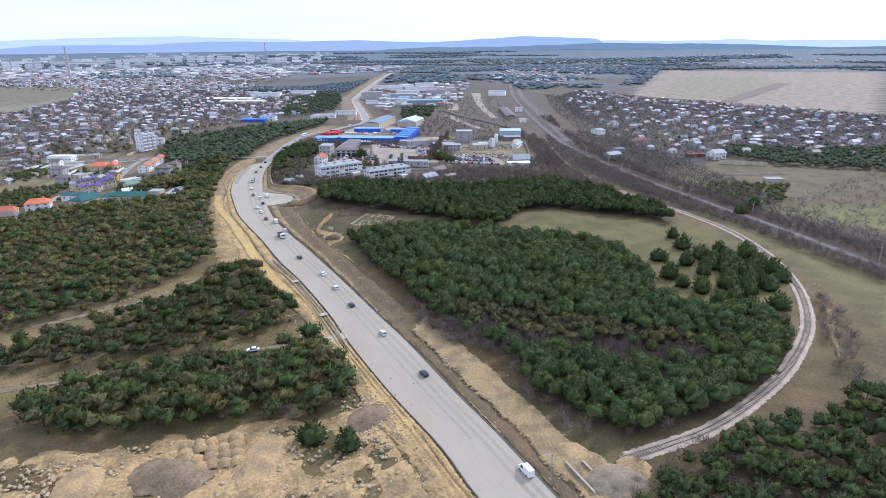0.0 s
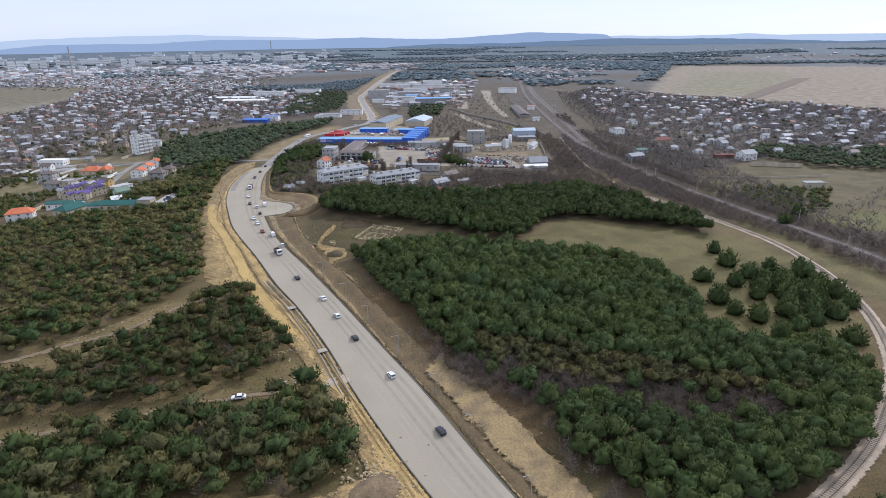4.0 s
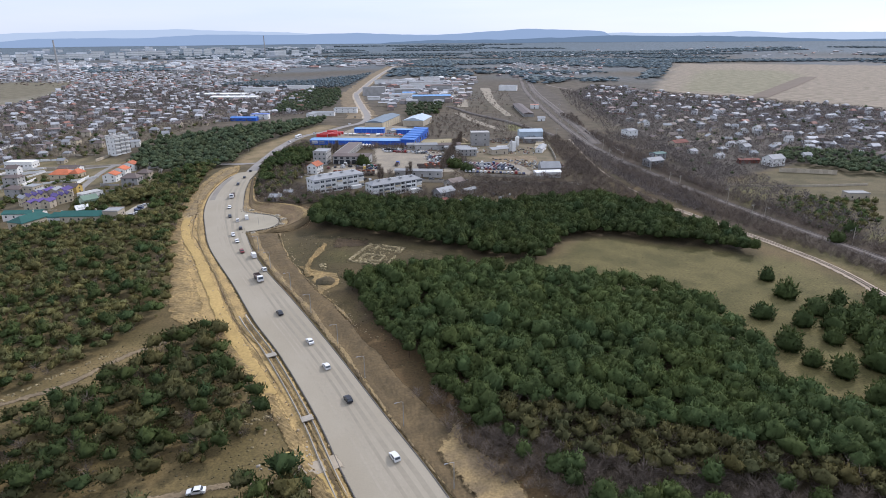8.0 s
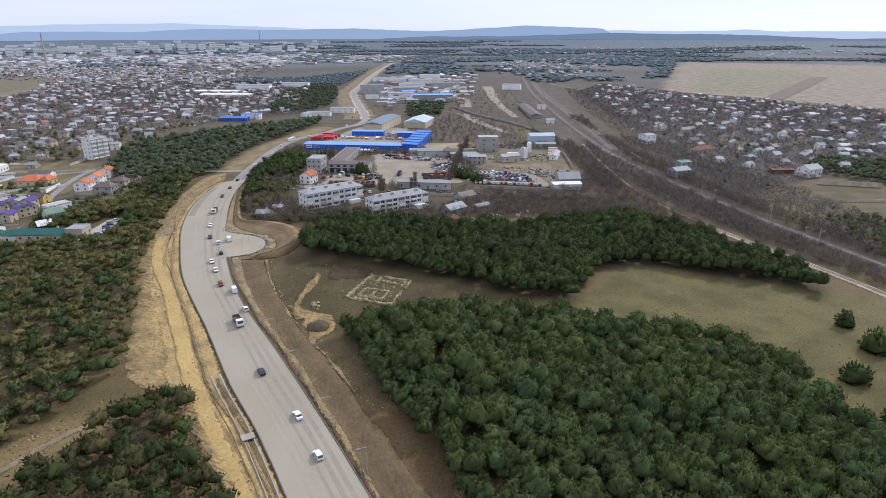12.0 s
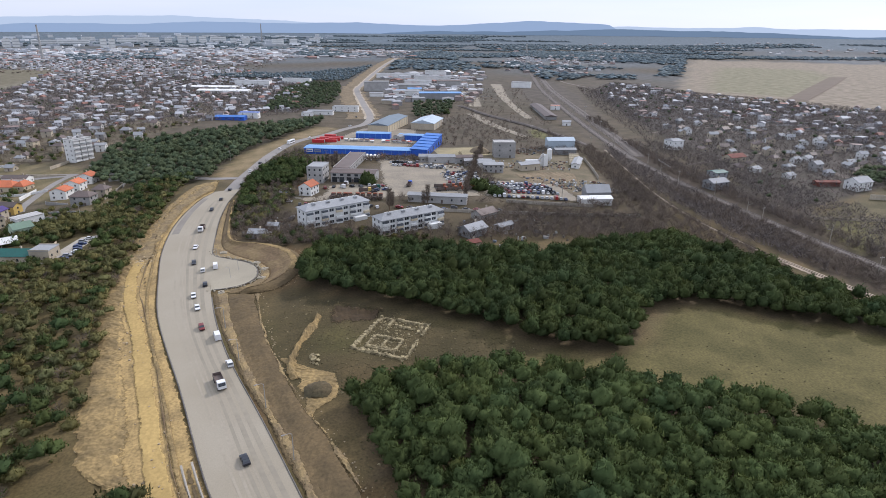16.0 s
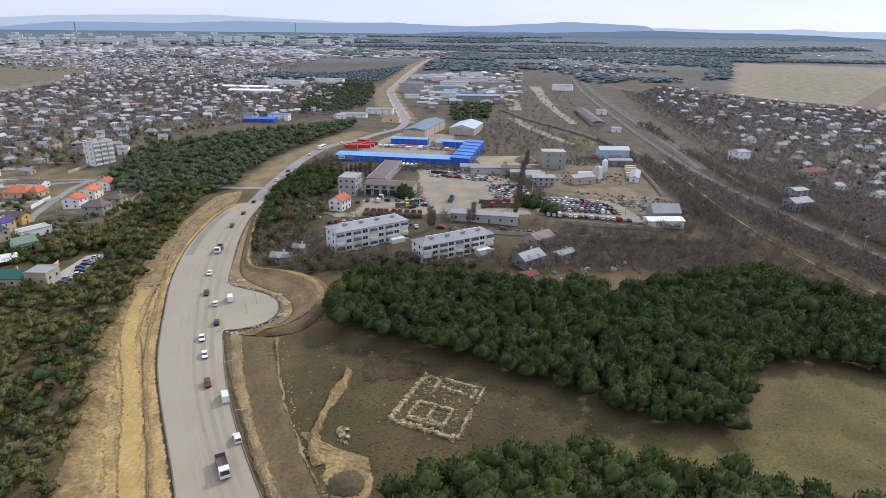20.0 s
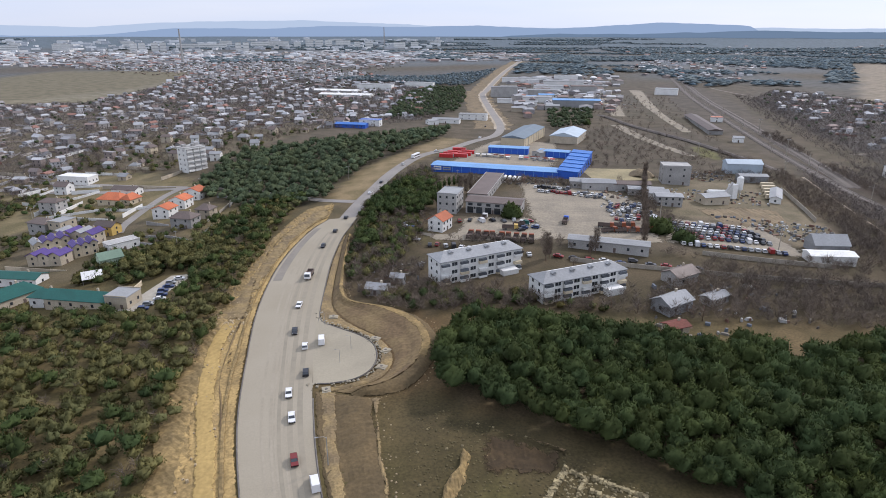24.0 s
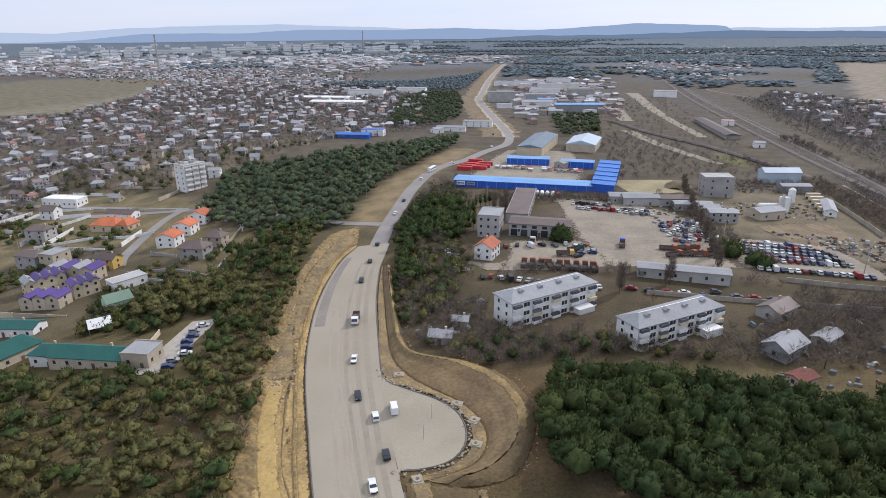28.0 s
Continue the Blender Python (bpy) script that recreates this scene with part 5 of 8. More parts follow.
for k in range(24):
    u, v = (k % 12) * 2.5 + rng.uniform(-0.5, 0.5), (k // 17) * 6 + rng.uniform(-1.5, 1.5)
    cx, cy = 44 + u * 1.75, 688 - u * 0.62 - v
    cx += 6 * (k % 12 > 5)
    c = thing("market_stall", "small market stall with a sheet roof", "stall", cx, cy, g(cx, cy), radians(-18 + rng.normal(0, 8)), "stalls in the market yard")
    part("counter", Geo().box(0, 0, 0, 2.6, 1.4, 1.0), M["grey"], c)
    part("roof", Geo().gable(0, 0, 2.1, 3.4, 2.6, 0.5, 0.08), M[("white", "rust", "red", "slate", "greenroof", "white")[int(rng.integers(6))]], c)
    for q in (-1.4, 1.4):
        part("post", Geo().box(q, -1.0, 0, 0.12, 0.12, 2.2).box(q, 1.0, 0, 0.12, 0.12, 2.2), M["steel"], c)

# works yard
house(14.2, 527.5, -18, 10.5, 15, 10.5, "grey", "slate", "grey three-storey office block with flat roof", 0, 0, 3, name="office_building")
o = house(37.8, 522.5, -18.5, 29, 13, 6.0, "grey", "darkroof", "grey workshop with dark garage gates", 1.2, 0, 1, name="workshop", win=8, chimney=False)
for i in range(6):
    part("gate", GATE, None, o, at=pose(-12 + i * 4.8, -6.6, 0))
    part("window", WIDE_WINDOW, None, o, at=pose(-12 + i * 4.8, -6.56, 4.0))
house(38.4, 570, 73, 56, 11.5, 4.5, "grey", "darkroof", "long low shed with dark flat roof", 0, 0, 1, name="shed", win=6)
house(7.5, 494, 60, 10, 8, 5.5, "white", "redroof", "white house with pale orange roof in the yard", 2.6, 0, 2)
house(80, 460, -20, 34, 7, 4.2, "grey", "slate", "long low shed with pale grey roof", 0.9, 0, 1, name="shed", win=5, chimney=False)
house(103, 577, -12, 24, 10, 4.5, "grey", "slate", "low grey store with pale roof", 0.9, 0, 1, name="shed", win=5, chimney=False)
house(132, 560, -12, 20, 8, 4, "grey", "slate", "low grey store beside the works", 0.8, 0, 1, name="shed", win=5, chimney=False)
house(164, 596, -10, 17, 13, 12, "grey", "grey", "unfinished grey concrete block building", 0, 0, 3, name="concrete_building", win=6)
house(137, 538, -10, 14, 9, 5.5, "grey", "slate", "small pale works building", 0.8, 0, 2, name="shed")
long_hall(216, 630, -8, 24, 11, 7.0, "tealroof", "tealroof", "pale blue arched steel warehouse", 2.5, 7, 3, "warehouse")
long_hall(212, 603, -8, 18, 9, 4.0, "slate", "slate", "white-roofed store beside the blue warehouse", 1.0, 6, 3, "warehouse")
long_hall(165, 449, -6, 19, 8, 3.2, "white", "white", "low store with a bright white roof" , 1.0, 6, 3, "warehouse")
long_hall(174, 461, -6, 15, 10, 4.0, "slate", "slate", "grey-blue arched store in the works", 4.0, 6, 2, "warehouse")
for i in range(5):
    t = thing("trailer", "white box trailer parked in the works", "trailer", 222 - i * 3.2, 588 - i * 7.5, g(215, 570), radians(-8), "row of trailers")
    part("body", Geo().box(0, 0, 1.0, 8, 2.4, 2.3), M["cream"], t)
    for k in (-2.8, -1.7, 2.6):
        part("wheel", Geo().tube([(k, -1.25, 0.5), (k, 1.25, 0.5)], [0.5, 0.5], 10), M["tyre"], t)
tank = thing("cement_tank", "white horizontal cement tank on legs", "tank", 174, 557, g(174, 557), radians(-8))
part("body", Geo().tube([(-5.6, 0, 3.5), (-5, 0, 3.5), (5, 0, 3.5), (5.6, 0, 3.5)], [0.6, 1.6, 1.6, 0.6], 14), M["white"], tank)
for k in (-3.6, 0, 3.6):
    part("leg", Geo().box(k, 0, -0.5, 0.5, 2.6, 3), M["steel"], tank)
plant = thing("concrete_plant", "white concrete mixing plant with a hopper", "concrete plant", 184, 558, g(184, 558), radians(20))
part("tower", Geo().box(0, 0, -0.5, 4, 4, 9), M["white"], plant)
part("silo", Geo().tube([(5, 0, 3), (5, 0, 5), (5, 0, 12), (5, 0, 13)], [0.6, 1.9, 1.9, 0.7], 14), M["white"], plant)
part("conveyor", Geo().tube([(-14, -4, 0.5), (-1, 0, 9.5)], [0.8, 0.8], 6), M["grey"], plant)
for k in (-1.2, 1.2):
    part("leg", Geo().box(5 + k, 0, -0.5, 0.3, 0.3, 4), M["steel"], plant)

# settlement beside the side road: kind, place, turn, size
for x, y, deg, w, d, h, wall, roof, rise, hip, fl, label in (
    (-152, 563, 78, 9.6, 10.6, 5.7, "white", "redroof", 2.2, 0, 2, "white house of a row with an orange tiled roof"),
    (-149.5, 582, 78, 9.6, 10.6, 5.7, "white", "redroof", 2.2, 0, 2, "white house of a row with an orange tiled roof"),
    (-147, 601, 78, 9.6, 10.6, 5.7, "white", "redroof", 2.2, 0, 2, "white house of a row with an orange tiled roof"),
    (-130.5, 536.5, -14, 12.5, 9.5, 5.7, "grey", "darkroof", 2.8, 4, 2, "grey two-storey house with a dark hipped roof"),
    (-124.5, 552.5, -14, 9, 8, 5.2, "beige", "darkroof", 2.6, 4, 2, "house with a dark brown hipped roof"),
    (-204, 611, -12, 17, 12, 3.4, "cream", "redroof", 3.6, 5, 1, "large villa with a bright orange-red roof"),
    (-191, 606, 70, 10, 8, 3.4, "cream", "redroof", 3.2, 3, 1, "wing of the villa with an orange-red roof"),
    (-203, 628, -12, 18, 9, 4.5, "white", "darkroof", 1.8, 0, 1, "long house with a dark roof"),
    (-255, 645, -12, 10, 8, 5.6, "white", "darkroof", 2.8, 0, 2, "white house with a black pitched roof"),
    (-238, 600, -12, 12.5, 10, 7.6, "grey", "darkroof", 1.8, 3, 3, "grey three-storey house with balconies"),
    (-219, 556, -20, 13, 10, 6.5, "grey", "darkroof", 2.0, 3, 2, "grey house with a dark roof"),
    (-206, 552, -20, 9, 11, 7.5, "beige", "slate", 0, 0, 2, "pale unfinished house with stepped walls"),
    (-186.0, 493.8, 79, 8, 5.95, 5.2, "beige", "purpleroof", 1.7, 0, 2, "sandy terraced house with a violet gabled roof"),
    (-180.0, 492.6, 79, 8, 5.95, 5.2, "beige", "purpleroof", 1.7, 0, 2, "sandy terraced house with a violet gabled roof"),
    (-174.0, 491.4, 79, 8, 5.95, 5.2, "beige", "purpleroof", 1.7, 0, 2, "sandy terraced house with a violet gabled roof"),
    (-171.9, 501.0, -48.5, 8.5, 3.55, 6.0, "cream", "purpleroof", 1.6, 0, 2, "narrow cream terraced house with a violet gabled roof"),
    (-169.2, 503.4, -48.5, 8.5, 3.55, 6.0, "cream", "purpleroof", 1.6, 0, 2, "narrow cream terraced house with a violet gabled roof"),
    (-166.5, 505.8, -48.5, 8.5, 3.55, 6.0, "cream", "purpleroof", 1.6, 0, 2, "narrow cream terraced house with a violet gabled roof"),
    (-197.5, 512.2, -48.5, 9.5, 4.0, 6.2, "cream", "slate", 1.7, 0, 2, "narrow cream terraced house with a bare grey roof"),
    (-194.5, 514.9, -48.5, 9.5, 4.0, 6.2, "cream", "purpleroof", 1.7, 0, 2, "narrow cream terraced house with a violet gabled roof"),
    (-191.5, 517.6, -48.5, 9.5, 4.0, 6.2, "cream", "purpleroof", 1.7, 0, 2, "narrow cream terraced house with a violet gabled roof"),
    (-188.5, 520.3, -48.5, 9.5, 4.0, 6.2, "cream", "purpleroof", 1.7, 0, 2, "narrow cream terraced house with a violet gabled roof"),
    (-194.0, 530.5, 77, 9, 6.6, 6.4, "beige", "slate", 1.8, 0, 2, "sandy terraced house with a bare grey roof"),
    (-187.0, 527.6, 77, 9, 6.6, 6.4, "beige", "purpleroof", 1.8, 0, 2, "sandy terraced house with a violet gabled roof"),
    (-180.3, 525.0, 77, 9, 6.6, 6.4, "beige", "slate", 1.8, 0, 2, "sandy terraced house with a bare grey roof"),
    (-173.2, 521.4, 77, 9, 6.6, 6.4, "beige", "purpleroof", 1.8, 0, 2, "sandy terraced house with a violet gabled roof"),
    (-174, 538.5, -20, 12, 7, 5.2, "yellow", "darkroof", 2.2, 0, 2, "yellow house with a brown roof"),
    (-144.5, 478.5, 40, 9.5, 8, 4.6, "palewall", "palegreen", 2.6, 0, 1, "small house with a pale green roof"),
    (-149, 436, -11, 9, 8, 4.2, "white", "greenroof", 2.2, 3, 1, "white pavilion with a green hipped roof"),
    (-132, 431, -11, 27, 9, 3.6, "beige", "greenroof", 2.4, 0, 1, "long low house with a dark green roof"),
    (-115, 427, -11, 9, 9, 5.0, "beige", "slate", 0, 0, 1, "pale flat-roofed annex beside the car park"),
    (-167, 441, 60, 20, 12, 4.0, "beige", "greenroof", 3.0, 4, 1, "large house with a teal green roof"),
    (-180, 467, -8, 24, 8, 3.6, "white", "greenroof", 1.6, 0, 1, "long low house with a teal green roof"),
    (-201, 445, 10, 16, 11, 5.0, "white", "redroof", 3.0, 4, 2, "white house with an orange tiled roof"),
    (-215, 425, 10, 14, 11, 5.0, "beige", "redroof", 3.0, 3, 2, "house with an orange tiled roof"),
    (-222, 398, 10, 12, 10, 5.0, "beige", "darkroof", 2.6, 3, 2, "house with a dark roof at the wood's edge"),
    (-206, 405, 10, 12, 10, 5.0, "beige", "darkroof", 2.6, 3, 2, "house with a dark roof at the wood's edge"),
    (-18.5, 420, -15, 7, 5.2, 2.6, "grey", "slate", 1.6, 0, 1, "small old cottage with a grey slate roof"),
    (-11, 430, -15, 5, 4, 2.4, "grey", "slate", 1.2, 0, 1, "small grey outbuilding beside a cottage"),
    (85, 401, 30, 12, 8, 3.6, "slate", "slate", 2.4, 0, 1, "blue cottage with a pale slate roof"),
    (98, 426, 30, 12, 8, 3.4, "grey", "darkroof", 2.2, 0, 1, "grey cottage with a dark roof"),
    (103, 407, 30, 10, 5, 2.6, "grey", "slate", 1.0, 0, 1, "low outbuilding with a pale roof"),
    (80, 385, 20, 7, 5, 2.4, "beige", "rust", 1.0, 0, 1, "small shed with a rust-red roof"),
    (284, 489, 10, 14, 10, 5.0, "slate", "slate", 2.2, 0, 2, "pale blue house near the railway"),
    (303, 514, 10, 11, 9, 5.5, "slate", "greenroof", 1.0, 0, 2, "turquoise house near the railway"),
    (357, 567, 10, 16, 10, 4.0, "beige", "rust", 2.4, 0, 1, "house with a red roof among gardens"),
    (386, 472, 8, 14, 11, 6.0, "white", "slate", 3.0, 0, 2, "white house with a steep roof"),
    (334, 621, 8, 12, 12, 8.0, "white", "slate", 1.5, 2, 2, "pale white cube-like house"),
    (372, 485, -12, 17, 6, 3.0, "rust", "rust", 0.8, 0, 1, "long dark red shed among gardens"),
    (360, 363, -12, 14, 8, 4.5, "beige", "slate", 0, 0, 1, "brick outbuilding with a pale roof"),
):
    house(x, y, deg, w, d, h, wall, roof, label, rise, hip, fl, "houses of the settlement", win=4.4)

house(-258, 670, -13, 26, 11, 5.6, "white", "white", "white modern office with a row of dark windows", 0, 0, 1, name="office_building", win=3.4)
o = house(-176.5, 684, 52, 17, 11, 18, "white", "grey", "white five-storey slab with glazed balconies", 0, 0, 5, name="tower_block", win=4.2)
for fl in range(5):
    for u in (-5.6, 0.0, 5.6):
        part("balcony", Geo().box(u, -6.2, fl * 3.6 + 0.3, 4.6, 1.4, 1.15), M["white"], o)
        part("window_band", Geo().box(u, -5.9, fl * 3.6 + 1.5, 4.4, 0.9, 1.35), M["grey"], o)
for u, v, wd in ((-5, 1.5, 3.0), (1, -1, 2.2), (5.5, 2, 2.6)):
    part("roof_hut", Geo().box(u, v, 18.25, wd, 2.4, 1.9), M["grey"], o)
house(-151.5, 505.5, 47, 15, 7, 4.2, "white", "grey", "roofless white shell of a long house", 0, 0, 1, name="house_shell", win=4)
tent = thing("tent", "white pitched tent beside the green-roofed houses", "tent", -143, 459, g(-143, 459), 0.5)
part("canopy", Geo().gable(0, 0, 2.2, 8, 7, 2.6, 0.05), M["white"], tent)
for i in (-1, 1):
    for j in (-1, 1):
        part("pole", Geo().box(i * 3.7, j * 3.3, -0.4, 0.15, 0.15, 2.7), M["steel"], tent)

# ---- towns ----
def far_town(name, label, poly, gap, rng, windows, lo=5, hi=9.5, skip=()):
    """Houses of a far town, too many to count, as one mesh of walls, roofs and windows."""
    geo = Geo()
    spots = scatter(poly, gap, rng, 0.5)
    for x, y in spots:
        if rng.uniform() < 0.22 or any(math.hypot(x - a, y - b) < 16 for a, b in skip):
            continue
        w, d, h = rng.uniform(lo, hi), rng.uniform(lo - 1, hi - 2), rng.choice([2.8, 3.2, 5.2, 5.8], p=[0.35, 0.3, 0.2, 0.15])
        a = radians(rng.choice([-14, 76, 8, 40])) + rng.normal(0, 0.12)
        z = g(x, y)
        geo.box(x, y, z - 1, w, d, h + 1, a, 0)
        if rng.uniform() < 0.85:
            geo.gable(x, y, z + h, w + 0.8, d + 0.8, rng.uniform(1.2, 2.6), 0.15, rng.choice([0, 0, 2.0]), a, 1)
        else:
            geo.box(x, y, z + h, w + 0.3, d + 0.3, 0.3, a, 1)
        if windows:
            c, s = math.cos(a), math.sin(a)
            if rng.uniform() < 0.7:
                u, v = rng.choice([-1, 1]) * rng.uniform(6, 10), rng.uniform(-7, 7)
                sx, sy = x + u * c - v * s, y + u * s + v * c
                geo.box(sx, sy, g(sx, sy) - 0.5, rng.uniform(2.5, 6), rng.uniform(2, 4), rng.uniform(2.2, 3.2), a, 1)
            for side, run in ((1, 0), (0, 1)):
                if rng.uniform() < 0.6:
                    u, v = (0, rng.choice([-1, 1]) * 9.5) if side else (rng.choice([-1, 1]) * 10.5, 0)
                    fx, fy = x + u * c - v * s, y + u * s + v * c
                    geo.box(fx, fy, g(fx, fy) - 0.5, 19 if side else 0.25, 0.25 if side else 18, 2.1, a, 0 if rng.uniform() < 0.6 else 1)
            for u in (-w * 0.28, w * 0.25):
                for fl in range(1 if h < 4 else 2):
                    geo.box(x + u * c + d / 2 * s, y + u * s - d / 2 * c, z + 0.9 + fl * 2.7, 0.9, 0.12, 1.1, a, 2)
            for v in (-d * 0.22, d * 0.25):
                geo.box(x - w / 2 * c - v * s, y - w / 2 * s + v * c, z + 0.9, 0.12, 0.9, 1.1, a, 2)
    return solid(name, geo, label, "houses", M["housewall"], M["houseroof"], M["glass"], kind="stuff")


rng = np.random.default_rng(21)
near_r = [(330, 500), (345, 590), (400, 760), (480, 760), (520, 560), (480, 440)]
near_l = [(-290, 560), (-260, 800), (-90, 820), (-170, 690), (-225, 660), (-262, 690), (-270, 560)]
taken = [(-203, 611), (-256, 671), (-238, 601), (-254, 645), (-173, 684), (284, 489), (303, 514), (357, 567), (386, 472), (334, 621), (366, 487), (-219, 556), (-206, 634)]
kinds = (("white", "slate", 0), ("beige", "darkroof", 0), ("grey", "slate", 2), ("cream", "darkroof", 2), ("grey", "darkroof", 0), ("beige", "slate", 0), ("white", "slate", 0), ("grey", "slate", 0), ("beige", "darkroof", 2))
words = {"white": "white", "beige": "sandy", "grey": "grey", "cream": "cream", "slate": "pale grey", "darkroof": "dark", "redroof": "red"}
for poly in (near_r, near_l):
    for x, y in scatter(poly, 25, rng, 0.34):
        if any(math.hypot(x - a, y - b) < 20 for a, b in taken) or rng.uniform() < 0.1:
            continue
        wall, roof, hip = kinds[rng.integers(len(kinds))]
        fl = int(rng.choice([1, 1, 2]))
        house(x, y, float(rng.choice([-14, 76, 8]) + rng.normal(0, 6)), float(rng.uniform(6, 9)), float(rng.uniform(5, 7.5)), 2.7 * fl, wall, roof, f"small {words[wall]} house with a {words[roof]} roof in the town", float(rng.uniform(1.6, 2.6)), hip, fl, "houses of the town", win=5.0)

o1 = [(460, 400), (490, 600), (480, 780), (390, 780), (430, 930), (520, 1130), (610, 1230), (640, 1020), (790, 690), (900, 430), (800, 340), (520, 390)]
o2 = [(-92, 820), (-250, 805), (-300, 560), (-340, 520), (-620, 700), (-700, 990), (-460, 1075), (-450, 1300), (-520, 1690), (-900, 1900), (-500, 2250), (-120, 1700), (30, 1280), (-10, 900)]
far_town("town_houses", "dense small houses with grey and brown roofs", o1, 25, rng, True)
far_town("town_houses", "dense small houses with grey, brown and red roofs", o2, 22, rng, True)
far_town("town_houses", "far small houses beyond the fields", [(-900, 1900), (-1900, 2300), (-1500, 3000), (-300, 2900), (0, 2300), (-120, 1800), (-500, 2300)], 34, rng, False, 9, 20)
far_town("town_houses", "far small houses along the railway", [(480, 1500), (560, 1900), (760, 2300), (1100, 2500), (1150, 2200), (800, 1700), (620, 1400)], 40, rng, False, 8, 14)
far_town("town_houses", "far low works and stores", [(60, 2200), (420, 2300), (500, 2900), (-200, 3200), (-700, 3100)], 46, rng, False, 14, 40)
far_town("town_houses", "far scattered villages on the slopes", [(900, 2600), (2600, 2400), (2800, 3300), (900, 3600)], 120, rng, False, 10, 22)


far_town("works_stores", "low works sheds and stores beyond the market", [(112, 900), (128, 990), (150, 1250), (330, 1230), (285, 1080), (232, 960), (165, 1010)], 19, rng, False, 6, 15)
far_town("works_stores", "low works sheds and stores along the far road", [(140, 1290), (200, 1560), (420, 1560), (350, 1300)], 30, rng, False, 9, 26)

# ---- works and stores beyond the market ----
for x, y, deg, w, d, h, wall, roof, fl, label in (
    (128, 1160, -10, 40, 14, 14, "grey", "slate", 4, "grey unfinished four-storey block"),
    (207, 1035, -8, 62, 18, 9, "slate", "blueroof", 1, "wide pale blue factory hall"),
    (255, 1325, -8, 70, 20, 10, "white", "slate", 1, "long white factory hall"),
    (190, 1180, -8, 46, 18, 8, "grey", "slate", 1, "grey factory hall with a pale roof"),
    (165, 1090, -8, 40, 15, 7, "white", "slate", 1, "white store with a pale roof"),
    (60, 917, -14, 32, 10, 6, "white", "slate", 2, "white building beside the far road"),
    (28, 886, -14, 30, 9, 4, "white", "slate", 1, "low white store beside the far road"),
    (12, 872, 30, 11, 9, 4, "white", "slate", 1, "white house beside the road"),
    (-52, 852, -14, 22, 10, 6, "white", "blue", 2, "white house with a blue roof"),
    (-70, 838, -14, 32, 10, 3.4, "blue", "wingroof", 1, "long blue shed at the edge of town"),
    (-74, 1275, -14, 60, 18, 9, "white", "slate", 2, "white works building at the edge of town"),
    (0, 1312, -14, 50, 16, 9, "white", "slate", 2, "white works building at the edge of town"),
    (-110, 1160, -14, 80, 26, 4, "white", "white", 1, "low pale greenhouses at the town edge"),
    (-140, 1230, -14, 90, 26, 4, "white", "white", 1, "low pale greenhouses at the town edge"),
    (387, 1184, -25, 34, 16, 9, "white", "slate", 2, "white railway station building"),
):
    house(x, y, deg, w, d, h, wall, roof, label, 1.5 if fl == 1 else 0, 0, fl, name="works_building", win=8, chimney=False, panes=y < 950)
o = thing("platform_shed", "long dark-roofed goods shed beside the railway", "building", 290, 805, g(290, 805), radians(78))
part("wall", Geo().box(62, 0, -1, 122, 13, 5), M["grey"], o)
part("roof", Geo().gable(62, 0, 4, 124, 15, 1.6, 0.2), M["darkroof"], o)
for i in range(10):
    part("gate", GATE, None, o, at=pose(8 + i * 12, -6.6, 0))
solid("pavement", sheet(curve([(262, 1140), (225, 940)], 10), curve([(300, 1150), (246, 935)], 10), 0.2, 3), "pale concrete loading strip", "yard", M["gravel"], kind="structure")
solid("pavement", sheet(curve([(205, 885), (205, 790), (214, 695)], 10), curve([(222, 880), (220, 785), (226, 690)], 10), 0.2, 3), "pale concrete loading strip", "yard", M["gravel"], kind="structure")
solid("pavement", sheet(curve([(-6, 492), (12, 486), (20, 514)], 5), curve([(2, 476), (56, 474), (54, 512)], 5), 0.15, 8, 0.05), "pale gravel yard before the workshop", "yard", M["gravel"], kind="structure")
solid("pavement", sheet(curve([(108, 470), (122, 512)], 5), curve([(172, 452), (172, 500)], 5), 0.15, 8, 0.05), "pale gravel car park", "yard", M["gravel"], kind="structure")
solid("pavement", sheet(curve([(112, 600), (112, 640)], 5), curve([(158, 600), (158, 640)], 5), 0.15, 6, 0.1), "pale sand yard behind the market", "yard", M["sand"], kind="structure")
solid("pavement", sheet(curve([(-116, 418), (-108, 455)], 5), curve([(-106, 417), (-98, 455)], 5), 0.2, 3), "pale car park among trees", "yard", M["concrete"], kind="structure")
solid("pavement", sheet(curve([(53, 474), (53, 520), (56, 560), (58, 594)], 5), curve([(110, 468), (121, 505), (122, 540), (106, 572)], 5), 0.18, 8, 0.05, None, 34, 1.0), "pale gravel works yard", "yard", M["gravel"], kind="structure")
solid("pavement", sheet(curve([(14, 660), (45, 735), (66, 776)], 5), curve([(93, 628), (113, 690), (126, 765)], 5), 0.12, 6), "pale paved market yard", "yard", M["gravel"], kind="structure")

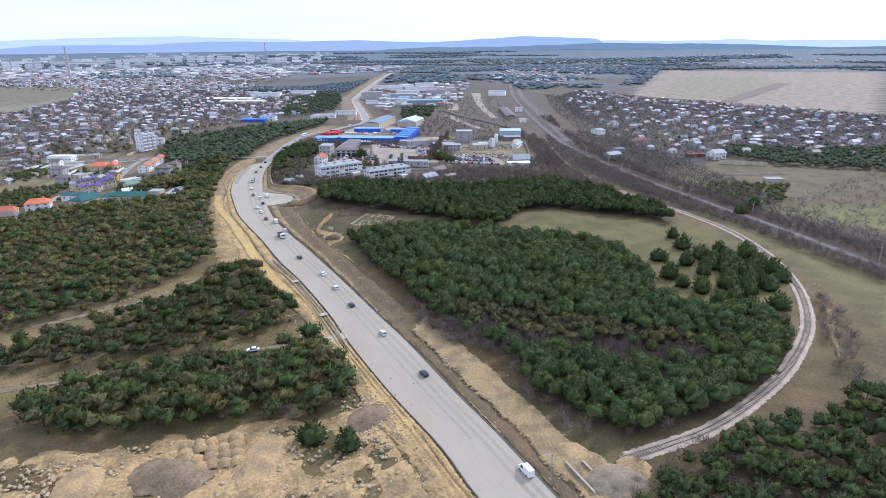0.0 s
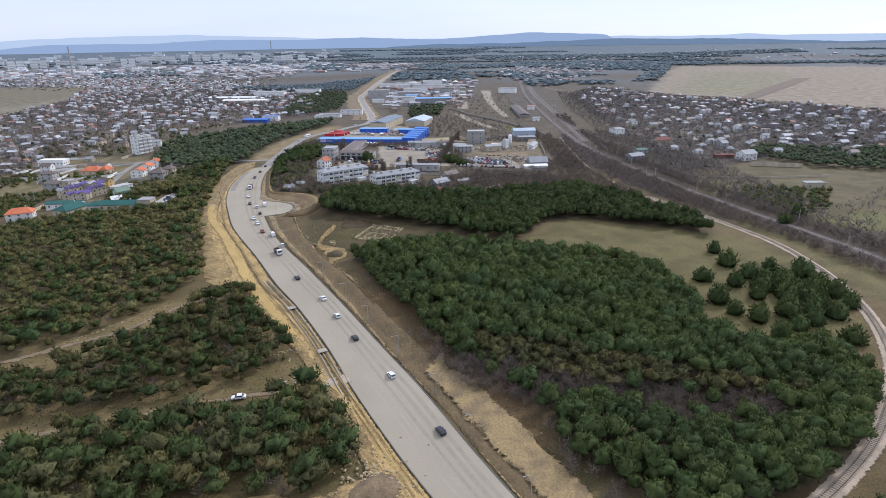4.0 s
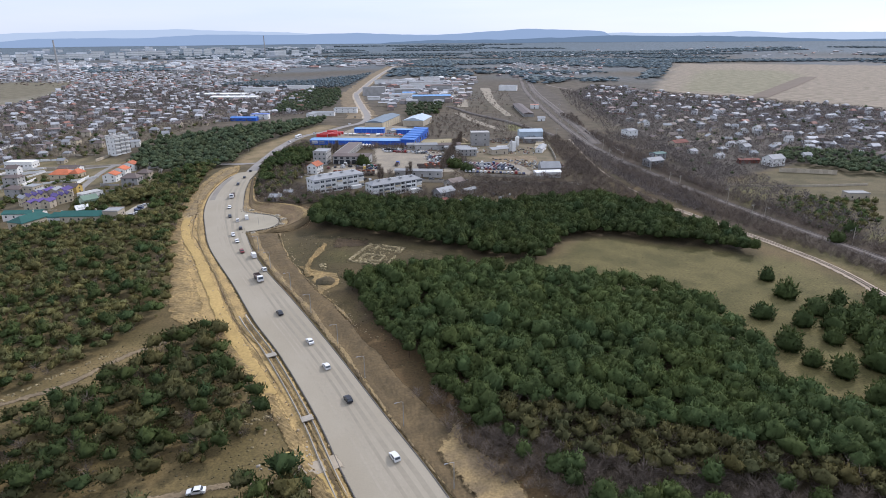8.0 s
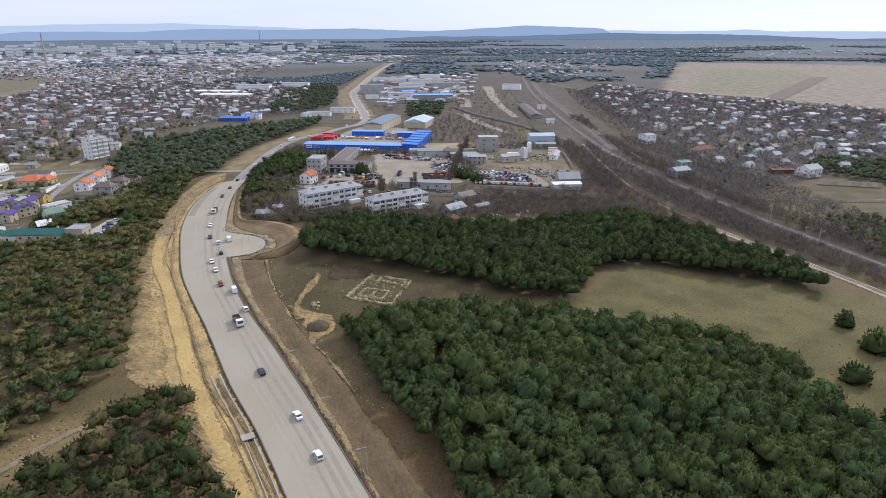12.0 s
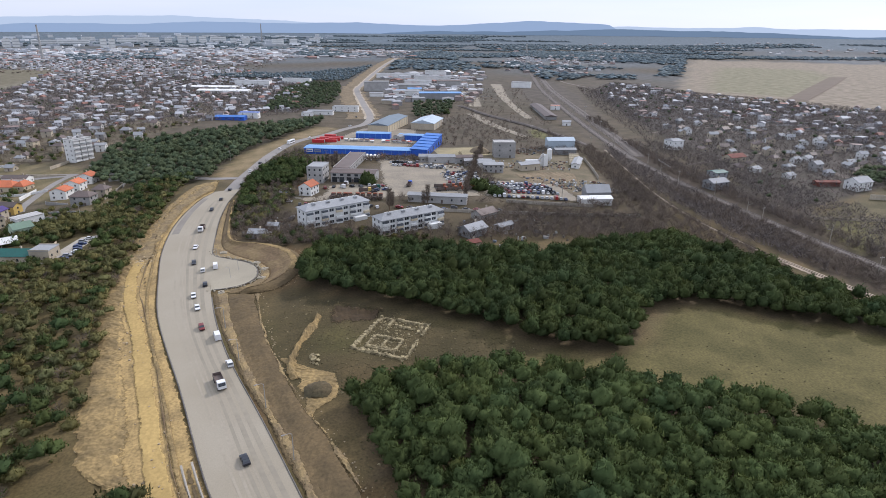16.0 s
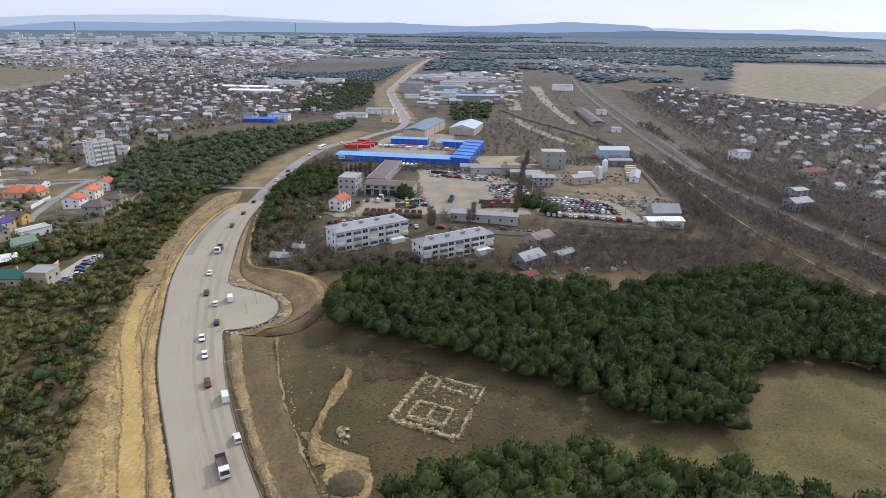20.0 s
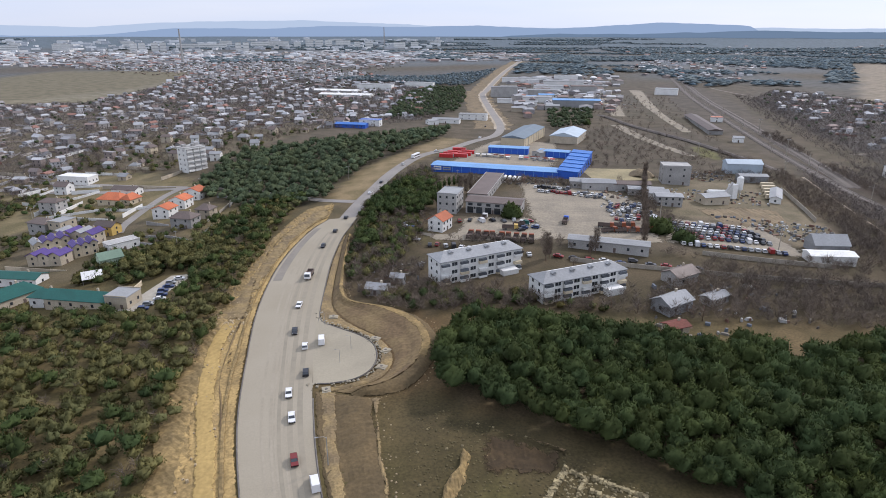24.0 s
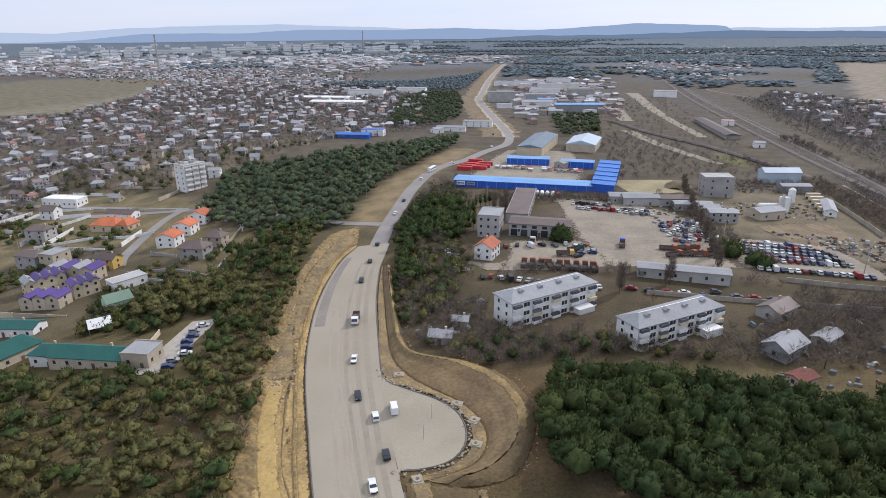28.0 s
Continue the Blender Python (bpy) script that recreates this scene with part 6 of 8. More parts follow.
# ---- far rim ----
def ridge(name, label, mat, radius, heights, seed=1, lo=-70, hi=85):
    """A far mountain range on an arc round the plain; heights: bearing and height along it."""
    rng = np.random.default_rng(seed)
    n = 420
    a = np.radians(np.linspace(lo, hi, n))
    h = np.interp(np.linspace(lo, hi, n), *zip(*heights)) - np.interp(np.linspace(lo, hi, n), [-70, -26, -20, 85], [62, 58, 27, 22]) + np.convolve(rng.normal(0, 4.0, n), np.ones(5) / 5, "same") + np.convolve(rng.normal(0, 14.0, n), np.hanning(27) / 13, "same")
    geo = Geo()
    for i in range(n):
        x, y = radius * math.sin(a[i]), 100 + radius * math.cos(a[i])
        geo.v += [(x, y, -20), (x * 1.004, y * 1.004, float(h[i]))]
    geo.f = [(2 * i, 2 * i + 2, 2 * i + 3, 2 * i + 1) for i in range(n - 1)]
    geo.m = [0] * len(geo.f)
    return solid(name, geo, label, "mountains", mat, kind="structure")


# self-glowing backdrop sheets, each range with its own painted haze
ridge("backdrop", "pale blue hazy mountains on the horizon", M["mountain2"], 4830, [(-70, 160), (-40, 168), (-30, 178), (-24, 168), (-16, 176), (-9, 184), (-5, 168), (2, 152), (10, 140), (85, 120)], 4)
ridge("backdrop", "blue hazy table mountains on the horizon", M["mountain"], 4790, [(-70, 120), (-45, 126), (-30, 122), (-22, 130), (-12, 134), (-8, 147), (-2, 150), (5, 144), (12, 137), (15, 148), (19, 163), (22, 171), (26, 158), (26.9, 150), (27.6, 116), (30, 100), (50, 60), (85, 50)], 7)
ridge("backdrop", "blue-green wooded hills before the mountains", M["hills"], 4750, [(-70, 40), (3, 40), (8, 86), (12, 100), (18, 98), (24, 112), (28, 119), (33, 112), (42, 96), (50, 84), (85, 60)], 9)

# ---- vehicles ----
def profile_body(outline, width, top_in=0.12):
    """A car body: its side outline (x, z) drawn across the width, drawn in towards the top."""
    top = max(z for _, z in outline)
    geo = Geo()
    n = len(outline)
    v = []
    for s in (-1, 1):
        for x, z in outline:
            k = 1 - top_in * max(0, (z - 0.85) / max(0.1, top - 0.85))
            v.append((x, s * width / 2 * k, z))
    geo.add(v, [tuple(range(n))[::-1], tuple(range(n, 2 * n))])
    geo.add(v, [(i, (i + 1) % n, n + (i + 1) % n, n + i) for i in range(n)])
    return geo


def wheels(o, xs, width, r=0.33, rims=True):
    for x in xs:
        for s in (-1, 1):
            w = part("wheel", Geo().tube([(x, s * (width / 2 - 0.2), r), (x, s * (width / 2 + 0.02), r)], [r, r], 10), M["tyre"], o)
            if rims:
                part("rim", Geo().tube([(x, s * (width / 2 + 0.0), r), (x, s * (width / 2 + 0.035), r)], [r * 0.6, r * 0.55], 8), M["steel"], w)


def make_car(label, paint, kind="saloon", rims=True):
    """A car facing +x. kind: saloon, hatch, van or truck."""
    o = thing("car" if kind not in ("van", "truck", "bus") else kind, label, "car" if kind not in ("van", "truck", "bus") else kind, 0, 0, 0, 0)
    if kind == "truck":
        part("chassis", Geo().box(0, 0, 0.6, 7.6, 1.0, 0.35), M["darkroof"], o)
        cab = part("cab", profile_body([(1.9, 0.7), (3.9, 0.7), (3.95, 1.6), (3.6, 2.75), (1.9, 2.8)], 2.4, 0.05), paint, o)
        part("windscreen", Geo().add([(3.97, -1.05, 1.65), (3.97, 1.05, 1.65), (3.68, 0.98, 2.6), (3.68, -0.98, 2.6)], [(0, 1, 2, 3)]), M["glass"], cab)
        bed = part("bed", Geo().box(-1.1, 0, 1.05, 5.6, 2.4, 0.2).box(-1.1, -1.17, 1.25, 5.6, 0.1, 0.9).box(-1.1, 1.17, 1.25, 5.6, 0.1, 0.9).box(-3.85, 0, 1.25, 0.1, 2.4, 0.9).box(1.65, 0, 1.25, 0.1, 2.4, 1.1), M["darkroof"], o)
        wheels(o, (2.9, -1.9, -3.1), 2.4, 0.5)
        return o
    if kind == "bus":
        part("body", Geo().box(0, 0, 0.5, 11.5, 2.5, 2.5, top=0.98), paint, o)
        for s in (-1, 1):
            for i in range(6):
                part("window", Geo().box(-4.4 + i * 1.75, s * 1.24, 1.5, 1.45, 0.06, 0.9), M["glass"], o)
        part("windscreen", Geo().box(5.7, 0, 1.2, 0.08, 2.1, 1.4), M["glass"], o)
        wheels(o, (3.6, -3.4), 2.5, 0.48)
        return o
    if kind == "van":
        out, width, length = [(-2.6, 0.35), (2.6, 0.35), (2.65, 0.95), (1.9, 1.25), (1.15, 2.15), (0.8, 2.3), (-2.55, 2.3)], 1.95, 5.2
        ws, rear, sides = ((1.93, 1.3), (1.2, 2.12)), None, [((0.35, 1.25), (1.5, 1.25), (1.05, 2.0), (0.35, 2.0))]
    elif kind == "hatch":
        out, width, length = [(-1.95, 0.3), (2.0, 0.3), (2.05, 0.75), (1.0, 0.98), (0.35, 1.5), (-1.5, 1.55), (-1.98, 0.95)], 1.75, 4.0
        ws, rear, sides = ((1.0, 1.0), (0.42, 1.46)), ((-1.97, 1.0), (-1.6, 1.5)), [((-1.7, 0.98), (0.8, 0.98), (0.3, 1.42), (-1.45, 1.45))]
    else:
        out, width, length = [(-2.2, 0.3), (2.2, 0.3), (2.22, 0.72), (1.05, 0.95), (0.35, 1.43), (-1.05, 1.45), (-1.65, 1.0), (-2.22, 0.92)], 1.78, 4.4
        ws, rear, sides = ((1.05, 0.97), (0.42, 1.4)), ((-1.6, 1.03), (-1.1, 1.42)), [((-1.45, 1.0), (0.85, 0.97), (0.3, 1.37), (-1.0, 1.38))]
    body = part("body", profile_body(out, width), paint, o)
    (ax, az), (bx, bz) = ws
    part("windscreen", Geo().add([(ax + 0.03, -width * 0.44, az), (ax + 0.03, width * 0.44, az), (bx + 0.05, width * 0.4, bz), (bx + 0.05, -width * 0.4, bz)], [(0, 1, 2, 3)]), M["glass"], body)
    if rear:
        (ax, az), (bx, bz) = rear
        part("rear_window", Geo().add([(ax - 0.03, width * 0.43, az), (ax - 0.03, -width * 0.43, az), (bx - 0.04, -width * 0.4, bz), (bx - 0.04, width * 0.4, bz)], [(0, 1, 2, 3)]), M["glass"], body)
    for s in (-1, 1):
        q = [(x, s * (width / 2 * (1.03 - 0.12 * (z - 0.85) / 0.65 if kind != "van" else 1.02 - 0.06 * (z - 0.85))), z) for x, z in sides[0]]
        part("side_window", Geo().add(q, [(0, 1, 2, 3)] if s < 0 else [(3, 2, 1, 0)]), M["glass"], body)
        if rims:
            part("headlight", Geo().box(length / 2 - 0.05, s * width * 0.36, 0.6, 0.16, 0.3, 0.16), M["slate"], body)
    if rims:
        part("bumper", Geo().box(length / 2 - 0.02, 0, 0.35, 0.18, width * 0.94, 0.2), M["tyre"], body)
    wheels(o, (length * 0.3, -length * 0.3), width, 0.33, rims)
    return o


SPECS = {
    "white van": ("white delivery van on the new road", M["carwhite"], "van"),
    "white": ("white saloon car on the new road", M["carwhite"], "saloon"),
    "suv": ("white hatchback car on the new road", M["carwhite"], "hatch"),
    "dark": ("dark saloon car on the new road", M["cardark"], "saloon"),
    "navy": ("dark hatchback car on the new road", M["cardark"], "hatch"),
    "red": ("dark red hatchback car on the new road", M["carred"], "hatch"),
    "truck": ("tipper truck with a white cab on the road", M["carwhite"], "truck"),
    "bus": ("white bus on the old road", M["carwhite"], "bus"),
}
PROTO = {}
ROAD_MID = np.concatenate([(ROAD_L[:110] + np.array([ROAD_R[min(len(ROAD_R) - 1, i)] for i in range(110)])) / 2, OLD_ROAD[3:]])


def put_car(kind, x, y, away=True, lift=0.3):
    i = int(np.argmin(np.hypot(ROAD_MID[:, 0] - x, ROAD_MID[:, 1] - y)))
    i = min(max(i, 2), len(ROAD_MID) - 3)
    d = ROAD_MID[i + 2] - ROAD_MID[i - 2]
    a = math.atan2(d[1], d[0]) + (0 if away else math.pi)
    m = Matrix.Translation((x, y, g(x, y) + lift)) @ Matrix.Rotation(a, 4, "Z")
    if kind not in PROTO:
        PROTO[kind] = tagged(make_car(*SPECS[kind]), group="traffic on the road")
        PROTO[kind].matrix_basis = m
    else:
        copy_thing(PROTO[kind], m)


for kind, x, y, away in (
    ("white van", 45.1, 75.6, True), ("suv", 18.8, 164.2, True), ("navy", 9.0, 192.9, True), ("navy", 28.5, 131, True), ("dark", -12.4, 256.1, True), ("white", -1.5, 231, True), ("suv", 3.5, 213, True),
    ("truck", -22.1, 291.5, False), ("suv", -20.3, 302, True), ("white van", -26, 320.3, True), ("red", -32, 328.2, False), ("white", -35.7, 344.6, False), ("white", -38.6, 355.7, False),
    ("navy", -35.7, 365.8, True), ("suv", -38.6, 381.3, True), ("white van", -33.8, 384, True), ("dark", -43.7, 391.7, False), ("white", -45.9, 412, False), ("truck", -46.9, 439.5, False),
    ("navy", -46.6, 476, False), ("dark", -43.9, 498.4, True), ("navy", -41.1, 521, True), ("white", -32.2, 572.9, True), ("dark", -27, 600, True), ("suv", -14, 655, True),
    ("bus", -5.0, 683, True), ("white", 12, 708, True), ("white", 55, 785, True), ("dark", 68, 860, True),
):
    put_car(kind, x, y, away)

# parked cars
rng = np.random.default_rng(5)
parked = []
for row in range(6):
    for i in range(13):
        parked.append((120 + i * 3.0 + row * 0.6, 501 - row * 4.6 - i * 0.55, 78))
for i in range(16):
    parked.append((117 + i * 2.8, 468 - i * 0.62, 78))
for i in range(40):
    row, k = divmod(i, 8)
    parked.append((97 + k * 3.0 + row * 1.2 + rng.uniform(-1, 1), 504 + row * 7.2 + rng.uniform(-1.5, 1.5), rng.normal(80, 25)))
for i in range(12):
    parked.append((46 + rng.uniform(0, 9), 486 + rng.uniform(0, 18), rng.uniform(0, 180)))
for i in range(20):
    parked.append((69 + (i % 10) * 2.1, 576 - (i // 10) * 11 - (i % 10) * 0.9 + rng.uniform(-2, 2), rng.normal(75, 20)))
for i in range(12):
    parked.append((92 + (i % 6) * 2.4, 560 - (i // 6) * 8 - (i % 6) * 0.9 + rng.uniform(-1.5, 1.5), rng.normal(75, 15)))
for i in range(13):
    parked.append((2 + i * 3.5, 470 - i * 1.4 + rng.uniform(-1, 1), rng.uniform(50, 100)))
for i in range(8):
    parked.append((-104 + rng.uniform(-1, 2), 420 + i * 4.2, 10))
for i in range(9):
    parked.append((-9 + rng.uniform(-2, 5), 478 + i * 5.0, rng.uniform(-20, 20)))
for i in range(7):
    parked.append((12 + i * 5.5, 503 + rng.uniform(-2, 3), rng.uniform(60, 120)))
for i in range(10):
    parked.append((56 + i * 6, 449 + rng.uniform(-2, 2) - i * 1.2, rng.uniform(-30, 0)))
first = {}
for x, y, deg in parked:
    kind = str(rng.choice(["saloon", "hatch", "saloon", "van"], p=[0.45, 0.35, 0.1, 0.1]))
    m = Matrix.Translation((x, y, g(x, y) + 0.2)) @ Matrix.Rotation(radians(deg), 4, "Z")
    if kind not in first:
        first[kind] = tagged(make_car("parked car in a gravel yard" if kind != "van" else "parked van in a gravel yard", M["carpaint"], kind, False), group="parked cars")
        first[kind].matrix_basis = m
    else:
        copy_thing(first[kind], m)

# ---- street lamps ----
def street_lamp():
    o = thing("street_lamp", "grey steel street lamp beside the new road", "street lamp", 0, 0, 0, 0, "street lamps along the road")
    part("pole", Geo().tube([(0, 0, -0.4), (0, 0, 4), (0, 0, 8)], [0.14, 0.11, 0.08], 8), M["steel"], o)
    part("arm", Geo().tube([(0, 0, 7.9), (-0.6, 0, 8.25), (-1.9, 0, 8.35)], [0.06, 0.05, 0.05], 6), M["steel"], o)
    part("lamp_head", Geo().box(-2.2, 0, 8.28, 0.8, 0.28, 0.14), M["slate"], o)
    part("base", Geo().box(0, 0, -0.3, 0.7, 0.7, 0.55), M["concrete"], o)
    return o


LAMP_LINE = shifted(ROAD_R, 2.6)
lamp = None
for yy in (72, 98, 124.5, 151, 178, 204, 228, 253, 278, 303, 328):
    i = int(np.argmin(abs(LAMP_LINE[:, 1] - yy)))
    x, y = LAMP_LINE[i]
    d = LAMP_LINE[i + 1] - LAMP_LINE[i - 1]
    m = Matrix.Translation((x, y, g(x, y) + 0.1)) @ Matrix.Rotation(math.atan2(d[1], d[0]) - math.pi / 2, 4, "Z")
    if lamp is None:
        lamp = street_lamp()
        lamp.matrix_basis = m
    else:
        copy_thing(lamp, m)
for x, y in ((-26.5, 371), (-24, 379), (-34.5, 396)):
    copy_thing(lamp, Matrix.Translation((x, y, g(x, y) + 0.2)) @ Matrix.Scale(0.55, 4))

# wooden and concrete line poles
pole = None
for x, y, h in ((-12, 757, 10), (-38, 678, 9), (-50, 618, 9), (-70, 611, 9), (6, 778, 10), (-104, 596, 9), (22, 590, 9), (118, 500, 12), (158, 462, 11), (226, 700, 11), (252, 620, 12), (300, 700, 14), (330, 800, 16), (-240, 580, 9), (-205, 560, 9), (-215, 505, 9), (-150, 620, 9), (-122, 500, 8), (262, 500, 10), (258, 410, 10), (254, 330, 10)):
    if pole is None:
        pole = thing("utility_pole", "thin grey power pole with a cross arm", "pole", 0, 0, 0, 0, "power poles")
        part("pole", Geo().tube([(0, 0, -0.5), (0, 0, 10)], [0.2, 0.13], 7), M["concrete"], pole)
        part("cross_arm", Geo().box(0, 0, 9.3, 2.2, 0.14, 0.14), M["steel"], pole)
        for k in (-0.9, 0, 0.9):
            part("insulator", Geo().tube([(k, 0, 9.4), (k, 0, 9.75)], [0.07, 0.05], 6), M["white"], pole)
        pole.matrix_basis = Matrix.Translation((x, y, g(x, y))) @ Matrix.Scale(h / 10, 4)
        continue
    c = copy_thing(pole, Matrix.Translation((x, y, g(x, y))))
    c.scale = (h / 10,) * 3

# ---- drain channel beside the road ----
CH = shifted(ROAD_L, -3.0)
CH = CH[(CH[:, 1] > 150) & (CH[:, 1] < 262)]
channel = thing("drain_channel", "pale concrete drain channel beside the road", "drain", 0, 0, 0, kind="structure")
for off in (-1.25, 1.25):
    part("channel_wall", sheet(shifted(CH, off - 0.28), shifted(CH, off + 0.28), 0.35, 3, profile=[0, 0.5, 0.5, 0]), M["concrete"], channel)
part("channel_floor", sheet(shifted(CH, -1.0), shifted(CH, 1.0), 0.56, 2), M["brownsoil"], channel)
for k in (len(CH) // 3, 2 * len(CH) // 3):
    d = CH[min(k + 1, len(CH) - 1)] - CH[k - 1]
    part("cover_slab", Geo().box(0, 0, 0.2, 2.6, 3.4, 0.25), M["concrete"], channel, at=Matrix.Translation((CH[k][0], CH[k][1], g(*CH[k]) + 0.78)) @ Matrix.Rotation(math.atan2(d[1], d[0]), 4, "Z"))
SHELF = curve([(6, 148), (-4, 168), (-12, 172)])
solid("track", sheet(shifted(SHELF, -3), shifted(SHELF, 3), 0.4, 4, 0.05), "dirt track joining the road", "dirt track", M["claypale"], kind="structure")
TRK = curve([(-6, 162), (-20, 164), (-45, 163), (-75, 160), (-110, 155), (-150, 150)])
solid("track", sheet(shifted(TRK, -2.2), shifted(TRK, 2.2), 0.12, 6, 0.08, [0.1, 0, 0.15, 0.15, 0, 0.1], 51, 0.6, 2.4), "grey dirt track through the pines", "dirt track", M["dirt"], kind="structure")
TRK = curve([(-30, 256), (-43, 252), (-50, 248), (-66, 235), (-80, 222), (-120, 205)])
solid("track", sheet(shifted(TRK, -2.2), shifted(TRK, 2.2), 0.12, 6, 0.08, [0.1, 0, 0.15, 0.15, 0, 0.1], 52, 0.6, 2.4), "stony dirt track through the pines", "dirt track", M["dirt"], kind="structure")

# ---- ruin ----
def stone_wall(o, a, b, mesh_list, rng, thick=2):
    a, b = np.array(a, float), np.array(b, float)
    n = max(2, int(np.linalg.norm(b - a) / 0.8))
    nrm = np.array([-(b - a)[1], (b - a)[0]]) / np.linalg.norm(b - a)
    for i in range(n):
        for k in range(thick):
            if rng.uniform() < 0.06:
                continue
            p = a + (b - a) * (i + 0.5) / n + nrm * (k - (thick - 1) / 2) * 0.7 + rng.normal(0, 0.1, 2)
            part("stone", mesh_list[rng.integers(len(mesh_list))], None, o, at=Matrix.Translation((p[0], p[1], g(p[0], p[1]) + rng.uniform(0.1, 0.4))) @ Euler((rng.normal(0, 0.1), rng.normal(0, 0.1), math.atan2(b[1] - a[1], b[0] - a[0]) + rng.normal(0, 0.15))).to_matrix().to_4x4())


def rock_mesh(rng, size, mat, name="stone"):
    geo = Geo().box(0, 0, -size * 0.4, size, size * rng.uniform(0.7, 1), size * rng.uniform(0.6, 0.95), top=rng.uniform(0.65, 0.9))
    geo.v = [tuple(np.array(p) + rng.normal(0, size * 0.09, 3)) for p in geo.v]
    return geo.mesh(name, mat)


rng = np.random.default_rng(8)
STONES = [rock_mesh(rng, rng.uniform(0.7, 1.25), M["stone"]) for _ in range(8)]
A, B, C, D = (np.array(p) for p in ((17.8, 304.3), (30.3, 323.0), (45.5, 313.8), (33.6, 293.7)))
ruin = thing("ruin", "square foundations of pale stones in dry grass", "ruin", 0, 0, 0)
P = lambda u, v: tuple((A * (1 - u) + D * u) * (1 - v) + (B * (1 - u) + C * u) * v)  # noqa: E731
WALLS = (((0, 0), (1, 0), 2), ((1, 0), (1, 0.5), 1), ((0, 1), (0, 0), 2), ((0.2, 0.12), (0.74, 0.12), 2), ((0.74, 0.12), (0.74, 0.44), 1), ((0.74, 0.44), (0.2, 0.44), 1), ((0.2, 0.44), (0.2, 0.12), 1), ((0.47, 0.12), (0.47, 0.44), 1), ((0.05, 0.98), (0.28, 0.94), 1), ((0.28, 0.94), (0.28, 0.7), 1), ((0.34, 0.98), (1.0, 0.98), 1), ((1.0, 0.98), (1.0, 0.66), 1), ((0.9, 0.72), (0.9, 0.95), 1), ((0.4, 0.8), (0.8, 0.8), 1))
for a, b, k in WALLS:
    stone_wall(ruin, P(*a), P(*b), STONES, rng, k)
    u, v = np.array(P(*a)), np.array(P(*b))
    part("wall_core", sheet(shifted(curve([u, v], 1.0), -0.42 * k), shifted(curve([u, v], 1.0), 0.42 * k), 0.02, 3, 0.14, [-0.3, 0.4, 0.4, -0.3], k, 0.1), M["stone"], ruin)
heap = thing("stone_heap", "heap of pale stones in dry grass", "stones", 0, 0, 0)
for i in range(22):
    x, y = 5.5 + rng.normal(0, 1.4), 300 + rng.normal(0, 1.6)
    part("stone", STONES[i % 8], None, heap, at=pose(x, y, g(x, y) + 0.2, 20 * rng.normal(), 20 * rng.normal(), rng.uniform(0, 360)))
# the cut: a clay step with a dug floor on its far side, widening into a trodden patch
SCAR = even_line(curve([(7.4, 331), (5.6, 324), (2.0, 315.7), (-1.9, 307), (-3.6, 301), (-2.8, 295), (-1.6, 289)], 1.5), 60)
SCAR_R = even_line(curve([(9.2, 328), (7.0, 319.5), (3.6, 313), (0.4, 305.5), (-0.4, 300), (0.4, 296), (2.0, 290)], 1.5), 60)
solid("embankment", sheet(SCAR, SCAR_R, 0.12, 8, 0.22, [-0.2, 0.9, 1.3, 0.8, 0.1, -0.1, -0.1], 4, 0.6, 0.6), "ragged step of yellow clay cut into the field", "earth bank", M["dirtclay"], kind="structure")
solid("embankment", sheet(even_line(curve([(-4.5, 303), (-2.2, 291), (1.0, 278), (3.4, 270)], 2), 40), even_line(curve([(0.2, 302), (3.4, 296.5), (11.4, 292), (13.8, 286), (12.6, 279), (8, 273), (4.6, 269)], 2), 40), 0.16, 10, 0.16, [-0.2, 0.1, 0.15, 0.05, 0.1, 0.05, -0.1], 14, 1.2, 1.6), "trodden stony patch of clay beside the cut", "earth bank", M["dirtclay"], kind="structure")
PIT = even_line(curve([(12, 337), (20, 334), (32, 327.5)], 2), 24)
PIT_IN = even_line(curve([(10, 322), (17, 318), (27, 318.5)], 2), 24)
solid("embankment", sheet(PIT, PIT_IN, 0.1, 8, 0.12, [-0.2, 1.2, 0.4, 0.05, 0, 0.05, 0.1, -0.1], 7, 1.6, 4.5), "shallow pit of dark rusty dug soil", "earth bank", M["rustsoil"], kind="structure")
solid("embankment", sheet(shifted(PIT, -1.0), shifted(PIT, 0.5), 0.7, 3, 0.12, [-0.8, 0.5, 0.5], 8, 0.4), "crest of pale brown earth behind the pit", "earth bank", M["brownclay"], kind="structure")

# ---- clay cut below the pines ----
HEAPS = ((-47, 97, 22, 15, 3.0, "heapsoil"), (-24, 98, 24, 12, 2.2, "heapclay"), (7, 111, 11, 16, 2.4, "heapsoil"), (-70, 99, 18, 12, 2.0, "heapclay"), (66, 66, 13, 16, 3.2, "heapgrey"), (60, 80, 9, 12, 1.6, "heapclay"), (73, 70, 9, 9, 1.8, "heapclay"), (6.2, 282.6, 8, 8, 2.2, "heapdark"), (149, 614, 17, 12, 5.0, "heapgrey"))
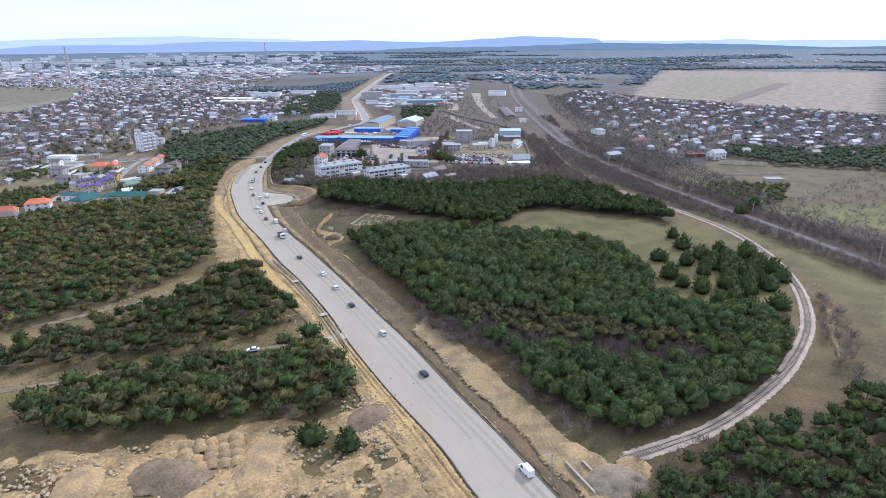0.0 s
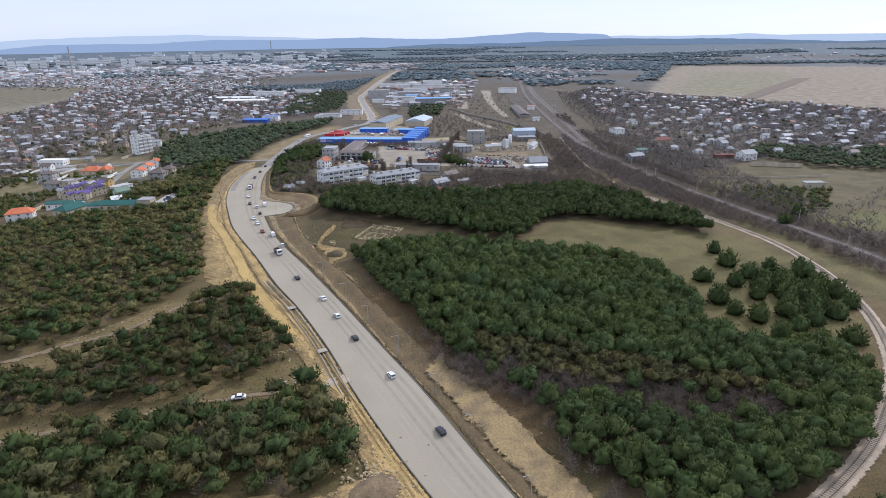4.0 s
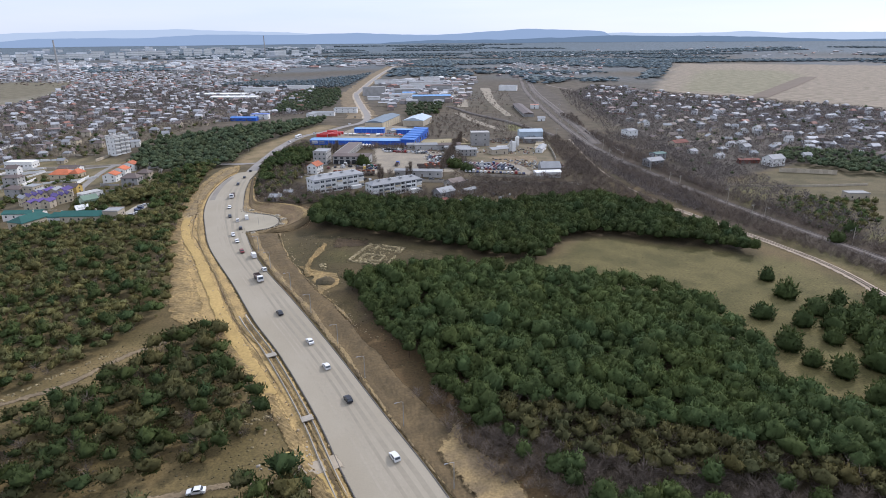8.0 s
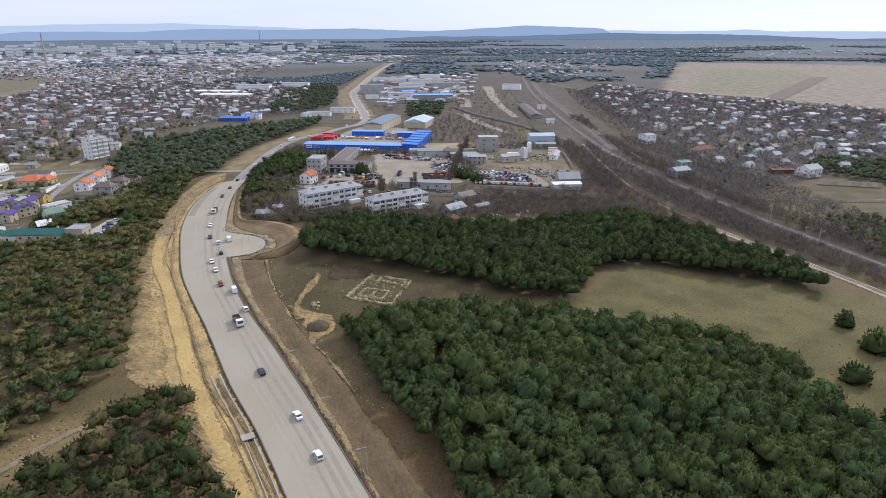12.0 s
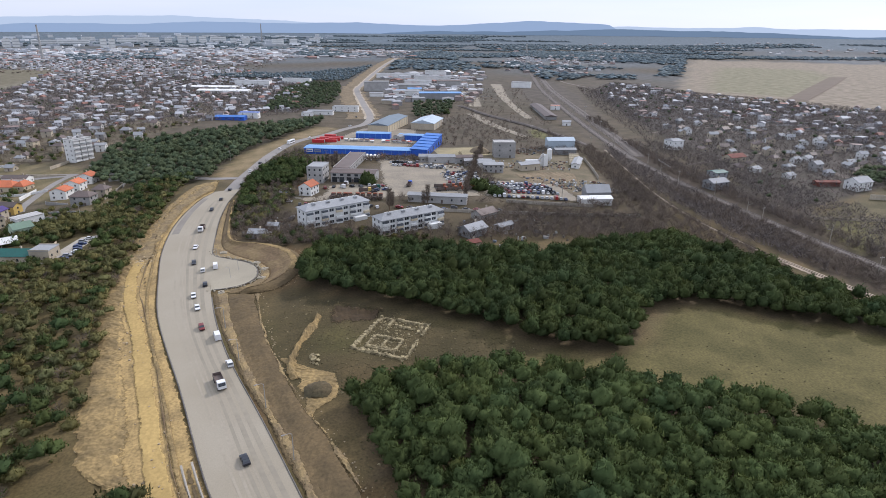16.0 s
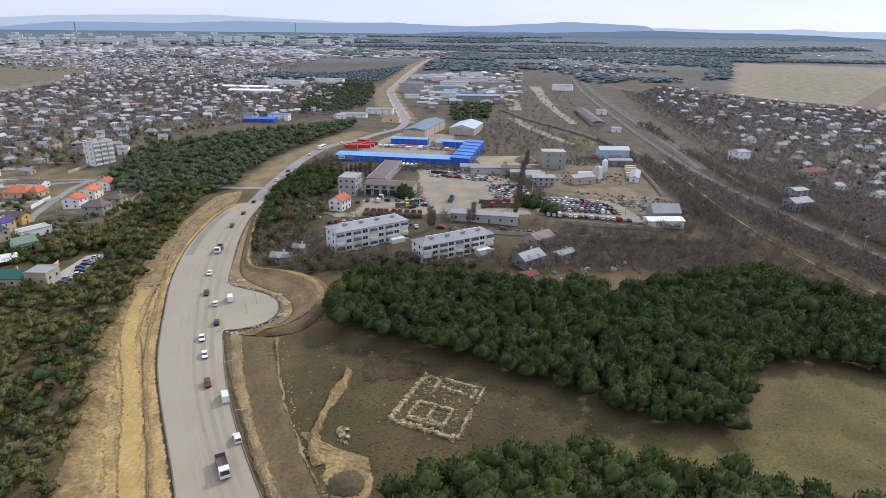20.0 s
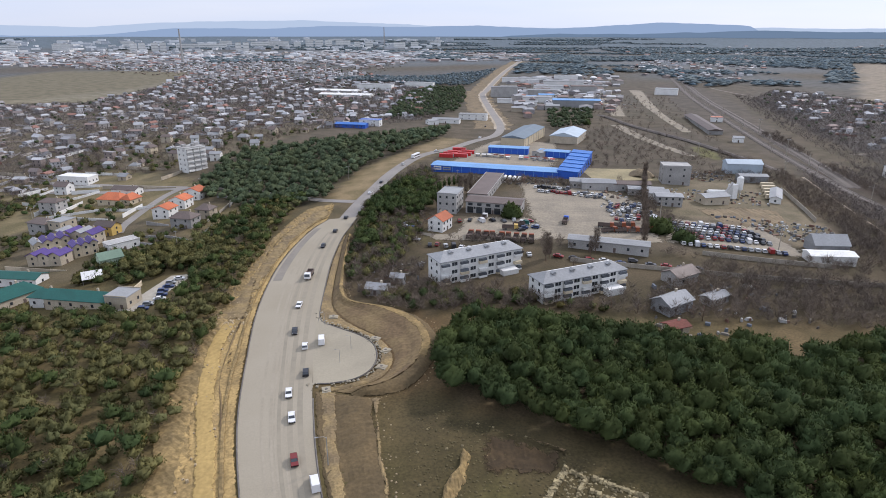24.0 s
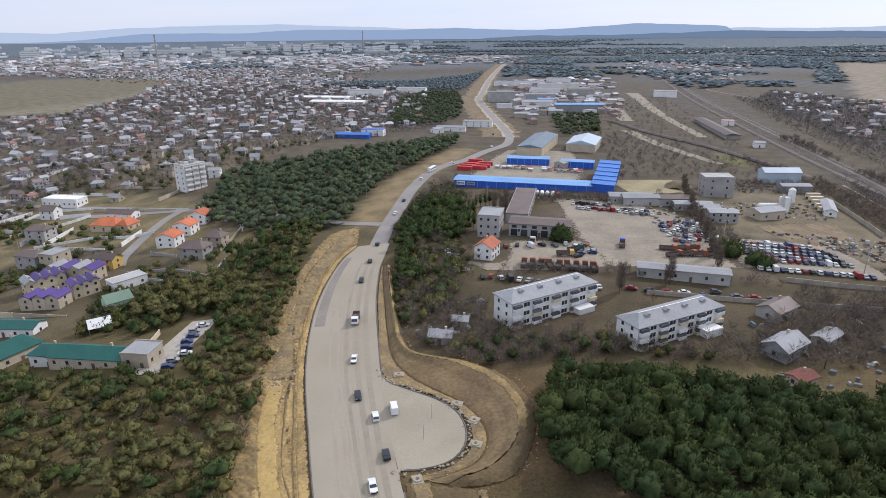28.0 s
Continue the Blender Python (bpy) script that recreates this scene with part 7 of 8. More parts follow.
def clay_ground():
    xs, ys = np.arange(-120, 24, 1.5), np.arange(20, 119, 1.5)
    X, Y = np.meshgrid(xs, ys)
    Z = gz(X, Y)
    lift = np.zeros_like(Z)
    for j in range(len(ys)):
        for i in range(len(xs)):
            p = (xs[i], ys[j])
            lift[j, i] = 1.3 * noise.fractal((p[0] * 0.06, p[1] * 0.06, 3), 1.0, 2.0, 5) + 0.5 * noise.noise((p[0] * 0.4, p[1] * 0.4, 1))
    rough = np.array([[noise.fractal((a * 0.03, b * 0.03, 9), 1.0, 2.0, 4) for a in xs] for b in ys])
    edge = np.minimum.reduce([np.clip((118 - Y + 3 * np.sin(X * 0.2)) / 6, 0, 1), np.clip((X + 104 + 14 * rough) / 9, 0, 1), np.clip((Y - 36 + 14 * rough) / 9, 0, 1), np.clip((np.interp(Y, ROAD_L[:60, 1], ROAD_L[:60, 0]) - 7 - X) / 8, -0.2, 1)])
    Z = Z + np.where(edge > 0, 0.25 * edge + lift * edge, -0.6)
    geo = Geo()
    geo.v = np.stack([X, Y, Z], -1).reshape(-1, 3).tolist()
    k = len(xs)
    geo.f = [(j * k + i, j * k + i + 1, (j + 1) * k + i + 1, (j + 1) * k + i) for j in range(len(ys) - 1) for i in range(k - 1)]
    geo.m = [0] * len(geo.f)
    geo.edge = np.clip(edge * 1.5, 0, 1)
    solid("embankment", geo, "rough quarried yellow clay and rubble", "earth bank", M["quarry"], kind="structure")


clay_ground()
def mound(rng, length, width, height, mat, name="mound", steps=9):
    """A soft uneven heap with its foot under the ground."""
    geo = Geo()
    u = np.linspace(-1, 1, steps)
    for i in range(steps):
        for j in range(steps):
            r = math.hypot(u[i], u[j])
            top = math.cos(min(1.0, r / 1.15) * math.pi / 2) ** 0.8 + rng.normal(0, 0.07) * (r < 1)
            geo.v.append((u[i] * length / 2 + rng.normal(0, length * 0.02), u[j] * width / 2 + rng.normal(0, width * 0.02), height * top - 0.35 * (r >= 1.1)))
    geo.f = [(i * steps + j, (i + 1) * steps + j, (i + 1) * steps + j + 1, i * steps + j + 1) for i in range(steps - 1) for j in range(steps - 1)]
    geo.m = [0] * len(geo.f)
    return geo.mesh(name, mat, smooth=True)


BLOCK = [mound(rng, 4.3, 4.2, 1.7, M["heapclay"], "mound", 8) for _ in range(4)]
for r in range(4):
    for c in range(5):
        x, y = -44.5 + c * 3.3 + r * 0.5 + rng.normal(0, 0.35), 110 - r * 3.6 + rng.normal(0, 0.35)
        o = thing("clay_mound", "small dumped mound of pale clay in a row", "heap", x, y, g(x, y) + 0.5, rng.uniform(-0.3, 0.3), "dumped mounds of clay")
        part("mound", BLOCK[(r * 2 + c) % 4], None, o)
for x, y, l, w, h, mat in HEAPS:
    o = thing("spoil_heap", "broad heap of clay, soil and rubble", "heap", x, y, g(x, y) - 0.1, rng.uniform(0, 3), "spoil heaps")
    part("mound", mound(rng, l, w, h, M[mat], "mound", 14), None, o)
rubble = Geo()
for i in range(900):
    if i < 500:
        x, y = rng.uniform(-110, 16), rng.uniform(60, 114)
    elif i < 640:
        x, y = 9 + rng.normal(0, 5), 112 + rng.normal(0, 8)
    else:
        k = rng.integers(20, len(ROAD_L) - 8)
        x, y = ROAD_L[k] + rng.normal(0, 2.2, 2) + (-9, 0)
    rubble.box(x, y, g(x, y) + 0.05, *rng.uniform(0.25, 1.0, 2), rng.uniform(0.25, 0.8), rng.uniform(0, 6), top=0.6)
solid("rubble", rubble, "scattered pale stones on clay", "stones", M["claystone"], kind="stuff")

posts = thing("retaining_wall", "row of pale concrete piles with a capping beam", "retaining wall", 0, 0, 0)
for a, b in (((56.2, 75.5), (58.4, 63)), ((60.6, 74.5), (63.0, 63))):
    for i in range(8):
        x, y = a[0] + (b[0] - a[0]) * i / 7, a[1] + (b[1] - a[1]) * i / 7
        part("column", Geo().box(0, 0, -1, 0.5, 0.5, 2.3), M["layby"], posts, at=pose(x, y, g(x, y), 0, 0, 10))
    mx, my = (a[0] + b[0]) / 2, (a[1] + b[1]) / 2
    part("capping_beam", Geo().box(0, 0, 0, 12.4, 0.55, 0.3), M["layby"], posts, at=pose(mx, my, g(mx, my) + 1.3, 0, 0, math.degrees(math.atan2(b[1] - a[1], b[0] - a[0]))))

# ---- sleepers of the siding ----
SLEEPER = box_mesh("sleeper", 0.3, 2.6, 0.16, M["sleeper"])
line = curve([tuple(p) for p in SIDING[::4]], 0.95)
d = np.gradient(line, axis=0)
for i in range(0, 300):
    part("sleeper", SLEEPER, None, siding, at=pose(line[i, 0], line[i, 1], g(line[i, 0], line[i, 1]) + 0.40, 0, 0, math.degrees(math.atan2(d[i, 1], d[i, 0]))))

# ---- fences and walls ----
def fence(points, h, mat, label, thick=0.25):
    line = curve(points, 3)
    o = thing("boundary_wall", label, "wall", 0, 0, 0, group="walls round the yards")
    for a, b in zip(line, line[1:]):
        m = (a + b) / 2
        v = b - a
        part("panel", Geo().box(0, 0, -0.5, float(np.linalg.norm(v)) * 0.97, thick, h + 0.5), M[mat], o, at=pose(m[0], m[1], g(m[0], m[1]), 0, 0, math.degrees(math.atan2(v[1], v[0]))))


fence([(228, 582), (216, 540), (207, 512)], 2.4, "concrete", "grey concrete panel wall along the railway")
fence([(60, 446), (95, 436), (140, 428), (190, 424)], 1.8, "concrete", "low grey wall behind the cottages")
fence([(-112, 500), (-104, 530), (-96, 548)], 1.8, "concrete", "grey wall at the wood's edge")
fence([(-112, 500), (-135, 518), (-160, 524)], 1.2, "grey", "low grey wall round a plot")
fence([(-170, 590), (-185, 586), (-205, 592), (-235, 585)], 1.6, "white", "pale garden wall of the villa")
fence([(-228, 640), (-240, 625), (-262, 610)], 1.6, "white", "pale garden wall between houses")
fence([(-270, 640), (-262, 655), (-235, 655)], 1.6, "white", "pale garden wall between houses")
fence([(-120, 540), (-118, 575), (-124, 592)], 1.6, "concrete", "pale wall round a house plot")
fence([(298, 416), (340, 404), (400, 392)], 1.6, "beige", "long sandy wall across the gardens")
fence([(372, 448), (390, 438), (407, 427)], 3.5, "beige", "row of sandy garage walls")
fence([(292, 576), (286, 547)], 1.6, "white", "white wall beside the railway")
fence([(120, 455), (140, 449), (172, 443)], 2.0, "concrete", "grey wall below the car park")

# lorries and scrap in the works
red_truck = make_car("red lorry parked behind the flats", M["orange"], "truck")
tagged(red_truck, group="parked lorries")
red_truck.matrix_basis = pose(21, 480, g(21, 480), 0, 0, 75)
rng = np.random.default_rng(77)
for i in range(1, 9):
    copy_thing(red_truck, pose(21 + i * 3.4, 480 - i * 1.05, g(21 + i * 3.4, 478), 0, 0, 75 + rng.normal(0, 5)))
for i in range(7):
    copy_thing(red_truck, pose(88 + (i % 4) * 5.5 + rng.uniform(-1, 1), 484 + (i // 4) * 8, g(96, 488) + 0.1, 0, 0, rng.uniform(-25, 25)))
for x, y, deg, mat, label in ((41, 489, -8, "yellow", "yellow lorry in the works yard"), (70, 499, 70, "blue", "blue lorry in the middle of the works yard"), (47, 494, 20, "greenroof", "green lorry in the works yard"), (30, 506, 70, "carwhite", "white lorry before the workshop")):
    lorry = tagged(make_car(label, M[mat], "truck"), group="parked lorries")
    lorry.matrix_basis = pose(x, y, g(x, y) + 0.15, 0, 0, deg)
for i in range(5):
    x, y = 53 + i * 2.9, 598 - i * 1.5
    t = thing("tank_trailer", "white tank trailer at the back of the yard", "trailer", x, y, g(x, y), radians(72), "row of tank trailers")
    part("tank", Geo().tube([(-3.1, 0, 1.9), (-2.7, 0, 1.9), (2.7, 0, 1.9), (3.1, 0, 1.9)], [0.5, 1.15, 1.15, 0.5], 12), M["white" if i < 4 else "orange"], t)
    part("chassis", Geo().box(0, 0, 0.5, 6, 1.0, 0.3), M["darkroof"], t)
    for k in (-2.0, 2.0):
        part("wheel", Geo().tube([(k, -1.1, 0.45), (k, 1.1, 0.45)], [0.45, 0.45], 10), M["tyre"], t)
scrap = Geo()
for poly, n in (([(150, 520), (205, 505), (215, 470), (175, 478)], 260), ([(140, 575), (210, 575), (200, 540), (140, 550)], 120), ([(40, 590), (110, 575), (110, 590), (60, 600)], 110), ([(180, 600), (215, 600), (212, 640), (180, 630)], 70), ([(96, 520), (118, 500), (120, 585), (100, 585)], 90), ([(230, 1010), (290, 1010), (300, 1140), (240, 1130)], 60), ([(-28, 418), (-4, 424), (0, 450), (-22, 446)], 50), ([(70, 380), (130, 386), (130, 430), (84, 420)], 90)):
    p = scatter(poly, 3.2, rng)
    for x, y in p[rng.permutation(len(p))[:n]]:
        scrap.box(x, y, g(x, y) - 0.1, rng.uniform(0.5, 3.0), rng.uniform(0.5, 1.6), rng.uniform(0.3, 1.4), rng.uniform(0, 6), top=rng.uniform(0.4, 1))
solid("scrap", scrap, "piles of scrap and stores in the works", "scrap", M["scrap"], kind="stuff")

# ---- woods, trees and scrub in detail ----
rng = np.random.default_rng(31)


def tree_things(spots, kinds, mats, label, name, group, trunk_mat, rng, lo, hi, low=0.35):
    """Single trees with a trunk and a crown; the crowns share a few meshes."""
    crowns = []
    for k in kinds:
        geo = bpy.data.meshes.new("crown")
        geo.from_pydata(k[0].tolist(), [], k[1].tolist())
        if len(k) > 2:
            rounded(geo, k[2])
            tinted(geo, np.ones((len(k[0]), 4)))
        geo.materials.append(mats)
        crowns.append(geo)
    trunk = Geo().tube([(0, 0, -0.4), (0.05, 0.05, 1.6), (-0.05, 0.1, 3.4)], [0.2, 0.15, 0.06], 6)
    for t in range(5):
        a = t * 1.3
        trunk.tube([(0, 0.05, 1.4 + t * 0.35), (1.1 * math.cos(a), 1.1 * math.sin(a), 2.0 + t * 0.35)], [0.07, 0.03], 4)
    trunk = trunk.mesh("trunk", M[trunk_mat])
    for x, y in spots:
        o = thing(name, label, "tree", x, y, g(x, y), rng.uniform(0, 6.28), group)
        o.scale = (rng.uniform(lo, hi),) * 3
        part("trunk", trunk, None, o)
        part("crown", crowns[rng.integers(len(crowns))], None, o)


tree_things(SINGLE, PINES, M["pine"], "dark green pine with a rounded crown", "pine_tree", "pines of the plantation", "bark", rng, 0.72, 1.1)
LONE = np.array([(194.6, 244.9), (188.8, 226.7), (166.4, 212.1), (175.7, 202.7), (158, 188.8), (204, 216.3), (176.2, 188.7), (190.9, 192.8), (157.3, 177.5), (161.8, 170), (192.6, 180.8), (194.1, 175), (179.6, 162.2), (159.3, 154.5), (188.9, 210.4), (197.1, 191.3), (184, 196), (200, 204), (210, 206), (171, 160), (186, 170), (170, 148), (181, 146), (205, 190), (212, 196), (191, 203), (196, 198), (200, 183), (188, 186), (208, 183), (182, 178), (176, 170), (192, 165), (205, 172), (214, 206), (218, 214), (287, 294), (270, 285), (120, 470), (118, 474), (44, 509), (-10, 104), (0, 98), (182, 885)])
ROUND = [crown_arrays(rng, rng.uniform(4.6, 5.4), rng.uniform(2.9, 3.4), 12, 0.6, low=-0.35, leaf=320, rings=5, sides=8) for _ in range(4)]
tree_things(LONE, ROUND, M["pine"], "single round pine standing on the dry meadow", "pine_tree", "pines on the meadow", "bark", rng, 1.2, 1.75)

CYPRESS = [crown_arrays(rng, rng.uniform(7, 9), 1.25, 7, 0.5, low=0.04, leaf=90, rings=5, sides=8) for _ in range(3)]
tree_things(np.array([(7, 536), (5, 542), (9, 549), (7, 556), (10, 562), (9, 570), (13, 574), (16, 577), (19, 579), (22, 581), (4, 551), (-1, 536)]), CYPRESS, M["pine"], "tall narrow dark cypress beside the works", "cypress_tree", "row of cypresses", "bark", rng, 0.9, 1.25)
tree_things(np.array([(44.5, 509), (46.5, 511), (112, 484), (115, 487), (110, 488)]), ROUND, M["pine"], "dark evergreen tree standing in the yard", "evergreen_tree", "evergreens in the works", "bark", rng, 1.3, 1.7)
POPLAR = [twig_arrays(rng, 13, 1.9, 900, 0.055) for _ in range(3)]
tree_things(np.array([(70, 452), (73, 455), (98, 466), (101, 474), (104, 483), (108, 492), (110, 501), (114, 510), (117, 520), (121, 530), (124, 540), (127, 550), (131, 560), (135, 571), (139, 582), (143, 593), (147, 603), (25, 560), (28, 564), (22, 566), (50, 447), (52, 450)]), POPLAR, M["twig"], "tall bare poplar with upright twigs", "poplar_tree", "bare poplars", "bark", rng, 0.9, 1.25)
tree_things(np.array([(4, 440), (60, 440), (72, 398), (92, 392), (110, 400), (26, 418), (-4, 405), (36, 408), (64, 402), (118, 412), (-14, 440), (-22, 455), (-26, 475), (20, 415), (48, 396)]), BARE, M["twig"], "bare grey-brown garden tree", "bare_tree", "bare garden trees", "bark", rng, 0.8, 1.2)

bare_spots = [
    scatter(THIN, 2.4, rng), scatter(OLIVE, 3.6, rng), scatter([(58, 128), (56, 100), (64, 84), (90, 80), (118, 92), (100, 104), (80, 116)], 5.0, rng), scatter(GROVE_A, 7.5, rng), scatter(GROVE_B, 7.0, rng), scatter(FOREST_L, 10.0, rng),
    scatter([(246, 40), (262, 40), (258, 250), (258, 430), (246, 500), (234, 430), (238, 330), (246, 250)], 2.9, rng),
    scatter([(272, 40), (292, 40), (288, 430), (300, 600), (330, 800), (350, 800), (300, 640), (274, 540)], 3.4, rng),
    scatter([(62, 50), (72, 70), (100, 74), (120, 66), (110, 40), (62, 30)], 4.6, rng),
    scatter([(205, 150), (200, 130), (186, 112), (172, 98), (152, 70), (146, 72), (165, 102), (180, 122), (198, 148)], 4.0, rng),
    scatter([(190, 360), (215, 330), (222, 300), (212, 300), (196, 335)], 4.0, rng),
    scatter([(192, 382), (214, 330), (219, 380), (219, 440), (228, 500), (246, 570), (262, 640), (240, 610), (218, 540), (204, 470), (196, 420)], 3.4, rng),
    scatter([(-30, 420), (-6, 400), (40, 404), (84, 392), (150, 386), (186, 388), (200, 420), (120, 445), (70, 400), (38, 412), (4, 422), (0, 445), (-30, 445)], 3.5, rng),
    scatter([(-24, 404), (6, 402), (70, 397), (120, 398), (180, 392), (200, 425), (140, 432), (84, 412), (40, 420), (0, 425)], 5.2, rng),
    scatter([(150, 440), (200, 430), (236, 480), (240, 540), (212, 500), (190, 470)], 4.5, rng),
    scatter([(16, 585), (100, 570), (112, 600), (100, 580), (20, 605)], 5, rng),
    scatter([(120, 640), (215, 640), (235, 700), (210, 860), (150, 870), (150, 760), (130, 700)], 10, rng),
    scatter([(-24, 560), (2, 600), (14, 660), (-8, 640)], 6, rng),
    scatter([(-33, 430), (-12, 436), (4, 480), (6, 540), (14, 600), (2, 640), (-20, 600), (-33, 540)], 4.8, rng),
    scatter([(-300, 560), (-290, 800), (-90, 825), (-165, 720), (-185, 690), (-225, 680), (-270, 690), (-268, 600)], 7.0, rng),
]
stand("scrub", "bare brown deciduous scrub", "scrub", M["twig"], BARE, np.concatenate([keep_off(p, 8) for p in bare_spots]), rng, 0.6, 1.1)
green_spots = [
    scatter([(-33, 430), (-16, 436), (-2, 480), (0, 540), (10, 600), (2, 640), (-20, 600), (-33, 540)], 4.6, rng),
    scatter([(140, 385), (190, 388), (200, 360), (212, 330), (150, 360)], 7, rng),
    scatter([(283, 345), (310, 373), (347, 363), (364, 351), (331, 313), (280, 296)], 6, rng),
    scatter([(-98, 408), (-93, 445), (-98, 470), (-112, 500), (-128, 505), (-140, 497), (-158, 500), (-150, 455), (-124, 448), (-100, 462)], 4.6, rng),
    scatter([(-260, 330), (-200, 398), (-156, 415), (-120, 405), (-98, 412), (-118, 420), (-150, 427), (-190, 430), (-240, 400)], 4.6, rng),
    scatter([(-330, 430), (-205, 480), (-210, 500), (-208, 540), (-235, 545), (-270, 540), (-340, 500)], 5.5, rng),
    scatter([(-290, 585), (-262, 580), (-252, 610), (-262, 640), (-290, 630)], 7, rng),
    scatter([(-260, 560), (-230, 520), (-215, 480), (-190, 470), (-240, 440)], 8, rng),
    scatter([(-70, 250), (-100, 220), (-180, 195), (-200, 240), (-120, 280)], 9, rng),
    scatter([(-300, 560), (-290, 800), (-90, 825), (-165, 720), (-185, 690), (-225, 680), (-270, 690), (-268, 600)], 13, rng),
    scatter([(-26, 418), (-6, 402), (40, 402), (70, 396), (40, 412), (0, 424)], 5.5, rng),
    scatter([(-160, 530), (-142, 500), (-118, 500), (-118, 545), (-140, 526)], 9, rng),
    scatter([(-252, 640), (-225, 612), (-180, 615), (-182, 560), (-215, 540), (-228, 575), (-262, 610)], 10, rng),
]
stand("shrubs", "olive and dark green evergreen shrubs", "shrubs", M["pine"], SHRUB, np.concatenate([keep_off(p, 9) for p in green_spots])[::2], rng, 0.65, 1.15)
stand("shrubs", "olive shrubs and low trees among the houses", "shrubs", M["scrub"], SHRUB, np.concatenate([keep_off(p, 9) for p in green_spots])[1::2], rng, 0.65, 1.15)
stand("shrubs", "dry olive undergrowth in the open wood", "shrubs", M["scrub"], LOW, keep_off(np.concatenate([scatter(FOREST_L, 13, rng), scatter(GROVE_A, 9, rng), scatter(GROVE_B, 9, rng), scatter(FOREST_BR, 8, rng)]), 12), rng, 0.25, 0.6)
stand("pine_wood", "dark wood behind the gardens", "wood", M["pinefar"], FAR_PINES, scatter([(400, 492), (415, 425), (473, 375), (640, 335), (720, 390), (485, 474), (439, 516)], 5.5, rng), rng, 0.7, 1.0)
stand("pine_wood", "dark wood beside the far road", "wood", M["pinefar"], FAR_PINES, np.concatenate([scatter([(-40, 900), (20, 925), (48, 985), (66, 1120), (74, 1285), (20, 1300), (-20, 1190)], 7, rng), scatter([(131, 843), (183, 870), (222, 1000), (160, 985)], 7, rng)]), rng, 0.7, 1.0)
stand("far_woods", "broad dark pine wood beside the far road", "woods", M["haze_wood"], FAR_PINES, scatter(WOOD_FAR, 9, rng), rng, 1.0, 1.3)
far_polys = [
    [(225, 1680), (420, 1560), (460, 1700), (290, 1900)],
    [(520, 1500), (580, 1480), (650, 1900), (600, 1950)],
    [(480, 1300), (560, 1320), (600, 1500), (520, 1480)],
    [(330, 2350), (800, 2300), (1300, 2500), (1200, 2650), (300, 2500)],
    [(1330, 2170), (2300, 1900), (2400, 2050), (1400, 2350)],
    [(-400, 3000), (200, 2900), (300, 3200), (-300, 3300)],
    [(900, 3100), (2600, 2900), (2700, 3150), (900, 3400)],
]
far_polys += [
    [(760, 2349), (885, 2020), (1162, 1720), (1500, 2140), (1238, 2700), (978, 2860)],
    [(529, 1352), (686, 1324), (740, 1400), (590, 1440)],
    [(762, 1379), (815, 1369), (1086, 1750), (1028, 1762)],
    [(248, 1830), (439, 1790), (505, 1990), (305, 2100)],
    [(353, 2240), (495, 2100), (622, 2510), (600, 2900), (463, 2690)],
    [(-628, 2128), (-386, 2234), (-487, 2630), (-769, 2519)],
    [(-20, 2440), (133, 2336), (200, 3000), (28, 3000)],
]
FAR_CLUMP = [crown_arrays(rng, rng.uniform(7, 9), rng.uniform(14, 19), 5, 1.5, low=0.0, leaf=2, rings=3, sides=6) for _ in range(6)]
BIG = [crown_arrays(rng, rng.uniform(6, 8), rng.uniform(9, 12), 5, 2.0, low=0.02, leaf=4, rings=3, sides=7) for _ in range(4)]
for k in range(85):
    a, r = radians(rng.uniform(-46, 56)), rng.uniform(1700, 4500) ** 1.0
    if a < radians(3) and r < 3300:
        continue
    c, along, deep = np.array([r * math.sin(a), 100 + r * math.cos(a)]), rng.uniform(120, 420), rng.uniform(25, 90)
    t, q = np.array([math.cos(a), -math.sin(a)]), np.array([math.sin(a), math.cos(a)])
    far_polys.append([tuple(c + t * along * math.cos(w) * rng.uniform(0.7, 1.2) + q * deep * math.sin(w) * rng.uniform(0.6, 1.3)) for w in np.linspace(0, 2 * math.pi, 9)[:-1]])
FIELD = [(560, 960), (1330, 2130), (1950, 1700), (800, 660)]
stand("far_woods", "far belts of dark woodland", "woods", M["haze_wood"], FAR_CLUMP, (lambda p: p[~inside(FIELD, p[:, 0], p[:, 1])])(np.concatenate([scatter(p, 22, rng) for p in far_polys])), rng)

# bare trees among the houses
town = [scatter(TOWN_R, 4.6, rng), scatter([(296, 300), (300, 430), (345, 600), (420, 860), (500, 1130), (480, 1160), (390, 900), (320, 640)], 5.5, rng), scatter([(300, 40), (300, 300), (480, 380), (500, 300), (420, 200), (420, 40)], 8, rng), scatter([(110, 645), (220, 650), (290, 800), (370, 1150), (250, 1150), (200, 900), (150, 760)], 13, rng), scatter([(160, 610), (222, 640), (250, 720), (262, 680), (250, 620), (225, 590)], 4.5, rng), scatter([(122, 470), (128, 472), (132, 560), (126, 600), (120, 560)], 3.0, rng), scatter([(4, 462), (24, 470), (116, 448), (118, 454), (24, 480), (6, 474)], 3.4, rng), scatter([(130, 440), (172, 432), (240, 480), (262, 640), (240, 640), (216, 500), (172, 446)], 5.5, rng), scatter([(14, 590), (110, 578), (112, 590), (18, 604)], 3.5, rng), scatter([(-300, 560), (-260, 800), (-60, 830), (20, 900), (30, 1250), (-120, 1500), (-450, 1500), (-450, 1080), (-700, 980), (-600, 700), (-340, 520)], 5.0, rng)]
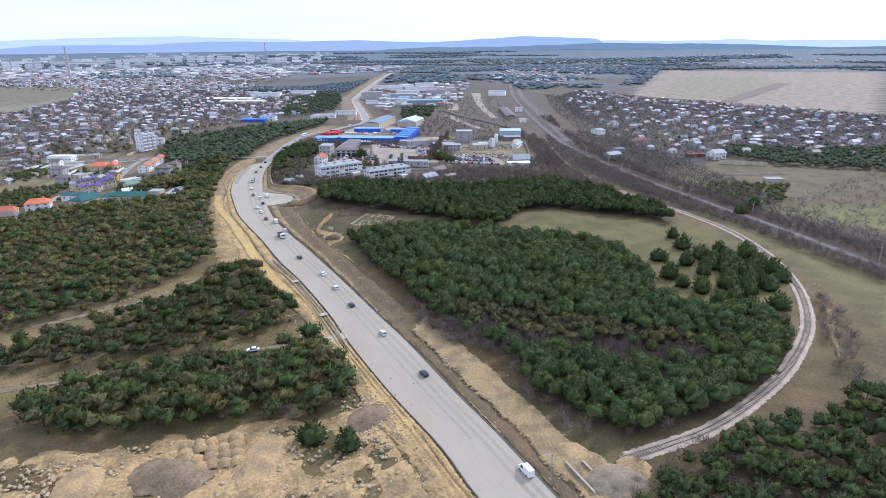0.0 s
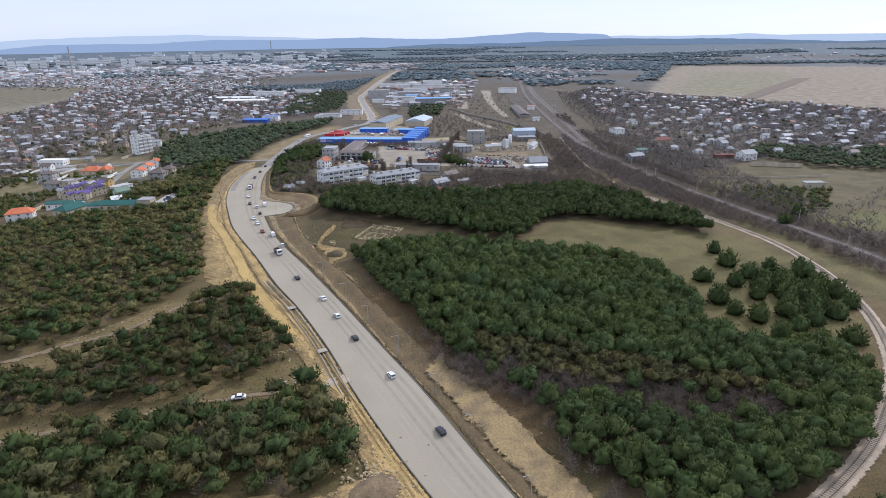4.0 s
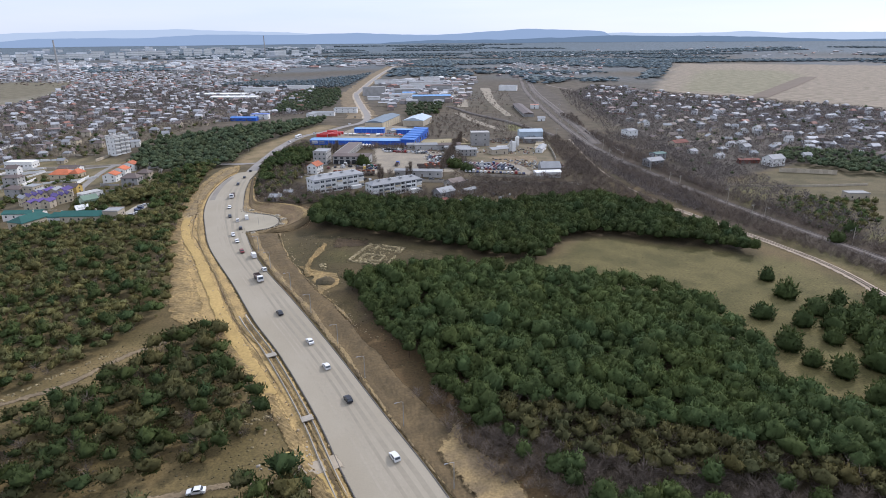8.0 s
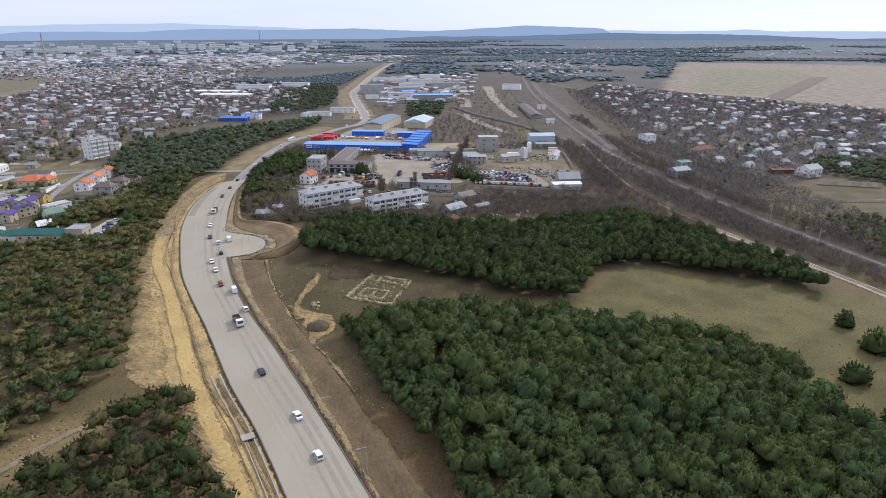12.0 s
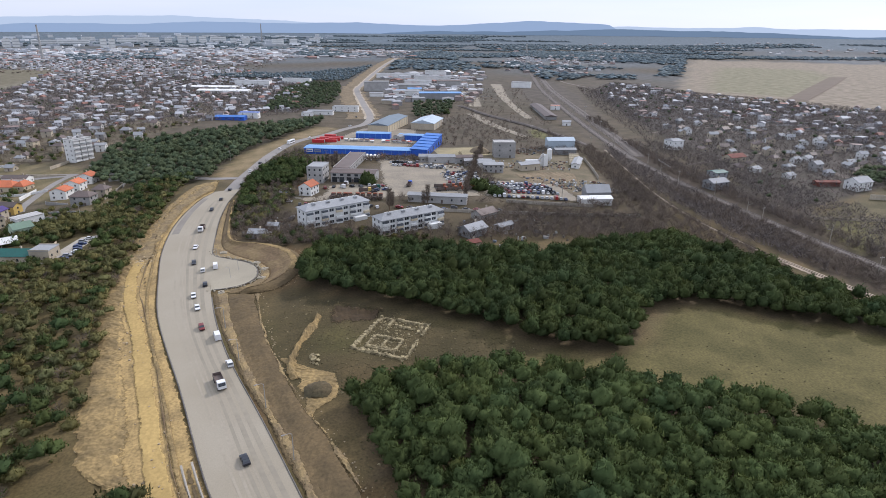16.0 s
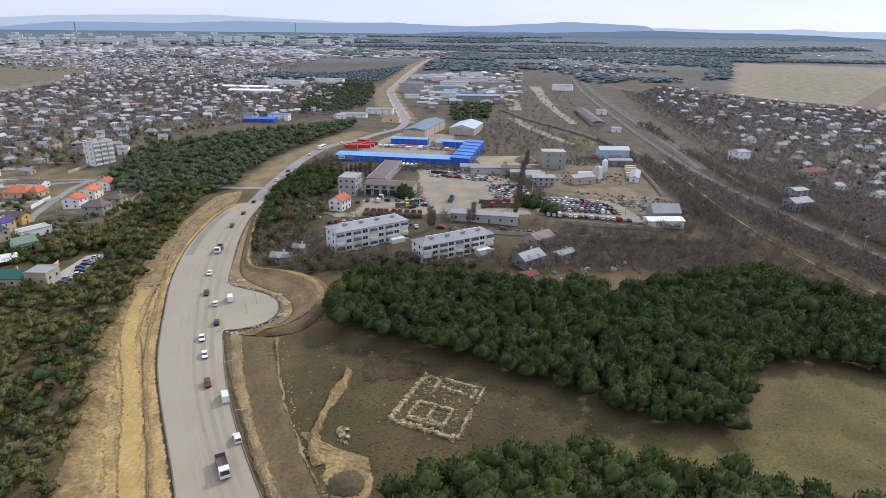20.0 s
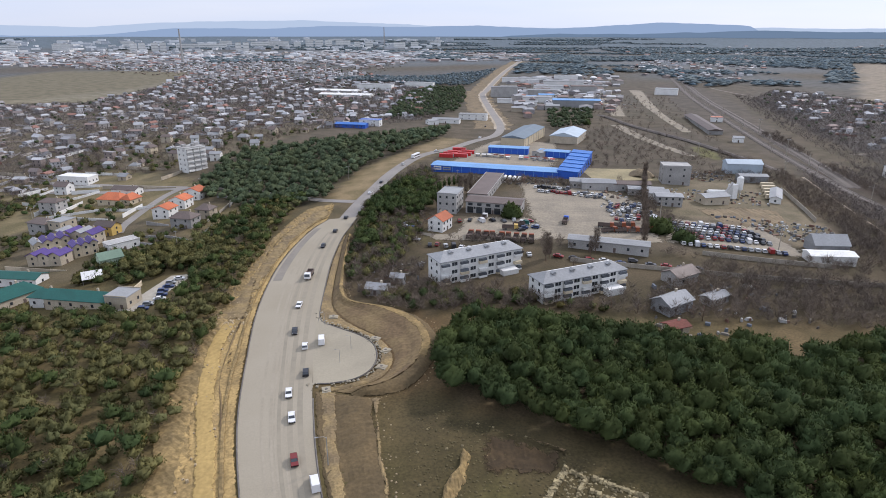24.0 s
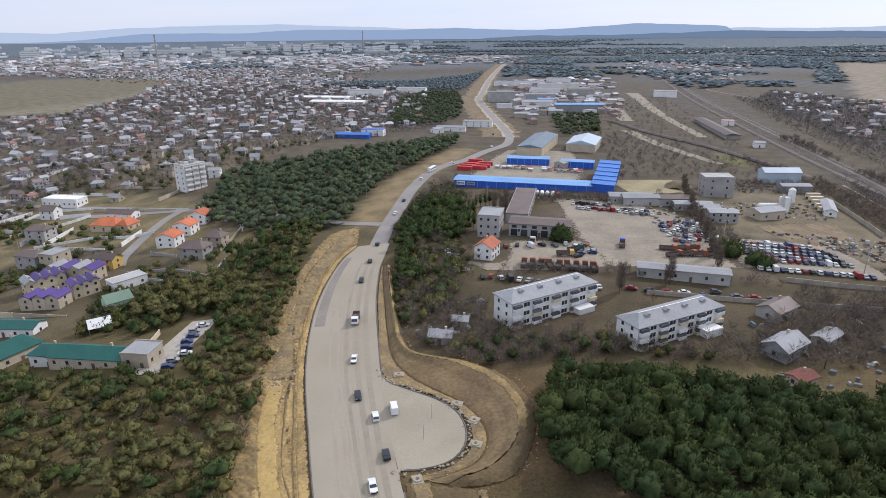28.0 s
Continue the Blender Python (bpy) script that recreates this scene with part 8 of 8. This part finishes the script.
town += [scatter([(236, 330), (258, 430), (262, 560), (275, 640), (250, 570), (230, 480), (224, 400)], 2.8, rng), scatter([(276, 300), (320, 310), (345, 430), (345, 560), (335, 640), (300, 660), (284, 560), (276, 430)], 3.8, rng), scatter([(275, 40), (315, 40), (310, 300), (276, 300)], 4.2, rng)]
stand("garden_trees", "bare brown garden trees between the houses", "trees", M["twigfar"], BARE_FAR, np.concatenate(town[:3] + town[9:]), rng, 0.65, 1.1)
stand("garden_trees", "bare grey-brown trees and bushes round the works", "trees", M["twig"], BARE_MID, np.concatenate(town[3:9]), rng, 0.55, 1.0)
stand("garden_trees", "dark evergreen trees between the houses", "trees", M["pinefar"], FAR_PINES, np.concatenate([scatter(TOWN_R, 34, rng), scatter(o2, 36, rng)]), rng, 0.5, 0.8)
stand("garden_trees", "far bare trees between the houses", "trees", M["twig"], BIG, np.concatenate([scatter([(-120, 1500), (-450, 1500), (-900, 1900), (-1500, 2600), (-300, 2900), (0, 2300)], 32, rng)]), rng, 0.3, 0.6)

# ---- far city ----
city = Geo()
for i in range(260):
    a, r = radians(rng.uniform(-42, 3)), rng.uniform(3350, 4450)
    x, y = r * math.sin(a), 100 + r * math.cos(a)
    city.box(x, y, g(x, y) - 5, rng.uniform(14, 60), 16, rng.choice([7, 9, 12]) + 5, -a + rng.normal(0, 0.15), 0)
# rows of tall pale blocks stand out above the rest
for az, r, w, h in (
    (-36, 3500, 60, 26), (-33.5, 3550, 40, 30), (-31, 3450, 90, 22), (-27.6, 3500, 70, 24), (-22.7, 3300, 30, 34), (-22.1, 3300, 28, 34), (-21.2, 3320, 30, 34), (-20.6, 3320, 26, 34),
    (-18.7, 3500, 120, 22), (-16.9, 3450, 130, 24), (-15.9, 3700, 60, 26), (-14.9, 3250, 26, 36), (-14.3, 3250, 26, 36), (-13.2, 3600, 90, 26), (-11.7, 3650, 100, 26),
    (-10.2, 3500, 34, 28), (-9.2, 3600, 40, 34), (-8.4, 3600, 40, 34), (-7.6, 3650, 36, 32), (-6.4, 3700, 80, 28), (-5.2, 3500, 30, 30), (-4.2, 3550, 40, 28), (-1.6, 3500, 60, 26), (-0.3, 3600, 40, 24), (1.5, 3800, 60, 18),
):
    x, y = r * math.sin(radians(az)), 100 + r * math.cos(radians(az))
    o = thing("tower_block", "far pale apartment slab of many storeys", "building", x, y, g(x, y), radians(-az), "pale slabs of the far city")
    part("wall", Geo().box(0, 0, -4, w, 14, h + 4), M["white"], o)
    part("roof", Geo().box(0, 0, h, w + 1, 15, 0.8), M["grey"], o)
    part("stair_house", Geo().box(w * 0.2, 0, h + 0.8, 6, 6, 2.5), M["grey"], o)
    for k in range(2):
        part("window_band", Geo().box(0, -7.05, h * (0.3 + 0.35 * k), w * 0.94, 0.2, 1.6), M["slate"], o)
for i in range(360):
    a, r = radians(rng.uniform(-44, 2)), rng.uniform(2300, 3900)
    x, y = r * math.sin(a), 100 + r * math.cos(a)
    city.box(x, y, g(x, y) - 3, rng.uniform(12, 50), rng.uniform(10, 24), rng.uniform(5, 10) + 3, rng.uniform(0, 3), 0)
solid("city_blocks", city, "far pale apartment blocks and factories", "city", M["block"], kind="stuff")
for az, r, h in ((-19, 2250, 95), (-2.9, 3700, 95), (20, 2600, 40)):
    x, y = r * math.sin(radians(az)), 100 + r * math.cos(radians(az))
    o = thing("chimney", "tall thin far chimney above the city", "chimney", x, y, g(x, y))
    part("shaft", Geo().tube([(0, 0, -3), (0, 0, h * 0.5), (0, 0, h)], [4.0, 3.0, 2.2], 10), M["grey"], o)
    part("rim", Geo().tube([(0, 0, h), (0, 0, h + 2)], [2.6, 2.6], 10), M["slate"], o)

# ---- loose cover of the open ground ----
rng = np.random.default_rng(77)


def strewn(name, label, category, mat, spots, size, rng, tall=0.6, lift=0.0):
    """Many small uneven lumps, stones or tufts, as one mesh."""
    n = len(spots)
    s = size * rng.uniform(0.5, 1.6, (n, 1, 1)) ** 1.3
    v = BALL_V[None] * s * rng.uniform(0.7, 1.2, (n, 6, 1)) * (1, 1, tall)
    a = rng.uniform(0, 6, n)
    c, d = np.cos(a)[:, None], np.sin(a)[:, None]
    v = np.stack([v[..., 0] * c - v[..., 1] * d + spots[:, None, 0], v[..., 0] * d + v[..., 1] * c + spots[:, None, 1], v[..., 2] + gz(spots[:, 0], spots[:, 1])[:, None] + lift], 2)
    f = BALL_F[None] + 6 * np.arange(n)[:, None, None]
    return joined(name, label, category, mat, v.reshape(-1, 3), f.reshape(-1, 3))


RUIN_FIELD = [(2, 284), (-6, 330), (-2, 350), (18, 338), (60, 308), (80, 290), (60, 284), (30, 280), (12, 276)]
MEADOW = [(100, 262), (150, 232), (150, 195), (138, 166), (172, 142), (200, 165), (225, 215), (228, 260), (205, 285), (180, 297), (156, 312), (131, 312), (118, 293), (90, 285)]
SLOPE = [(54, 100), (42, 160), (26, 214), (12, 262), (20, 262), (34, 205), (52, 150), (58, 120)]
LEFT_GAPS = [(-150, 185), (-100, 212), (-60, 255), (-45, 250), (-20, 205), (-5, 168), (-60, 160), (-130, 140), (-160, 150)]
tufts = np.concatenate([scatter(RUIN_FIELD, 1.3, rng, 0.6), scatter(MEADOW, 5.5, rng, 0.8), scatter(SLOPE, 2.0, rng, 0.7), scatter(LEFT_GAPS, 2.2, rng, 0.7)])
strewn("dry_grass_tufts", "low dry brown grass tufts and weeds", "grass", M["tuft"], keep_off(tufts, 8), 0.27, rng, 0.55)
stones = np.concatenate([scatter(RUIN_FIELD, 6.5, rng, 0.8), scatter(SLOPE, 6.0, rng, 0.7), scatter(LEFT_GAPS, 5.5, rng, 0.8)])
inner = np.array([P(u, v) for u, v in rng.uniform(-0.06, 1.06, (420, 2))])
rows = np.concatenate([np.array(P(*a)) + (np.array(P(*b)) - np.array(P(*a))) * rng.uniform(0, 1, (46, 1)) + rng.normal(0, 0.38, (46, 2)) for a, b, k in WALLS])
strewn("wall_stones", "tumbled pale stones along the ruined walls", "stones", M["stone"], rows, 0.36, rng, 0.9, 0.1)
strewn("rubble", "small loose stones in dry grass", "stones", M["stone"], np.concatenate([keep_off(stones, 6), inner]), 0.3, rng, 0.6)
# stones rolled to the edges of the clay strips
line = np.concatenate([CLAY_OUT, shifted(CLAY_OUT, 3), shifted(SOIL_OUT, 0.4)[95:], shifted(SOIL_OUT, 1.2)[95:], RING, RING_IN])
pick = line[rng.integers(0, len(line), 900)] + rng.normal(0, 1.3, (900, 2))
strewn("clods", "clods and stones along the edges of the clay", "stones", M["claystone"], pick, 0.22, rng, 0.6)
# old dry-stone rows across the left wood
for a, b in (((-113, 176), (-50, 196)), ((-50, 196), (-20, 206)), ((-100, 214), (-66, 243)), ((-28, 187), (-10, 192))):
    q = np.array(a) + (np.array(b) - np.array(a)) * rng.uniform(0, 1, (70, 1)) + rng.normal(0, 0.5, (70, 2))
    strewn("stone_row", "broken row of pale field stones in dry grass", "stones", M["stone"], q, 0.4, rng, 0.7)
quarry_spots = keep_off(np.concatenate([scatter([(-100, 62), (10, 62), (14, 100), (8, 114), (-98, 113)], 3.2, rng, 0.8), np.array((8, 110)) + rng.normal(0, 1, (160, 2)) * (4, 8), np.array((-80, 100)) + rng.normal(0, 1, (160, 2)) * (12, 6)]), 5)
strewn("rubble", "broken yellowish stones over quarried clay", "stones", M["claystone"], quarry_spots, 0.5, rng, 0.9, 0.45)
# manhole rings behind the lay-by kerb
cap = Geo().tube([(0, 0, -0.3), (0, 0, 0.35)], [1.1, 1.1], 14).mesh("ring", M["layby"])
lid = Geo().tube([(0, 0, 0.35), (0, 0, 0.47)], [0.42, 0.4], 10).mesh("lid", M["kerb"])
pad = Geo().box(0, 0, -0.2, 3.0, 2.4, 0.34).mesh("pad", M["layby"])
for x, y in ((-32.3, 401.3), (-16.9, 384.4), (-13.2, 376.6), (-14.0, 367.4), (-28.6, 356.9)):
    o = thing("manhole", "round concrete manhole on a pale slab", "manhole", x, y, g(x, y) + 0.4, rng.uniform(0, 3), "manholes round the lay-by")
    part("slab", pad, None, o)
    part("ring", cap, None, o)
    part("lid", lid, None, o, "dark iron lid")

# ---- streets and garden walls of the settlement ----
STREET = curve([(-168, 536), (-172.3, 552), (-173.7, 589), (-172.3, 615), (-168, 630)])
solid("road", sheet(shifted(STREET, -3), shifted(STREET, 3), 0.22, 4), "pale dusty street between houses", "road", M["oldroad"], kind="structure")
STREET_2 = curve([(-420, 712), (-357, 698), (-318, 688), (-277, 671), (-229, 656), (-165, 632)])
solid("road", sheet(shifted(STREET_2, -3), shifted(STREET_2, 3), 0.2, 4), "pale dusty street between houses", "road", M["oldroad"], kind="structure")


def garden_wall(a, b, h=1.9, mat="white"):
    a, b = np.array(a, float), np.array(b, float)
    d = b - a
    L, rz = np.linalg.norm(d), math.atan2(d[1], d[0])
    m = (a + b) / 2
    o = thing("garden_wall", "long pale garden wall between plots", "wall", m[0], m[1], g(*m), rz, "garden walls")
    n = max(2, int(L / 7))
    for i in range(n):
        part("panel", Geo().box(-L / 2 + (i + 0.5) * L / n, 0, -0.6, L / n - 0.35, 0.22, h + 0.6 - 0.15), M[mat], o)
    for i in range(n + 1):
        part("post", Geo().box(-L / 2 + i * L / n, 0, -0.6, 0.34, 0.36, h + 0.6), M[mat], o)


for a, b, h, mat in (
    ((-282, 636), (-273, 656), 2.6, "white"), ((-230, 586), (-228, 616), 2.4, "white"), ((-181, 571), (-179, 594), 2.4, "white"), ((-303, 686), (-295, 703), 2.4, "white"),
    ((-247, 639), (-230, 643), 2.4, "white"), ((-203, 462), (-199, 484), 2.6, "cream"), ((-114, 496), (-112.5, 524), 2.4, "grey"), ((-202, 641), (-172, 634), 2.0, "beige"),
    ((-246, 592), (-245, 617), 2.4, "white"), ((-230, 649), (-208, 645), 2.0, "beige"), ((-132, 596), (-119, 593), 2.4, "grey"), ((-118.7, 593), (-116, 568), 2.4, "grey"),
    ((-157, 548), (-142, 541), 1.8, "grey"), ((-118, 423), (-117, 447), 2.0, "cream"), ((-310, 644), (-292, 630), 2.2, "beige"), ((-299, 770), (-307, 745), 2.2, "white"),
    ((-148, 510), (-136, 506), 1.6, "grey"), ((-262, 690), (-225, 682), 2.2, "white"), ((-340, 700), (-310, 692), 2.2, "beige"), ((-270, 620), (-252, 616), 2.0, "white"),
    ((-196, 484), (-165, 478), 2.0, "beige"), ((-215, 575), (-190, 570), 2.0, "white"), ((-190, 655), (-178, 700), 2.0, "beige"), ((-235, 700), (-200, 690), 2.2, "beige"),
):
    garden_wall(a, b, h, mat)

# ---- railway yard and works in the distance ----
SPUR = curve([(214, 960), (220, 927), (227, 865), (240, 805), (249, 761), (255, 690), (262, 640)], 6)
solid("railway_bed", sheet(shifted(SPUR, -3.5), shifted(SPUR, 3.5), 0.1, 6, 0.1, [0, 1.2, 2.2, 2.2, 1.2, 0], 3), "dark embankment of a disused railway spur", "track bed", M["oldballast"], kind="structure")
solid("pavement", sheet(curve([(348, 1258), (300, 1050), (280, 937), (262, 819)], 8), curve([(376, 1256), (318, 1040), (294, 937), (276, 819)], 8), 0.2, 3, 0.05), "pale loading strip beside the tracks", "yard", M["gravel"], kind="structure")
YARD = curve([(282, 590), (300, 655), (351, 861), (421, 1130), (516, 1430), (716, 2050)], 8)
solid("railway_bed", sheet(shifted(YARD, -6), shifted(YARD, 8), 0.12, 5, 0.06, [0, 0.25, 0.25, 0.25, 0], 4), "brown gravel bed of sidings beside the main line", "track bed", M["oldballast"], kind="structure")
yard_rails = thing("railway_track", "rusty sidings beside the main line", "railway", 0, 0, 0, kind="structure")
rails(YARD, -3, yard_rails)
rails(YARD, 3, yard_rails)
mast_pole = Geo().tube([(0, 0, -0.5), (0, 0, 9.5)], [0.22, 0.14], 6).mesh("pole", M["concrete"])
mast_arm = Geo().tube([(0, 0, 7.2), (3.2, 0, 7.8)], [0.07, 0.05], 5).tube([(0, 0, 8.8), (3.0, 0, 7.8)], [0.03, 0.03], 4).mesh("cantilever", M["steel"])
MASTS = curve([tuple(p) for p in MAIN[::3]], 48)
side = np.gradient(MASTS, axis=0)
for i, (x, y) in enumerate(MASTS[1:26]):
    a = math.atan2(side[i + 1, 1], side[i + 1, 0])
    s = 1 if i % 2 else -1
    px, py = x - s * 6.4 * math.sin(a), y + s * 6.4 * math.cos(a)
    o = thing("railway_mast", "grey concrete mast beside the main railway", "mast", px, py, g(px, py), a - s * math.pi / 2, "masts along the railway")
    part("pole", mast_pole, None, o)
    part("cantilever", mast_arm, None, o)

for x, y, deg, w, d, h, wall, roof, fl, label in (
    (140, 1200, -10, 26, 14, 12, "grey", "grey", 3, "grey concrete works block"),
    (212, 1243, -8, 48, 16, 9, "white", "slate", 1, "white works hall with a pale roof"),
    (205, 1430, -8, 90, 16, 8, "white", "slate", 2, "long white two-storey works hall"),
    (262, 1212, -8, 40, 18, 11, "grey", "darkroof", 1, "works hall with a dark rounded roof"),
    (184, 1120, -8, 22, 12, 7, "white", "blueroof", 1, "white store with a pale blue roof"),
    (160, 1108, -8, 14, 12, 6, "blue", "blueroof", 1, "small blue store of the works"),
    (150, 1050, -8, 16, 10, 5, "white", "slate", 1, "small white store of the works"),
    (170, 1010, -8, 18, 10, 5, "grey", "slate", 1, "small grey store of the works"),
    (286, 1440, -8, 44, 20, 12, "white", "slate", 2, "white two-storey works building"),
    (124, 990, -12, 18, 10, 5, "beige", "slate", 1, "low sandy store of the works"),
    (118, 1080, -12, 20, 9, 5, "white", "slate", 1, "low white store of the works"),
    (95, 690, 40, 14, 8, 4, "grey", "slate", 1, "low grey store near the market"),
    (169, 613, -8, 11, 9, 9, "grey", "grey", 3, "grey concrete block in the works"),
    (107, 573, -6, 20, 8, 4.5, "grey", "slate", 1, "low grey garage in the works"),
    (127, 571, -6, 22, 8, 4.5, "grey", "darkroof", 1, "low garage with a brown roof"),
    (136, 552, -6, 12, 9, 4, "white", "slate", 1, "small pale store in the works"),
    (166, 545, 12, 16, 9, 4.5, "beige", "slate", 1, "sandy store in the works"),
    (212, 560, 60, 26, 6, 3.2, "white", "slate", 1, "row of white site cabins"),
    (330, 890, -20, 12, 9, 5, "white", "redroof", 2, "house with a red roof beside the railway"),
    (292, 765, -20, 9, 7, 4, "white", "slate", 1, "small white hut beside the railway"),
):
    house(x, y, deg, w, d, h, wall, roof, label, 1.4 if fl == 1 else 0, 0, fl, name="works_building", win=8, chimney=False, panes=y < 950)
for x, y, r in ((318, 1470, 9), (345, 1455, 7), (150, 1230, 5)):
    o = thing("storage_tank", "pale round storage tank in the works", "tank", x, y, g(x, y))
    part("shell", Geo().tube([(0, 0, -1), (0, 0, r)], [r, r], 20), M["slate"], o)
    part("dome", Geo().tube([(0, 0, r), (0, 0, r * 1.25), (0, 0, r * 1.4)], [r, r * 0.65, r * 0.1], 20), M["white"], o)

# ---- far end of the clay strip ----
sel = lambda l: even_line(l[(l[:, 1] > 402) & (l[:, 1] < 553)], 80)  # noqa: E731
edge_out, edge_in = sel(CLAY_OUT), sel(shifted(ROAD_L, -0.6))
edge_out = even_line(np.concatenate([edge_out, [[-52, 554]]]), 80)
edge_in = even_line(np.concatenate([edge_in, [[-46, 540]]]), 80)
solid("embankment", sheet(shifted(edge_out, -1.5), edge_in * 0.85 + edge_out * 0.15, 0.5, 10, 0.15, [-0.4, 0.1, 0.0, -0.1, 0.2, 0.1, 0.15, -0.1], 31, 0.8, 5.0), "rough trampled clay and soil beside the road", "earth bank", M["stonyclay"], kind="structure")
DITCH = curve([(-58.5, 366), (-63.1, 394), (-65, 416), (-68.6, 444), (-70.4, 477), (-67.2, 505), (-62, 530)])
solid("ditch", sheet(shifted(DITCH, -0.7), shifted(DITCH, 0.7), 0.95, 3, 0.1, [-0.3, -0.1, -0.1, -0.3], 32, 0.3), "narrow dark trench dug along the clay", "ditch", M["rustsoil"], kind="structure")
edging = shifted(LAYBY, 1.0)
q = edging[rng.integers(0, len(edging), 170)] + rng.normal(0, 0.6, (170, 2))
strewn("rubble", "broken pale concrete along the lay-by kerb", "stones", M["layby"], q, 0.36, rng, 0.7, 0.3)
q = np.array((-68.4, 402)) + rng.normal(0, 1, (210, 2)) * (3.0, 5.0)
strewn("rubble_pile", "pile of pale broken stones beside the road", "stones", M["claystone"], q, 0.55, rng, 0.9)
solid("yard", sheet(curve([(150, 530), (176, 536), (198, 533)], 4), curve([(152, 492), (170, 500), (190, 508)], 4), 0.16, 6, 0.25, None, 33, 1.2), "brown dug-over ground in the works", "yard", M["dirt"], kind="structure")

# ---- streets through the towns ----
for pts in (((-300, 700), (-280, 820), (-250, 960), (-215, 1120)), ((-420, 720), (-395, 850), (-360, 1000), (-300, 1180)), ((-560, 760), (-400, 800), (-280, 815), (-150, 838)), ((-640, 900), (-450, 930), (-250, 950), (-20, 985)), ((-440, 1090), (-300, 1120), (-150, 1130), (-30, 1150)), ((310, 560), (420, 590), (560, 560), (700, 500)), ((400, 480), (430, 620), (470, 780), (530, 960)), ((505, 1024), (507, 1140), (510, 1292), (560, 1420)), ((355, 700), (470, 720), (620, 700))):
    q = curve(pts, 8)
    solid("road", sheet(shifted(q, -2.4), shifted(q, 2.4), 0.16, 3), "pale unpaved street between gardens", "road", M["lane"], kind="structure")
GULLY = curve([(217, 166), (206, 150), (198, 138), (188, 126), (180, 116), (169, 102)], 3)
solid("ditch", sheet(shifted(GULLY, -1.4), shifted(GULLY, 1.4), 0.12, 4, 0.15, [0.1, 0.3, -0.1, 0.2], 41, 0.7), "eroded pale gully in the dry meadow", "ditch", M["stonyclay"], kind="structure")
# apron where the wood track meets the road, with broken concrete beside it
solid("pavement", sheet(curve([(-8, 166.5), (0, 168.5), (4.5, 170.5)], 2), curve([(-8, 161.5), (0, 162), (6.5, 163)], 2), 0.45, 4, 0.04, None, 61, 0.4), "pale gravel apron joining the road", "yard", M["gravelpale"], kind="structure")
q = np.array((-8.5, 171)) + rng.normal(0, 1, (80, 2)) * (3.0, 1.6)
strewn("rubble_pile", "heap of broken pale concrete beside the apron", "stones", M["concrete"], q, 0.5, rng, 0.8)
track_car = make_car("white hatchback car on the dirt track", M["carwhite"], "saloon")
track_car.matrix_basis = pose(-29.8, 163.4, g(-29.8, 163.4) + 0.25, 0, 0, 178)
